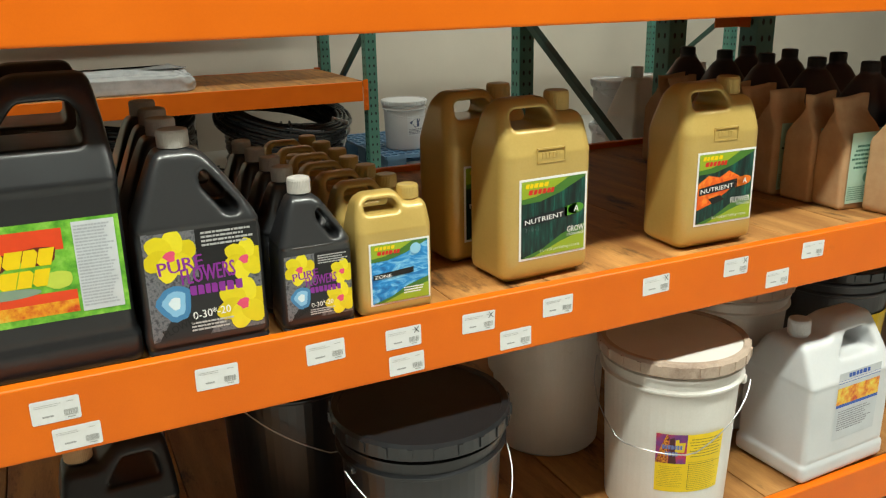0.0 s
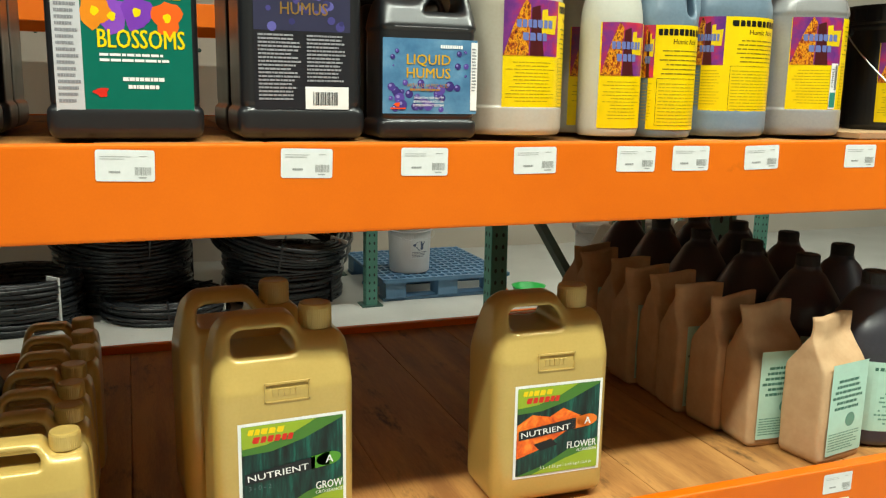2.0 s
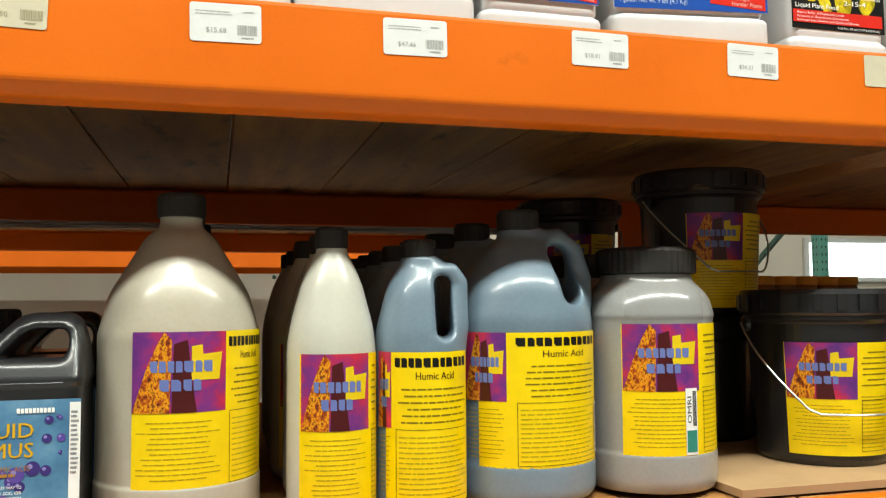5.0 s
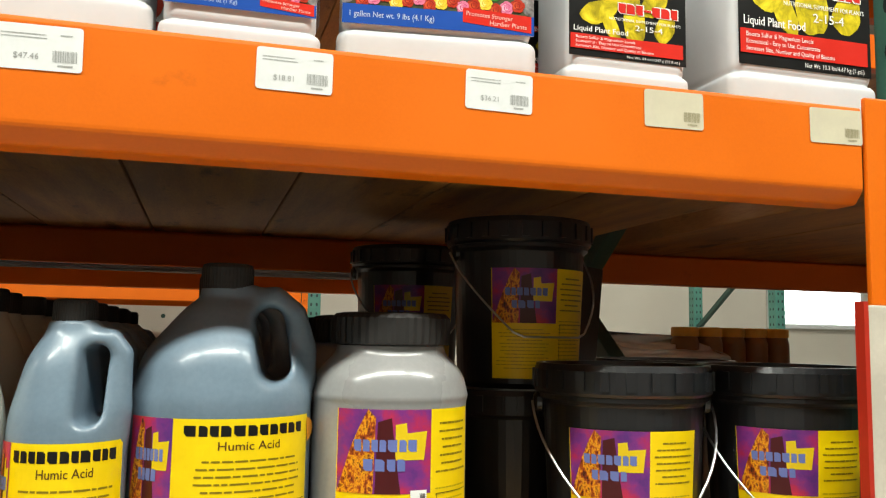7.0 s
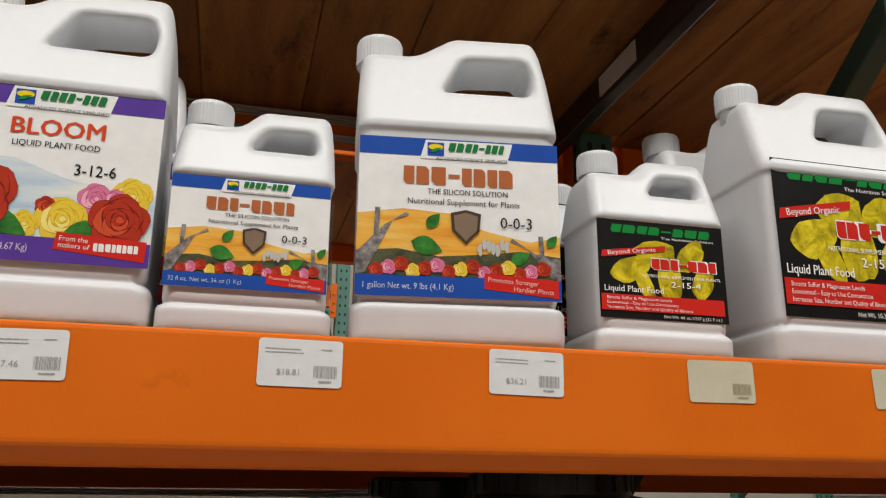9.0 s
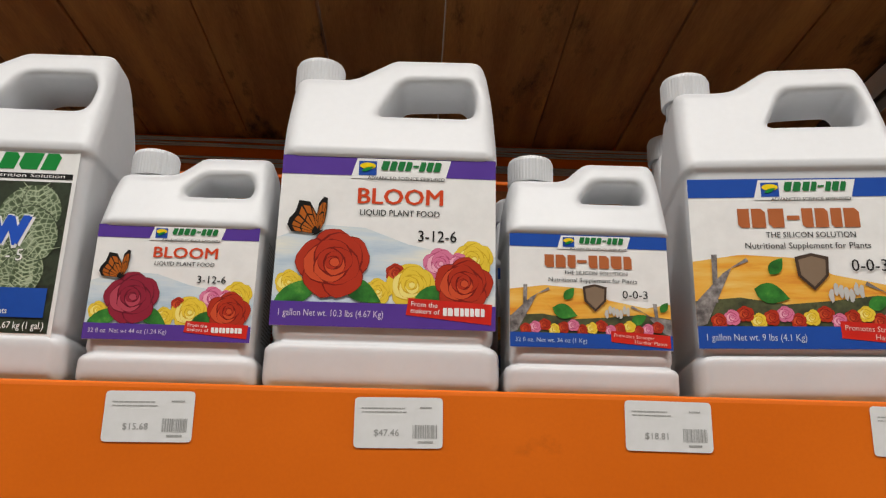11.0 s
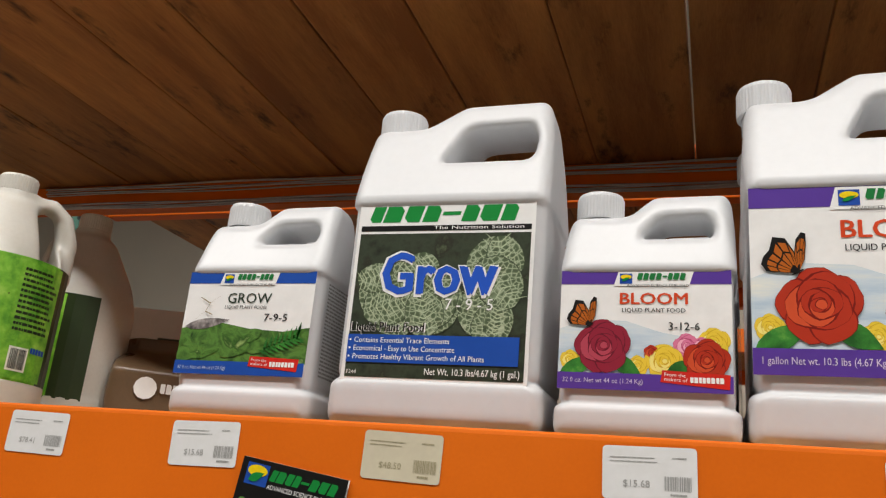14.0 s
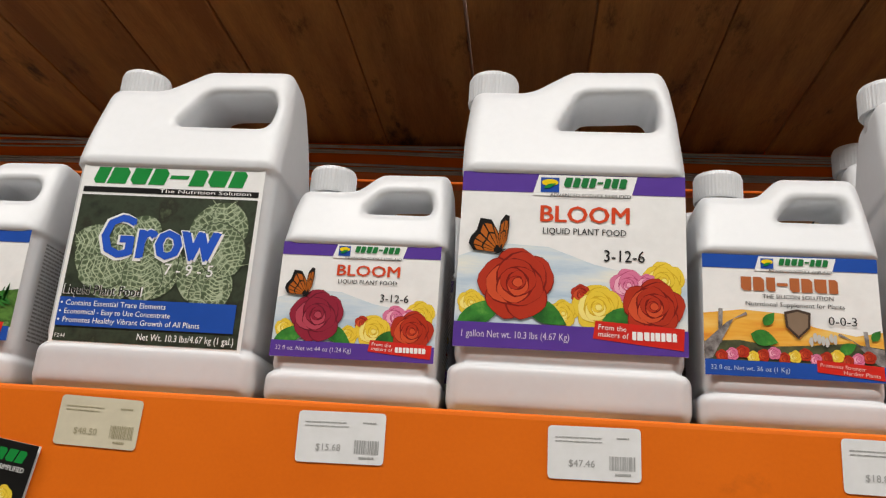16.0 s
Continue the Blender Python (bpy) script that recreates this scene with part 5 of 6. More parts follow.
t = thing("bottle", "slim cream plastic bottle with a yellow label and black cap", "bottle", "slim bottles with yellow labels")
r, hh = 0.0415, 0.262
prof = fillet([(r * 0.9, 0.001), (r, 0.010), (r, hh * 0.585), (r * 0.94, hh * 0.66), (r * 0.66, hh * 0.83), (r * 0.36, hh * 0.925), (r * 0.34, hh * 0.95)], 0.012)
v, f = lathe(prof, 48)
link("body", v, f, M_CREAMBOT, t, smooth=True)
cap(t, 0, 0, hh * 0.94, 0.0155, 0.020, M_BLACKCAP)
yellow_wrap(-0.036, 0.050, 0.014, 0.150, -0.034, 0.066, 0.036, None, 5).build("label", t, round_on(r + 0.0003), "yellow wrap label with a purple picture")
place_all(t, rows(1.302, YF + 0.042, 6, 0.092, ZB, seed=2))

t = thing("bottle", "blue-grey quart bottle with a looped grip and yellow label", "bottle", "grip bottles with yellow labels")
r, hh = 0.0405, 0.255
prof = fillet([(r * 0.92, 0.002), (r, 0.010), (r, hh * 0.60), (r * 0.97, hh * 0.66), (r * 0.72, hh * 0.82), (r * 0.42, hh * 0.90), (r * 0.38, hh * 0.935)], 0.010)
field_jug(t, "body", prof, [(r * 0.36, -0.006, hh * 0.885), (r * 0.72, -0.01, hh * 0.885), (r * 0.93, -0.01, hh * 0.84), (r * 0.93, -0.01, hh * 0.68), (r * 0.80, -0.005, hh * 0.60)], M_BLUEGREY, hh, 0.0024, 0.0075, slot=(-0.2, (r * 0.52, hh * 0.835), (r * 0.56, hh * 0.665), r * 0.20))
cap(t, 0, 0, hh * 0.925, 0.0165, 0.020, M_BLACKCAP)
yellow_wrap(-0.045, 0.052, 0.012, 0.150, -0.056, 0.018, -0.034, "x", 8).build("label", t, round_on(r + 0.0032), "yellow wrap label with small print")
place_all(t, rows(1.387, YF + 0.042, 6, 0.092, ZB, seed=3))

t = round_jug("jug", "blue-grey gallon jug with a looped handle and yellow label", "looped jugs with yellow labels", 0.0735, 0.292, M_BLUEGREY, M_BLACKCAP, True, -0.12, cone=0.57)
a = yellow_wrap(-0.068, 0.082, 0.035, 0.166, -0.085, 0.046, -0.030, "x", 11)
a.poly([(0.082, 0.143), (0.094, 0.148), (0.100, 0.153), (0.094, 0.159), (0.080, 0.164)], ink("f2a010"), 3)
a.rect(0.070, 0.045, 0.080, 0.095, K_WHITE, 3)
a.barcode(0.071, 0.047, 0.079, 0.093, K_BLACK, 4, 2)
a.build("label", t, round_on(0.0755), "yellow wrap label with small print and a loose corner")
place_all(t, rows(1.502, YF + 0.078, 5, 0.157, ZB, seed=4))

t = thing("jar", "grey wide-mouth jar with a black lid and yellow label", "jar", "wide-mouth jars")
r, hh = 0.070, 0.250
prof = fillet([(r * 0.93, 0.001), (r, 0.012), (r, hh * 0.16), (r * 0.975, hh * 0.175), (r * 0.975, hh * 0.70), (r, hh * 0.72), (r * 0.93, hh * 0.80), (r * 0.70, hh * 0.865), (r * 0.68, hh * 0.90)], 0.012)
v, f = lathe(prof, 56)
link("body", v, f, M_GREYJUG, t, smooth=True)
cap(t, 0, 0, hh * 0.895, r * 0.76, 0.028, M_BLACKCAP, ribs=44)
yellow_wrap(-0.060, 0.072, 0.038, 0.172, -0.059, 0.080, 0.026, None, 14, True).build("label", t, round_on(0.0687), "yellow wrap label with a purple picture")
place_all(t, rows(1.646, YF + 0.072, 3, 0.15, ZB, seed=5))


def pail(name, label, group, r, h, m, lid_m, wire=True, lid_h=0.03, bail_front=True, ribs=2, category="bucket", bail_drop=0.5, bail_turn=0.0):
    """A tapered pail with ribs under the rim, a lid and a wire bail."""
    t = thing(name, label, category, group)
    rb = r * 0.86
    pts = [(rb * 0.96, 0.0), (rb, 0.006)]
    zr = h * 0.80
    pts += [(rb + (r * 0.955 - rb) * zr / h, zr)]
    for k in range(ribs):
        z = h * (0.81 + 0.07 * k)
        pts += [(r * 0.955, z), (r * 1.0, z + 0.003), (r * 1.0, z + 0.007), (r * 0.955, z + 0.010)]
    pts += [(r * 0.965, h - 0.004)]
    v, f = lathe(pts, 56)
    link("body", v, f, m, t, smooth=False)
    lp = [(r * 1.02, h - lid_h), (r * 1.045, h - lid_h + 0.003), (r * 1.045, h - 0.006), (r * 1.02, h), (r * 0.95, h), (r * 0.93, h - 0.007), (r * 0.4, h - 0.0065), (r * 0.1, h - 0.006)]
    v, f = lathe(lp, 56)
    lid = link("lid", v, f, lid_m, t)
    for k in range(24):
        a = 2 * math.pi * k / 24
        box("lid_tab", (-0.004, 0.004, -0.002, 0.002, -lid_h * 0.8, -0.006), lid_m, lid, turn=pose(r * 1.048 * math.cos(a), r * 1.048 * math.sin(a), h, 0, 0, math.degrees(a) + 90))
    if wire:
        for s in (-1, 1):
            v, f = lathe([(0.010, 0), (0.010, 0.005), (0.006, 0.008)], 14)
            link("bail_ear", [tuple(Matrix.Rotation(math.radians(bail_turn), 3, "Z") @ Vector((s * (r * 0.97 + p[2]), p[0], h * 0.80 + p[1]))) for p in v], f, m, t)
        pts = []
        for k in range(25):
            a = math.pi * k / 24
            drop = min(1.0, min(a, math.pi - a) / 1.1)
            b = a + math.radians(bail_turn)
            pts.append((-(r * 1.075) * math.cos(b), -(r * 1.075) * math.sin(b), h * 0.80 - h * bail_drop * drop))
        v, f = tube(pts, 0.0013, 6)
        link("bail", v, f, M_STEEL, t, "bent steel wire bail")
    return t


bk = pail("bucket", "small black plastic bucket with a wire bail and yellow label", "black buckets with yellow labels", 0.0855, 0.198, M_BLACK, M_BLACK, bail_drop=0.50, bail_turn=22.0)
yellow_wrap(-0.036, 0.086, 0.012, 0.138, -0.035, 0.072, 0.041, None, 21).build("label", bk, round_on(0.0757, 1.0, 0.052, 0.02), "yellow wrap label with a purple picture")
board = box("scrap_board", (1.70, 2.11, FACE + 0.03, 1.62, ZB, ZB + 0.008), M_CARD)
tagged(board, "thin scrap board under the black buckets", "board")
Z2 = ZB + 0.009
place_all(bk, [(1.900, 1.295, Z2, -38), (2.083, 1.280, Z2, -44), (1.856, 1.478, Z2 + 0.164, -16), (1.790, 1.78, ZB + 0.167, -25), (2.06, 1.48, Z2, 140)])
low = pail("bucket", "short black plastic bucket with a lid under another bucket", "short black buckets", 0.0855, 0.163, M_BLACK, M_BLACK, wire=False)
place_all(low, [(1.850, 1.478, Z2, 0), (1.792, 1.78, ZB + 0.001, 20)])
flap = box("board", (-0.024, 0.024, -0.004, 0.004, 0.0, 0.35), mat("dark_brown_board", (0.045, 0.03, 0.022), None, 0.7), bevel=0.001)
flap.matrix_world = pose(2.012, 1.665, ZB + 0.001, -8, 9, 0)
tagged(flap, "dark brown board leaning behind the black buckets", "board")

# dark cans with colourful labels
def photo_label(w, h, kind):
    a = Art()
    if kind == "pink":
        a.rect(0, 0, w, h, ink("e8506a"), 0)
        a.blob(w * 0.35, h * 0.52, w * 0.3, h * 0.16, P_GREEN, 1, 0.1)
        a.text("BLOOM", w * 0.08, h * 0.50, h * 0.22, ink("c01c14"), 2, width=w * 0.64, bold=0.09)
        a.rect(w * 0.86, h * 0.04, w * 0.99, h * 0.96, ink("f0c8d0"), 1)
        a.lines(w * 0.1, h * 0.08, w * 0.8, h * 0.34, 4, K_WHITE, 2, 3)
    if kind == "teal":
        a.rect(0, 0, w, h, ink("0c6a58"), 0)
        a.rect(0, 0, w * 0.20, h, ink("c8c8cc"), 1)
        a.lines(w * 0.02, h * 0.05, w * 0.18, h * 0.95, 22, ink("8a8a90"), 2, 2)
        for k, (x, c) in enumerate(((0.42, "8a4ac0"), (0.60, "7a3ab4"), (0.82, "f0641c"), (0.30, "e88a1c"))):
            a.blob(w * x, h * (0.62 + 0.03 * (k % 2)), w * 0.11, h * 0.11, ink(c), 1.2 + 0.1 * k, 0.12, 22, 0, k)
            a.blob(w * x, h * (0.62 + 0.03 * (k % 2)), w * 0.03, h * 0.03, K_YELLOW, 1.8, 0.1, 12, 0, k)
        a.text("AWESOME", w * 0.30, h * 0.74, h * 0.14, K_YELLOW, 2.4, width=w * 0.62, bold=0.04)
        a.text("BLOSSOMS", w * 0.30, h * 0.42, h * 0.12, K_YELLOW, 2.4, width=w * 0.64, bold=0.04)
        a.lines(w * 0.32, h * 0.32, w * 0.92, h * 0.39, 2, K_WHITE, 2, 5)
        a.lines(w * 0.46, h * 0.14, w * 0.80, h * 0.24, 2, K_WHITE, 2, 6, 0.5, True)
        a.blob(w * 0.32, h * 0.13, w * 0.05, h * 0.03, K_RED, 2, 0.2)
    if kind == "back":
        a.rect(0, 0, w, h, ink("202026"), 0)
        a.rect(0, h * 0.58, w, h, ink("34344e"), 0.5)
        for k in range(26):
            rnd = random.Random(k)
            q = w * rnd.uniform(0.02, 0.05)
            a.blob(w * rnd.uniform(0.06, 0.94), h * rnd.uniform(0.60, 0.95), q, q, ink(rnd.choice(("4a4688", "6460a8", "38366c"))), 1 + 0.01 * k, 0, 10)
        a.text("LIQUID", w * 0.26, h * 0.82, h * 0.09, ink("8a6a30"), 2, width=w * 0.5, bold=0.02)
        a.text("HUMUS", w * 0.26, h * 0.70, h * 0.09, ink("8a6a30"), 2, width=w * 0.5, bold=0.02)
        a.lines(w * 0.04, h * 0.06, w * 0.48, h * 0.56, 18, ink("9a9aa0"), 2, 6)
        a.lines(w * 0.54, h * 0.20, w * 0.96, h * 0.56, 13, ink("9a9aa0"), 2, 7)
        a.rect(w * 0.52, 0.0, w * 0.98, h * 0.17, K_WHITE, 2)
        a.barcode(w * 0.60, h * 0.03, w * 0.86, h * 0.13, K_BLACK, 3, 2)
    if kind == "mist":
        a.rect(0, 0, w, h, P_BUBBLE, 0)
        rnd = random.Random(7)
        for k in range(46):
            q = w * rnd.uniform(0.012, 0.055)
            x, y = rnd.uniform(0.08, 0.88), rnd.uniform(0.05, 0.42) if k < 36 else rnd.uniform(0.45, 0.85)
            if k >= 36:
                x, q = rnd.choice((rnd.uniform(0.06, 0.2), rnd.uniform(0.78, 0.88))), q * 0.6
            a.blob(w * x, h * y, q, q, ink(rnd.choice(("4a3a8a", "5c48a0", "3c2f78"))), 1 + 0.03 * k, 0, 14)
            a.blob(w * x - q * 0.3, h * y + q * 0.3, q * 0.35, q * 0.35, ink("8f86c4"), 1.02 + 0.03 * k, 0, 8)
        a.text("LIQUID", w * 0.235, h * 0.66, h * 0.135, K_GOLD, 3, width=w * 0.47, bold=0.03)
        a.text("HUMUS", w * 0.235, h * 0.48, h * 0.135, K_GOLD, 3, width=w * 0.47, bold=0.03)
        a.text("WITH 15% HUMIC ACID", w * 0.25, h * 0.355, h * 0.05, ink("a87a3a"), 3, width=w * 0.44)
        a.lines(w * 0.28, h * 0.29, w * 0.70, h * 0.35, 1, ink("a87a3a"), 3, 2)
        for k, s in enumerate(("HYDROPONIC SYSTEM", "ENRICH YOUR SOIL OR", "THE NATURAL, EASY WAY TO")):
            a.text(s, w * 0.48, h * (0.10 + 0.05 * k), h * 0.03, K_WHITE, 3, width=w * 0.32, align="c", bold=0.01)
        a.wordmark(w * 0.60, h * 0.88, w * 0.24, h * 0.045, K_WHITE, 3, 10, 0)
        a.blob(w * 0.15, h * 0.12, w * 0.03, h * 0.03, ink("e8501c"), 3, 0.2, 14)
        a.rect(w * 0.08, h * 0.06, w * 0.24, h * 0.08, ink("e8501c"), 3)
        a.rect(w * 0.93, h * 0.05, w, h * 0.97, K_WHITE, 3)
        a.lines(w * 0.94, h * 0.3, w * 0.99, h * 0.9, 14, ink("8a8a90"), 4, 2)
    if kind == "flowers":
        a.rect(0, 0, w, h, P_GREYPIC, 0)
        a.rect(w * 0.45, h * 0.55, w, h, ink("18181a"), 0.6)
        a.poly([(w * 0.05, 0), (w * 0.5, 0), (w * 0.9, h * 0.6), (w * 0.4, h * 0.55)], ink("232326"), 0.8)
        a.blob(w * 0.22, h * 0.34, w * 0.15, h * 0.17, ink("4a86b8"), 1, 0.08)
        a.blob(w * 0.22, h * 0.34, w * 0.10, h * 0.12, ink("8fc4e8"), 1.2, 0.1)
        a.blob(w * 0.22, h * 0.34, w * 0.05, h * 0.06, ink("e4f2fa"), 1.4, 0.1)
        for x, y, q in ((0.22, 0.78, 0.23), (0.86, 0.66, 0.19), (0.82, 0.24, 0.24)):
            for k in range(6):
                an = 1.047 * k + 0.3
                a.blob(w * x + math.cos(an) * w * q * 0.5, h * y + math.sin(an) * w * q * 0.5, w * q * 0.55, w * q * 0.42, ink(("e0cc10", "f2e22c", "e8d61c")[k % 3]), 2 + 0.05 * k, 0.04, 16, an, k, (0, 0, w, h))
            a.blob(w * x, h * y, w * q * 0.22, w * q * 0.22, ink("e8507a"), 2.5, 0.15, 14)
        kp = ink("8a2a9a")
        a.text("PURE", w * 0.10, h * 0.61, h * 0.12, kp, 3, width=w * 0.40, turn=0.10, bold=0.04)
        a.text("FLOWERS", w * 0.29, h * 0.50, h * 0.15, kp, 3.2, width=w * 0.48, turn=0.05, bold=0.04)
        a.wordmark(w * 0.36, h * 0.39, w * 0.48, h * 0.09, kp, 3, 7, 0)
        a.text("0-30*-20", w * 0.36, h * 0.16, h * 0.075, K_WHITE, 3, width=w * 0.34, turn=0.05, bold=0.03)
        a.lines(w * 0.34, h * 0.04, w * 0.74, h * 0.14, 3, ink("c8c8c8"), 3, 5)
        a.text("FLOWERS", w * 0.10, h * 0.03, h * 0.07, ink("0c0c0c"), 3, width=w * 0.36, turn=0.35, bold=0.03)
        a.lines(w * 0.50, h * 0.82, w * 0.96, h * 0.97, 4, ink("b8b8b8"), 3, 9)
    if kind == "harvest":
        a.rect(0, 0, w, h, P_LIME, 0)
        a.rect(w * 0.03, h * 0.72, w * 0.66, h * 0.93, ink("e8481c"), 1)
        a.blob(w * 0.2, h * 0.65, w * 0.15, h * 0.10, ink("5a1a14"), 1.2, 0.1)
        a.blob(w * 0.5, h * 0.68, w * 0.12, h * 0.09, ink("6a1c14"), 1.2, 0.1)
        a.wordmark(w * 0.12, h * 0.58, w * 0.46, h * 0.17, K_YELLOW, 2, 5, 0.3, 0.05)
        a.wordmark(w * 0.08, h * 0.38, w * 0.46, h * 0.17, K_YELLOW, 2, 5, 0.3, 0.05)
        a.blob(w * 0.60, h * 0.42, w * 0.09, h * 0.09, ink("c8d850"), 1.5, 0.05)
        a.blob(w * 0.30, h * 0.33, w * 0.2, h * 0.05, ink("8aa08a"), 1.6)
        a.rect(w * 0.03, h * 0.20, w * 0.70, h * 0.30, ink("e8481c"), 1)
        a.rect(w * 0.03, h * 0.07, w * 0.70, h * 0.20, P_CITRUS, 1)
        a.rect(w * 0.72, h * 0.06, w * 0.97, h * 0.97, ink("d4d8dc"), 2)
        a.lines(w * 0.73, h * 0.10, w * 0.96, h * 0.94, 26, ink("b4b8c0"), 3, 8)
    return a


def dark_gallon(label, kind, lab, lw=0.138, lh=0.16, lz=0.030, w=0.160):
    t = can("jug", label, "black gallon jugs on the middle shelf", w, 0.115, 0.292, M_BLACK, M_BLACKCAP, CAN)
    photo_label(lw, lh, kind).build("label", t, (lambda u, v, q: (u - lw / 2, -0.0575 + 0.0016 - q, v + lz)), lab)
    return t


YB = YF + 0.0575
place_all(dark_gallon("black plastic gallon jug with a pink label", "pink", "pink printed label with red lettering"), rows(0.476, YB, 3, 0.13, ZB, seed=6))
place_all(dark_gallon("black plastic gallon jug with a teal flower label", "teal", "teal printed label with flowers"), rows(0.688, YB + 0.002, 1, 0.13, ZB, seed=7))
place_all(dark_gallon("black plastic gallon jug turned to its back label", "back", "dark back label of small print", 0.110, 0.15, 0.035, 0.148), rows(0.878, YB + 0.004, 2, 0.13, ZB, seed=8))
t = can("jug", "black plastic quart jug with a blue bubble label", "black quart jugs", 0.127, 0.085, 0.192, M_BLACK, M_BLACKCAP, SQUAT, -0.305, 0.875, 0.020, 0.022, step=0.0025)
photo_label(0.120, 0.088, "mist").build("label", t, (lambda u, v, q: (u - 0.060, -0.0425 + 0.0016 - q, v + 0.031)), "blue printed label with purple bubbles")
place_all(t, [(1.031, YF + 0.0425, ZB, 0), (1.035, YF + 0.14, ZB, 3)])

# ---- the lower of the two main shelves ----
ZA = LEVELS["a"] - 0.013
t = can("jug", "large black plastic jug with a green and red label", "large black jugs", 0.245, 0.19, 0.385, M_BLACK, M_BLACKCAP, CAN, -0.28, 0.90, 0.024, step=0.004)
photo_label(0.20, 0.13, "harvest").build("label", t, (lambda u, v, q: (u - 0.088, -0.095 + 0.0016 - q, v + 0.078)), "green-edged printed label with fruit")
place_all(t, [(0.080, 1.172 + 0.095, ZA, 0), (0.07, 1.172 + 0.30, ZA, 0)])
for w, d, h, x, n, dy, lw, lh, lz, st in ((0.170, 0.105, 0.306, 0.289, 4, 0.112, 0.150, 0.150, 0.027, 0.003), (0.112, 0.078, 0.219, 0.446, 5, 0.086, 0.097, 0.096, 0.022, 0.0025)):
    big = w > 0.13
    t = can("jug", "dark grey plastic jug with a yellow flower label and pale cap" if big else "small dark grey jug with a yellow flower label", "grey jugs with flower labels", w, d, h, M_CHAR, M_PALECAP, SLOPE, -0.085, 0.905, 0.021 if big else 0.0165, 0.024 if big else 0.022, step=st, band=0.04)
    photo_label(lw, lh, "flowers").build("label", t, (lambda u, v, q, lw=lw, d=d, lz=lz: (u - lw / 2, -d / 2 + 0.0016 - q, v + lz)), "printed label with yellow flowers")
    place_all(t, rows(x, 1.163 + d / 2, n, dy, ZA, seed=int(w * 100)))


def gold_label(w, h, kind):
    """White-edged label: lime sweep with a mark, a dark band, picture and lime foot."""
    a = Art()
    a.rect(0, 0, w, h, K_WHITE, 0)
    e = w * 0.03
    a.rect(e, e, w - e, h - e, {"grow": P_TEALDARK, "flower": P_TEALDARK, "zone": P_WATER}[kind], 1)
    lime, lime2 = ink("9cb42c"), ink("4a7a2c")
    a.poly([(e, h - e), (e, h * 0.70), (w * 0.3, h * 0.71), (w * 0.6, h * 0.79), (w - e, h * 0.95), (w - e, h - e)], lime2, 2)
    a.poly([(e, h - e), (e, h * 0.76), (w * 0.25, h * 0.78), (w * 0.5, h * 0.86), (w * 0.72, h - e)], lime, 3)
    a.wordmark(w * 0.08, h * 0.885, w * 0.34, h * 0.055, K_YELLOW, 4, 5, 0.3)
    a.wordmark(w * 0.12, h * 0.805, w * 0.38, h * 0.06, K_RED, 4, 6, 0.3)
    if kind == "flower":
        a.poly([(e, h * 0.22), (w * 0.3, h * 0.30), (w * 0.62, h * 0.48), (w * 0.75, h * 0.62), (w * 0.55, h * 0.72), (w * 0.4, h * 0.64), (w * 0.2, h * 0.68), (e, h * 0.58)], P_PETAL, 2.5)
        a.poly([(w * 0.22, h * 0.36), (w * 0.42, h * 0.40), (w * 0.5, h * 0.33), (w * 0.3, h * 0.28)], K_BLACK, 3)
    a.poly([(e, e), (w - e, e), (w - e, h * 0.36), (w * 0.62, h * 0.26), (w * 0.35, h * 0.12)], lime2, 3)
    a.poly([(w * 0.2, e), (w - e, e), (w - e, h * 0.27), (w * 0.6, h * 0.17)], lime, 4)
    if kind == "zone":
        a.poly([(w * 0.05, h * 0.42), (w * 0.72, h * 0.46), (w * 0.72, h * 0.55), (w * 0.05, h * 0.50)], K_BLACK, 4)
        a.text("ZONE", w * 0.07, h * 0.435, h * 0.055, K_WHITE, 5, width=w * 0.28, bold=0.02)
        a.blob(w * 0.76, h * 0.84, w * 0.09, w * 0.09, ink("9ad0ea"), 5, 0, 18)
        a.lines(w * 0.55, h * 0.12, w * 0.92, h * 0.24, 3, K_WHITE, 5, 2)
        return a
    acc = ink("5a9a2c" if kind == "grow" else "f07a1c")
    a.poly([(w * 0.05, h * 0.42), (w * 0.70, h * 0.48), (w * 0.70, h * 0.60), (w * 0.05, h * 0.52)], ink("14181c"), 5)
    a.blob(w * 0.83, h * 0.56, w * 0.12, h * 0.065, acc, 5, 0, 20, 0.1)
    a.poly([(w * 0.66, h * 0.475), (w * 0.84, h * 0.495), (w * 0.84, h * 0.625), (w * 0.66, h * 0.60)], acc, 5)
    a.text("NUTRIENT", w * 0.07, h * 0.445, h * 0.06, K_WHITE, 6, width=w * 0.57, turn=0.07, bold=0.02)
    a.text("A", w * 0.80, h * 0.52, h * 0.075, K_WHITE, 6, bold=0.03)
    if kind == "grow":
        a.text("3 - 0 - 2", w * 0.08, h * 0.36, h * 0.045, ink("5a6a6a"), 6)
        a.text("GROW", w * 0.70, h * 0.27, h * 0.075, K_WHITE, 6, width=w * 0.26, bold=0.03)
        a.text("CROISSANCE", w * 0.70, h * 0.225, h * 0.03, K_WHITE, 6, width=w * 0.26)
    else:
        a.text("FLOWER", w * 0.60, h * 0.27, h * 0.075, K_WHITE, 6, width=w * 0.35, bold=0.03)
        a.text("FLORAISON", w * 0.72, h * 0.225, h * 0.03, K_WHITE, 6, width=w * 0.23)
    a.text("5 L / 1.32 gal / 5.65 kg / 12.4 lb", w * 0.30, h * 0.08, h * 0.03, K_WHITE, 6, width=w * 0.6)
    return a


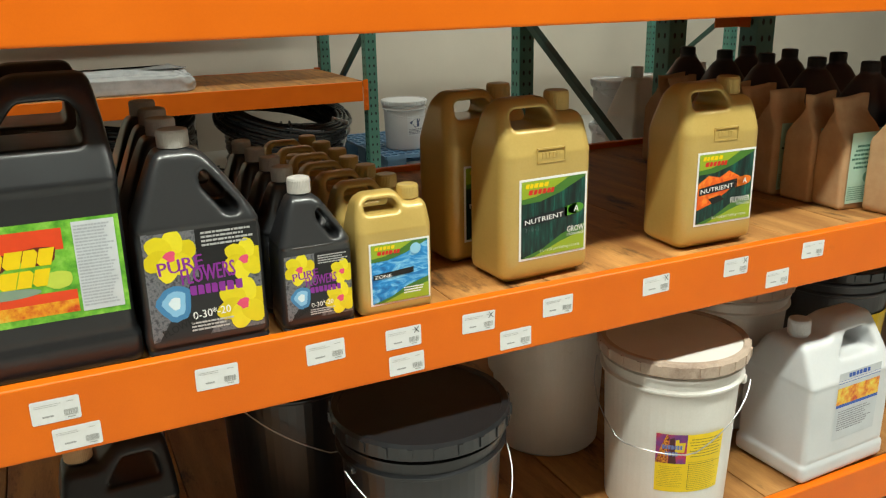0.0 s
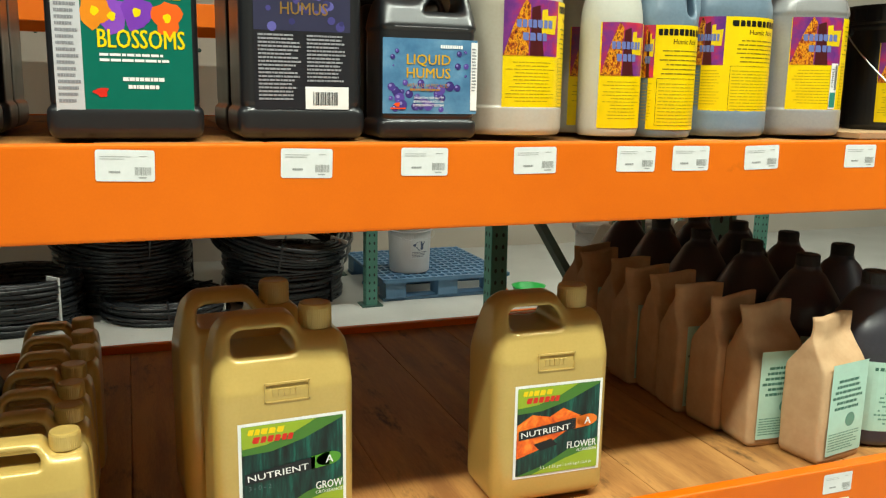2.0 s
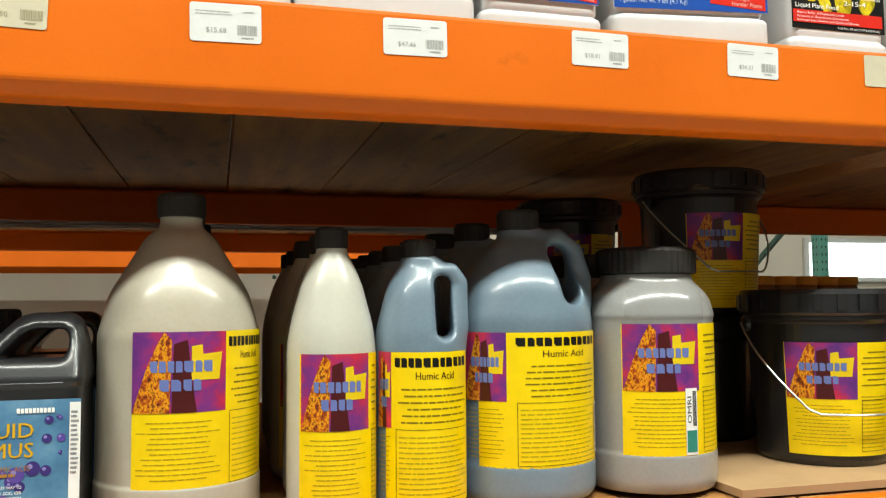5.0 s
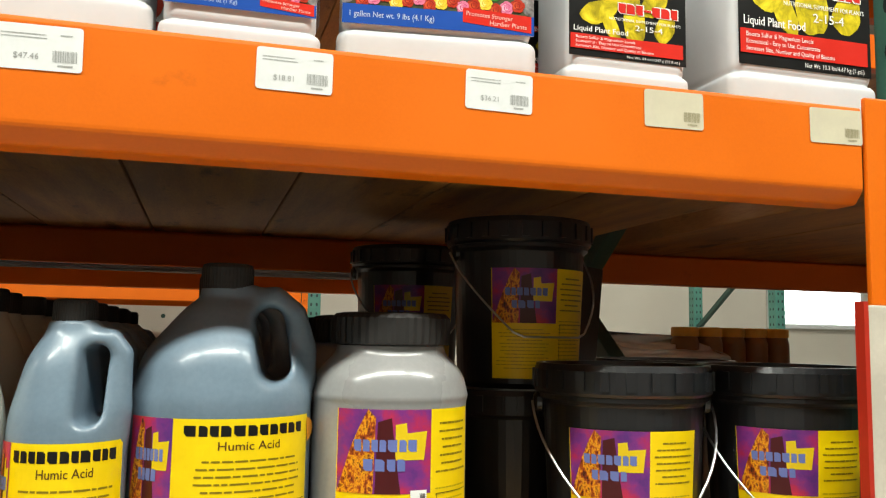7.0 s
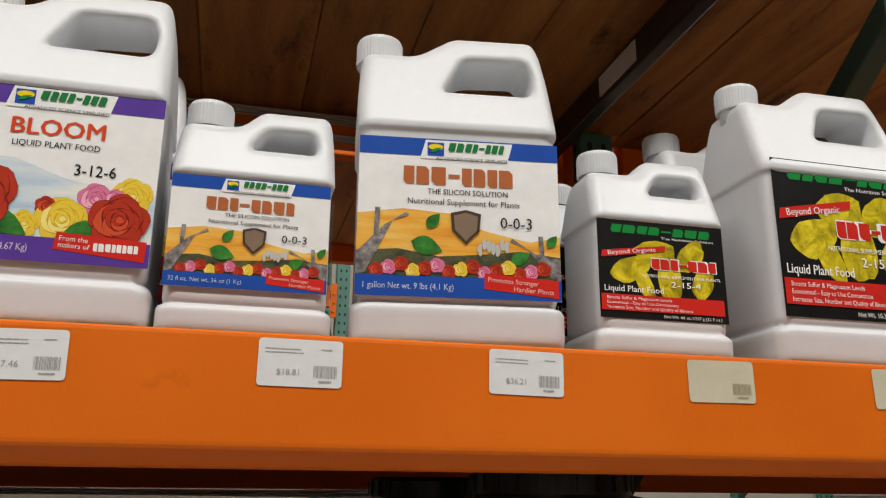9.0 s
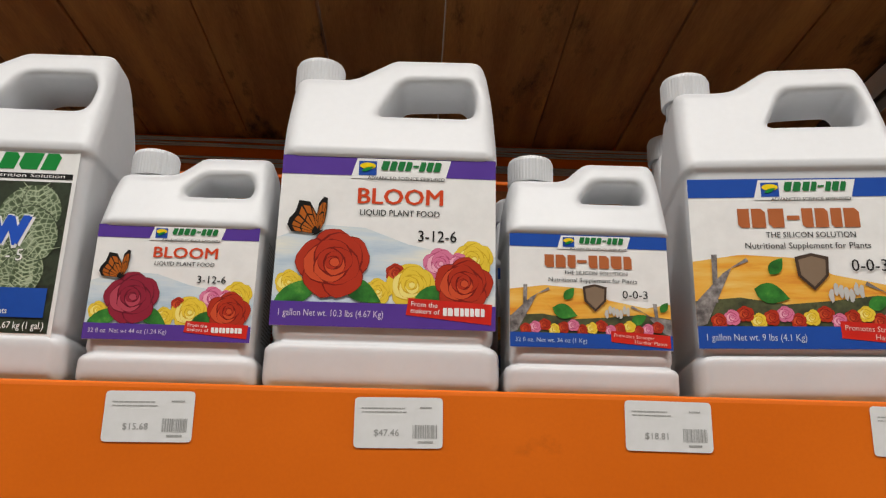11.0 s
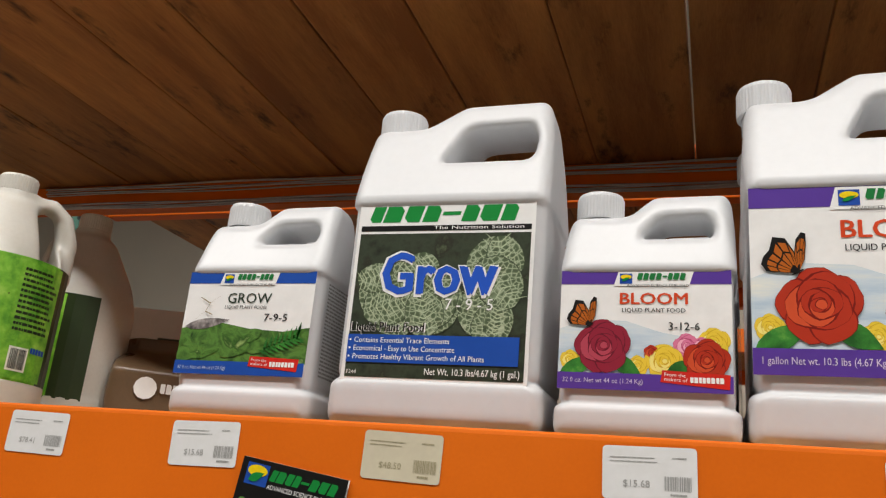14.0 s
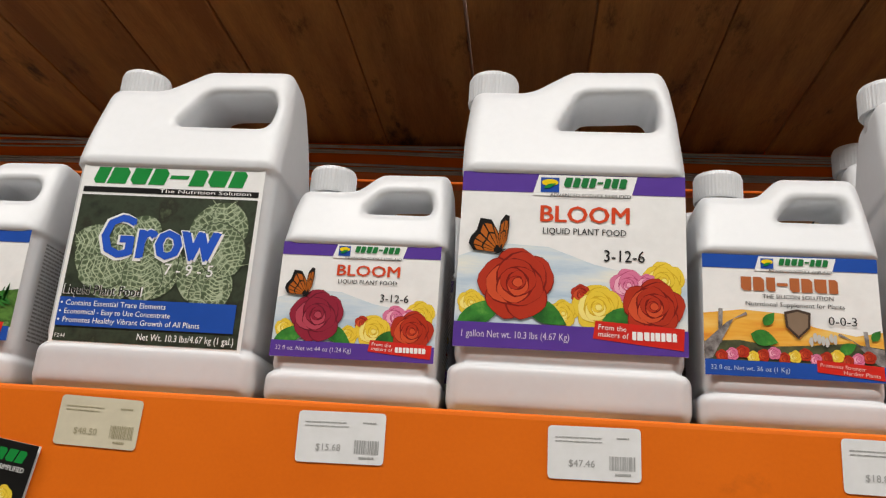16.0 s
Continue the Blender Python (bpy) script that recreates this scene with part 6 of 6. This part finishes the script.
def gold_can(w, d, h, kind, label, lw, lh, lz, cr, step):
    t = can("jug", label, "gold plastic jugs", w, d, h, M_GOLD, M_GOLD, DRUM, 0.29, 0.895, cr, h * 0.105, step=step, band=0.02, inset=0.0, r=0.024 if w > 0.13 else 0.014, soft=0.022 if w > 0.13 else 0.014)
    gold_label(lw, lh, kind).build("label", t, (lambda u, v, q: (u - lw / 2 + w * 0.035, -d / 2 - q, v + lz)), "white-edged printed label")
    if w > 0.13:
        bm = bmesh.new()
        for q in ((-0.028, 0.028, 0.0, 0.0015), (-0.028, 0.028, 0.0235, 0.025), (-0.028, -0.0265, 0, 0.025), (0.0265, 0.028, 0, 0.025)):
            slab(bm, q[0], q[1], -d / 2 - 0.0012, -d / 2 + 0.001, h * 0.655 + q[2], h * 0.655 + q[3])
        for k in range(5):
            slab(bm, -0.018 + 0.0072 * k, -0.0125 + 0.0072 * k, -d / 2 - 0.0008, -d / 2 + 0.001, h * 0.655 + 0.008, h * 0.655 + 0.017)
        part("raised_panel", bm, M_GOLD, t, "embossed panel in the plastic")
    return t


t = gold_can(0.178, 0.122, 0.305, "grow", "gold plastic jug with a dark green label, stood on planks", 0.136, 0.137, 0.040, 0.0215, 0.0032)
place_all(t, [(0.852, 1.188 + 0.0675, ZA, 3), (0.822, 1.188 + 0.21, ZA, 5)])
t = gold_can(0.178, 0.122, 0.305, "flower", "gold plastic jug with an orange petal label, stood on planks", 0.136, 0.137, 0.045, 0.0215, 0.0032)
place_all(t, [(1.230, 1.190 + 0.0675, ZA, -1)])
t = gold_can(0.120, 0.072, 0.191, "zone", "small gold plastic jug with a blue water label", 0.097, 0.097, 0.021, 0.017, 0.0026)
place_all(t, rows(0.568, 1.165 + 0.036, 7, 0.083, ZA, seed=9))

# kraft bags in a row
K_MINT = ink("b8dccb")
for k in range(9):
    if k < 3:
        t = thing("paper_bag", "brown kraft paper bag with a mint green label, folded shut", "paper bag", "kraft bags in a row")
        bag_shape(t, 0.112, 0.072, 0.236, M_KRAFT, seed=k * 3 + 1, lean=(0.0, 0.12, -0.05)[k])
        a = Art()
        a.rect(-0.040, 0.012, 0.048, 0.165, K_MINT, 0)
        a.lines(-0.036, 0.085, 0.040, 0.140, 6, ink("4a7a68"), 1, 3, 0.5, True)
        a.blob(0.014, 0.068, 0.012, 0.012, ink("6a9a86"), 1, 0, 16)
        a.lines(-0.036, 0.018, 0.040, 0.05, 7, ink("6a9a86"), 1, 5, 0.4)
        a.build("label", t, flat_on(-0.0405), "mint green paper label")
        bags = (bags + [t]) if k else [t]
        t.matrix_world = pose((1.740, 1.690, 1.678)[k], 1.218 + 0.083 * k, ZA, 0, 0, (9, -4, 5)[k])
    else:
        copy_thing(bags[k % 3], pose(1.674 + 0.010 * math.sin(k * 3.3), 1.218 + 0.083 * k, ZA, 0, 0, 7 * math.sin(k * 5.7)))

# dark gallons behind and beside the bags
t = round_jug("jug", "dark brown gallon jug with a looped handle and mint label", "dark gallon jugs", 0.073, 0.292, M_DARKJUG, M_BLACKCAP, True, 0.5, cone=0.52)
a = Art()
a.rect(-0.06, 0.03, 0.075, 0.15, K_MINT, 0, 16)
a.lines(-0.05, 0.12, 0.06, 0.143, 2, ink("3a6a58"), 1, 1, 0.5, True)
a.lines(-0.05, 0.04, 0.06, 0.10, 8, ink("6a9a86"), 1, 2, 0.4, True)
a.build("label", t, round_on(0.0757), "mint green wrap label")
spots = rows(1.875, 1.262, 6, 0.155, ZA, 0.006, 12) + rows(2.032, 1.33, 5, 0.155, ZA, 0.006, 13)
place_all(t, spots)

# ---- the bottom shelf ----
ZL = LEVELS["low"] + 0.001
t = pail("bucket", "large black plastic bucket with a lid and wire bail", "large buckets", 0.148, 0.368, M_BLACK, M_BLACK, ribs=3, bail_drop=0.3)
place_all(t, [(0.635, 1.25, ZL, 15), (0.50, 1.60, ZL, 40)])
t = pail("bucket", "large scuffed white bucket with a dusty lid and yellow label", "large buckets", 0.142, 0.368, M_BUCKETW, M_LIDDUST, ribs=3, bail_drop=0.3)
a = yellow_wrap(0.0, 0.13, 0.085, 0.215, 0.0, 0.055, 0.06, None, 31)
a.build("label", t, round_on(0.1235, 1.0, 0.055, 0.05), "yellow wrap label with a purple picture")
place_all(t, [(1.20, 1.265, ZL, -50)])
t = pail("bucket", "plain scuffed white bucket with a dusty lid", "large buckets", 0.142, 0.368, M_BUCKETW, M_LIDDUST, ribs=3, wire=False)
place_all(t, [(1.12, 1.60, ZL, 60), (1.28, 1.93, ZL, 20), (1.58, 1.50, ZL, 40)])
t = pail("bucket", "dark grey bucket with a yellow label", "large buckets", 0.142, 0.368, mat("dark_grey_bucket_plastic", (0.06, 0.065, 0.075), None, 0.4), M_BLACK, ribs=3, wire=False)
a = Art()
a.rect(-0.09, 0.05, 0.10, 0.25, K_YELLOW, 0, 16)
a.build("label", t, round_on(0.1235, 1.0, 0.055, 0.05), "plain yellow label")
place_all(t, [(1.90, 1.47, ZL, 0)])
t = can("jug", "big white plastic jug with a square grip and blue label", "big white jugs", 0.27, 0.19, 0.345, M_WHITE, M_WHITE, CAN, -0.28, 0.90, 0.024, step=0.0042)
a = Art()
a.rect(0, 0, 0.135, 0.16, ink("c8ccd0"), 0)
a.rect(0, 0.135, 0.135, 0.142, K_BLUE, 1)
a.rect(0, 0.085, 0.135, 0.125, P_CITRUS, 1)
a.rect(0, 0.078, 0.135, 0.085, K_BLUE, 1)
a.lines(0.01, 0.02, 0.12, 0.07, 9, ink("8a8a90"), 1, 2, 0.4)
a.wordmark(0.03, 0.146, 0.07, 0.01, K_BLUE, 1, 6, 0)
a.build("label", t, (lambda u, v, q: (u - 0.05, -0.095 + 0.0016 - q, v + 0.085)), "printed label with blue bands")
place_all(t, [(1.605, 1.245, ZL, 2)])
t = can("jug", "black plastic jug with a tan cap on the bottom shelf", "black jugs low down", 0.20, 0.15, 0.30, M_BLACK, M_KRAFT, CAN, -0.28, 0.90, 0.024, step=0.004)
place_all(t, [(0.15, 1.50, ZL, 0), (0.16, 1.75, ZL, 0)])

# ---- behind the rack ----
def coil(x, y, radius, wide, layers, per, r, tilt, label, seed, wraps=3):
    """Loops of tubing tied in a coil, its turns lying over one another."""
    t = thing("tubing_coil", label, "tubing coil", "coils of tubing", at=pose(x, y, 0, *tilt))
    rnd = random.Random(seed)
    pts, n = [], 40
    for k in range(layers):
        for j in range(per):
            q = j if k % 2 == 0 else per - 1 - j
            R = radius - wide * q / max(per - 1, 1) + rnd.uniform(-0.006, 0.006)
            z0, ox, oy, w1 = r + k * r * 1.9, rnd.uniform(-0.01, 0.01), rnd.uniform(-0.01, 0.01), rnd.uniform(0, 6)
            for i in range(n):
                a = 2 * math.pi * i / n
                pts.append((ox + R * math.cos(a), oy + R * math.sin(a), max(z0 + 0.005 * math.sin(2 * a + w1), r)))
    v, f = tube(pts, r, 8)
    link("tubing", v, f, M_TUBE, t, smooth=True)
    top = layers * r * 1.9 + r
    for k in range(wraps):
        a = -1.9 + 1.1 * k
        c, s = math.cos(a), math.sin(a)
        box("tie", (-0.006, 0.006, -wide / 2 - r * 1.5, wide / 2 + r * 1.5, -0.0, top + 0.004), M_PAPERTAG if k == 1 else M_TUBE, t, 0.002, "white paper band" if k == 1 else "", pose((radius - wide / 2) * c, (radius - wide / 2) * s, 0, 0, 0, math.degrees(a) - 90))
    return t


coil(0.02, 5.42, 0.36, 0.06, 12, 4, 0.0125, (0, 0, 0), "black tubing coil with a white paper band, on the floor", 1)
coil(0.84, 5.42, 0.36, 0.07, 5, 4, 0.012, (0, 0, 20), "flat black tubing coil lying on the floor", 2)
coil(1.60, 5.66, 0.38, 0.08, 13, 4, 0.0125, (0, 0, 60), "tall coil of black tubing on the floor", 3)
coil(0.62, 5.80, 0.40, 0.08, 14, 3, 0.013, (0, 0, 100), "coil of black tubing stacked at the back", 4)
coil(1.58, 5.66, 0.44, 0.08, 7, 4, 0.0125, (14, 6, 10), "tilted coil of black tubing on another coil", 5).location.z = 0.33
coil(0.60, 5.82, 0.42, 0.07, 7, 3, 0.0125, (12, -5, 40), "tilted coil of black tubing on another coil", 6).location.z = 0.37

# pallet and white bucket
t = thing("pallet", "blue plastic pallet lying on the floor", "pallet", at=pose(2.62, 5.75, 0))
for k in range(13):
    box("slat", (-0.44, 0.44, -0.5 + 0.08 * k - 0.012, -0.5 + 0.08 * k + 0.012, 0.125, 0.15), M_BLUE, t)
for k in range(17):
    box("cross_slat", (-0.44 + 0.055 * k - 0.008, -0.44 + 0.055 * k + 0.008, -0.5, 0.5, 0.128, 0.147), M_BLUE, t)
for x in (-0.36, 0, 0.36):
    for y in (-0.42, 0, 0.42):
        box("pallet_foot", (x - 0.07, x + 0.07, y - 0.08, y + 0.08, 0.02, 0.128), M_BLUE, t, 0.006)
for y in (-0.42, 0, 0.42):
    box("bottom_runner", (-0.44, 0.44, y - 0.06, y + 0.06, 0, 0.022), M_BLUE, t, 0.003)
t = pail("bucket", "white plastic bucket with a lid and wire bail on a pallet", "white buckets", 0.155, 0.34, M_WHITE, M_WHITE, bail_drop=0.12)
a = Art()
a.rect(-0.06, 0.10, 0.07, 0.24, ink("d8dce0"), 0, 8)
a.blob(0.0, 0.19, 0.035, 0.03, ink("4a5a7a"), 1, 0.2)
a.lines(-0.05, 0.11, 0.06, 0.15, 4, ink("6a7080"), 1, 2)
a.build("label", t, round_on(0.137, 1.0, 0.05, 0.05), "faint printed label")
place_all(t, [(2.43, 5.50, 0.151, 10)])
v, f = lathe([(0.06, 0), (0.075, 0.02), (0.11, 0.09), (0.115, 0.095), (0.105, 0.09), (0.07, 0.02), (0.02, 0.012)], 28)
ob = link("bowl", v, f, mat("bright_green_plastic", (0.03, 0.42, 0.06), None, 0.4), smooth=True)
ob.matrix_world = pose(3.12, 5.06, 0)
tagged(ob, "bright green plastic bowl on the concrete floor", "bowl")
v, f = lathe([(0.05, 0), (0.07, 0.05), (0.075, 0.06), (0.02, 0.06)], 20)
ob = link("bowl", v, f, M_ORANGE, smooth=True)
ob.matrix_world = pose(2.93, 5.15, 0)
tagged(ob, "small orange plastic tub on the concrete floor", "bowl")

# things on the rack behind
t = can("jug", "tall milky jug stood on the rack behind", "milky jugs behind", 0.24, 0.17, 0.48, M_NATURAL, M_NATURAL, SLOPE, -0.085, 0.905, 0.026, step=0.006)
place_all(t, [(2.38, 2.62, 0.421, 30), (2.62, 2.62, 0.421, 25), (2.44, 2.95, 0.421, 10), (2.78, 2.95, 0.421, 20)])
t = pail("bucket", "small white bucket stacked on the rack behind", "white buckets behind", 0.11, 0.20, M_WHITE, M_WHITE, bail_drop=0.2)
a = Art()
a.rect(-0.05, 0.05, 0.05, 0.13, ink("3a3f48"), 0, 6)
a.build("label", t, round_on(0.098, 1.0, 0.05, 0.05), "dark printed label")
place_all(t, [(2.52, 3.22, 0.421, 10), (2.52, 3.22, 0.622, 0), (2.76, 3.24, 0.421, 30), (2.76, 3.24, 0.622, 10)])
t = thing("bottle", "amber bottle with a yellow cap in a row", "bottle", "amber bottles in a row")
v, f = lathe(fillet([(0.040, 0.001), (0.044, 0.008), (0.044, 0.15), (0.04, 0.16), (0.038, 0.17)], 0.006), 28)
link("body", v, f, mat("amber_brown_plastic", (0.22, 0.11, 0.03), None, 0.35), t, smooth=True)
cap(t, 0, 0, 0.168, 0.043, 0.030, ink("d8a838"))
place_all(t, [(2.96 + 0.092 * k, 2.86 + 0.01 * k, 1.361, 0) for k in range(5)])
t = thing("plastic_film", "crumpled clear plastic film heaped on the rack", "plastic film", at=pose(2.86, 2.9, 1.361))
bag_shape(t, 0.42, 0.30, 0.17, M_FILM, "film", 5, crumple=0.03)
t = thing("plastic_film", "crumpled clear plastic film on the far rack", "plastic film", at=pose(0.55, 5.45, 0.671))
bag_shape(t, 0.85, 0.4, 0.14, M_FILM, "film", 6, crumple=0.04)
t = thing("hose_coil", "coil of yellow ribbed hose on the rack behind", "hose coil", at=pose(4.05, 3.0, 1.361))
for k in range(9):
    v, f = lathe([(0.03, 0.0), (0.045, 0.006), (0.045, 0.016), (0.03, 0.022)], 18)
    link("ring", [(p[2] + 0.024 * k - 0.1, p[0], p[1] + 0.19) for p in v], f, K_YELLOW, t)
box("crate", (-0.16, 0.16, -0.1, 0.1, 0, 0.145), M_BLACK, t, 0.01)
t = thing("crate", "dark plastic crate on the rack behind", "crate", at=pose(3.95, 2.62, 1.361))
box("crate_body", (-0.25, 0.25, -0.15, 0.15, 0, 0.17), M_BLACK, t, 0.012)
sign = box("cardboard_sign", (2.046, 2.19, 1.12, 1.128, 0.98, 1.553), mat("cream_card", (0.66, 0.60, 0.50), None, 0.6), bevel=0.002)
tagged(sign, "cream cardboard sheet with a red edge hung on the post", "sign")
edge = box("red_edge", (2.043, 2.048, 1.1185, 1.1295, 0.98, 1.556), ink("b83020"))
edge.parent = sign

# ---- price tags and the flyer on the beams ----
def price_tag(x, top, price=None, old=False, seed=0, cross=False, y=FACE):
    t = thing("price_tag", "yellowed faded paper price tag stuck on an orange beam" if old else "white paper price tag with a barcode stuck on an orange beam", "price tag", "price tags on the beams", at=pose(x, y, top, 0, random.Random(seed).uniform(-1.6, 1.6), 0))
    w, h = 0.0575, 0.0325
    a = Art()
    c = fillet([(-w / 2, -h / 2), (w / 2, -h / 2), (w / 2, h / 2), (-w / 2, h / 2)], 0.003)
    a.poly(c, M_OLDTAG if old else M_PAPERTAG, 0)
    a.build("card", t, flat_on(0.0))
    p = Art()
    k = ink("a89f80") if old else ink("a6a6a4")
    if not (old and price is None):
        p.lines(-w * 0.42, h * 0.18, w * 0.12, h * 0.33, 2, k, 1, seed, 0.22)
        p.lines(w * 0.24, h * 0.27, w * 0.40, h * 0.33, 1, k, 1, seed + 1, 0.4)
        if price:
            p.text(price, -w * 0.28, -h * 0.26, h * 0.13, k, 1)
        else:
            p.lines(-w * 0.28, -h * 0.28, -w * 0.02, -h * 0.14, 1, ink("a0a0a0"), 1, seed, 0.5)
    p.barcode(w * 0.16, -h * 0.30, w * 0.44, -h * 0.04, k, 1, seed)
    p.lines(w * 0.22, -h * 0.42, w * 0.40, -h * 0.34, 1, k, 1, seed, 0.5)
    if cross:
        for s in (-1, 1):
            p.poly([(w * 0.36 - s * 0.004, h * 0.5 - 0.012), (w * 0.36 - s * 0.004 + 0.0012, h * 0.5 - 0.012), (w * 0.36 + s * 0.004 + 0.0012, h * 0.5 - 0.002), (w * 0.36 + s * 0.004, h * 0.5 - 0.002)], K_BLACK, 2)
    p.build("lettering", t, flat_on(0.0), "grey print")


for k, (x, pr, old) in enumerate(((0.729, "$78.41", 0), (0.883, "$15.68", 0), (1.039, "$48.50", 1), (1.203, "$15.68", 0), (1.364, "$47.46", 0), (1.541, "$18.81", 0), (1.705, "$36.21", 0), (1.865, None, 1), (2.033, None, 1))):
    price_tag(x, 1.7145 + (0.002 if k > 4 else 0), pr, bool(old), k)
for k, x in enumerate((0.33, 0.507, 0.683, 0.871, 1.009, 1.152, 1.296, 1.380, 1.496, 1.672, 1.858)):
    price_tag(x, 1.264, None, False, 20 + k)
for k, (x, z) in enumerate(((0.085, 0.742), (0.105, 0.700), (0.286, 0.742), (0.440, 0.746), (0.561, 0.743), (0.565, 0.700), (0.688, 0.743), (0.755, 0.702), (0.834, 0.743), (1.035, 0.744), (1.217, 0.747), (1.324, 0.707), (1.411, 0.750), (1.699, 0.755), (1.697, 0.712))):
    price_tag(x, z, None, False, 40 + k, cross=k in (4, 6, 9, 10))
t = thing("flyer", "black printed flyer taped on the orange beam", "flyer", at=pose(0.962, FACE - 0.002, 1.702, 0, 8, 0))
a = Art()
a.rect(-0.042, -0.1, 0.042, 0, K_BLACK, 0)
a.rect(-0.037, -0.018, -0.019, -0.003, K_BLUE, 1)
a.blob(-0.028, -0.008, 0.008, 0.004, K_YELLOW, 2)
a.leaf(-0.028, -0.012, 0.013, 0.003, 0.5, K_GREEN, 3)
a.wordmark(-0.018, -0.013, 0.053, 0.008, K_GREEN, 1, 8, 0.3, 0.14, 4)
a.text("ADVANCED SCIENCE SIMPLIFIED", -0.018, -0.0185, 0.0032, K_WHITE, 1, width=0.055, bold=0.01)
for k in range(14):
    a.rose(-0.034 + 0.0052 * k, -0.034 - 0.006 * ((k * 3) % 4), 0.007, *((ink("3a6a2c"), ink("6a9a4c"), ink("a8c88a")) if k < 6 else K_LEMON), 2 + 0.03 * k, k)
a.build("picture", t, flat_on(-0.0014))
box("sheet", (-0.042, 0.042, 0.0003, 0.0009, -0.1, 0.0), K_WHITE, t)

fill_planks()
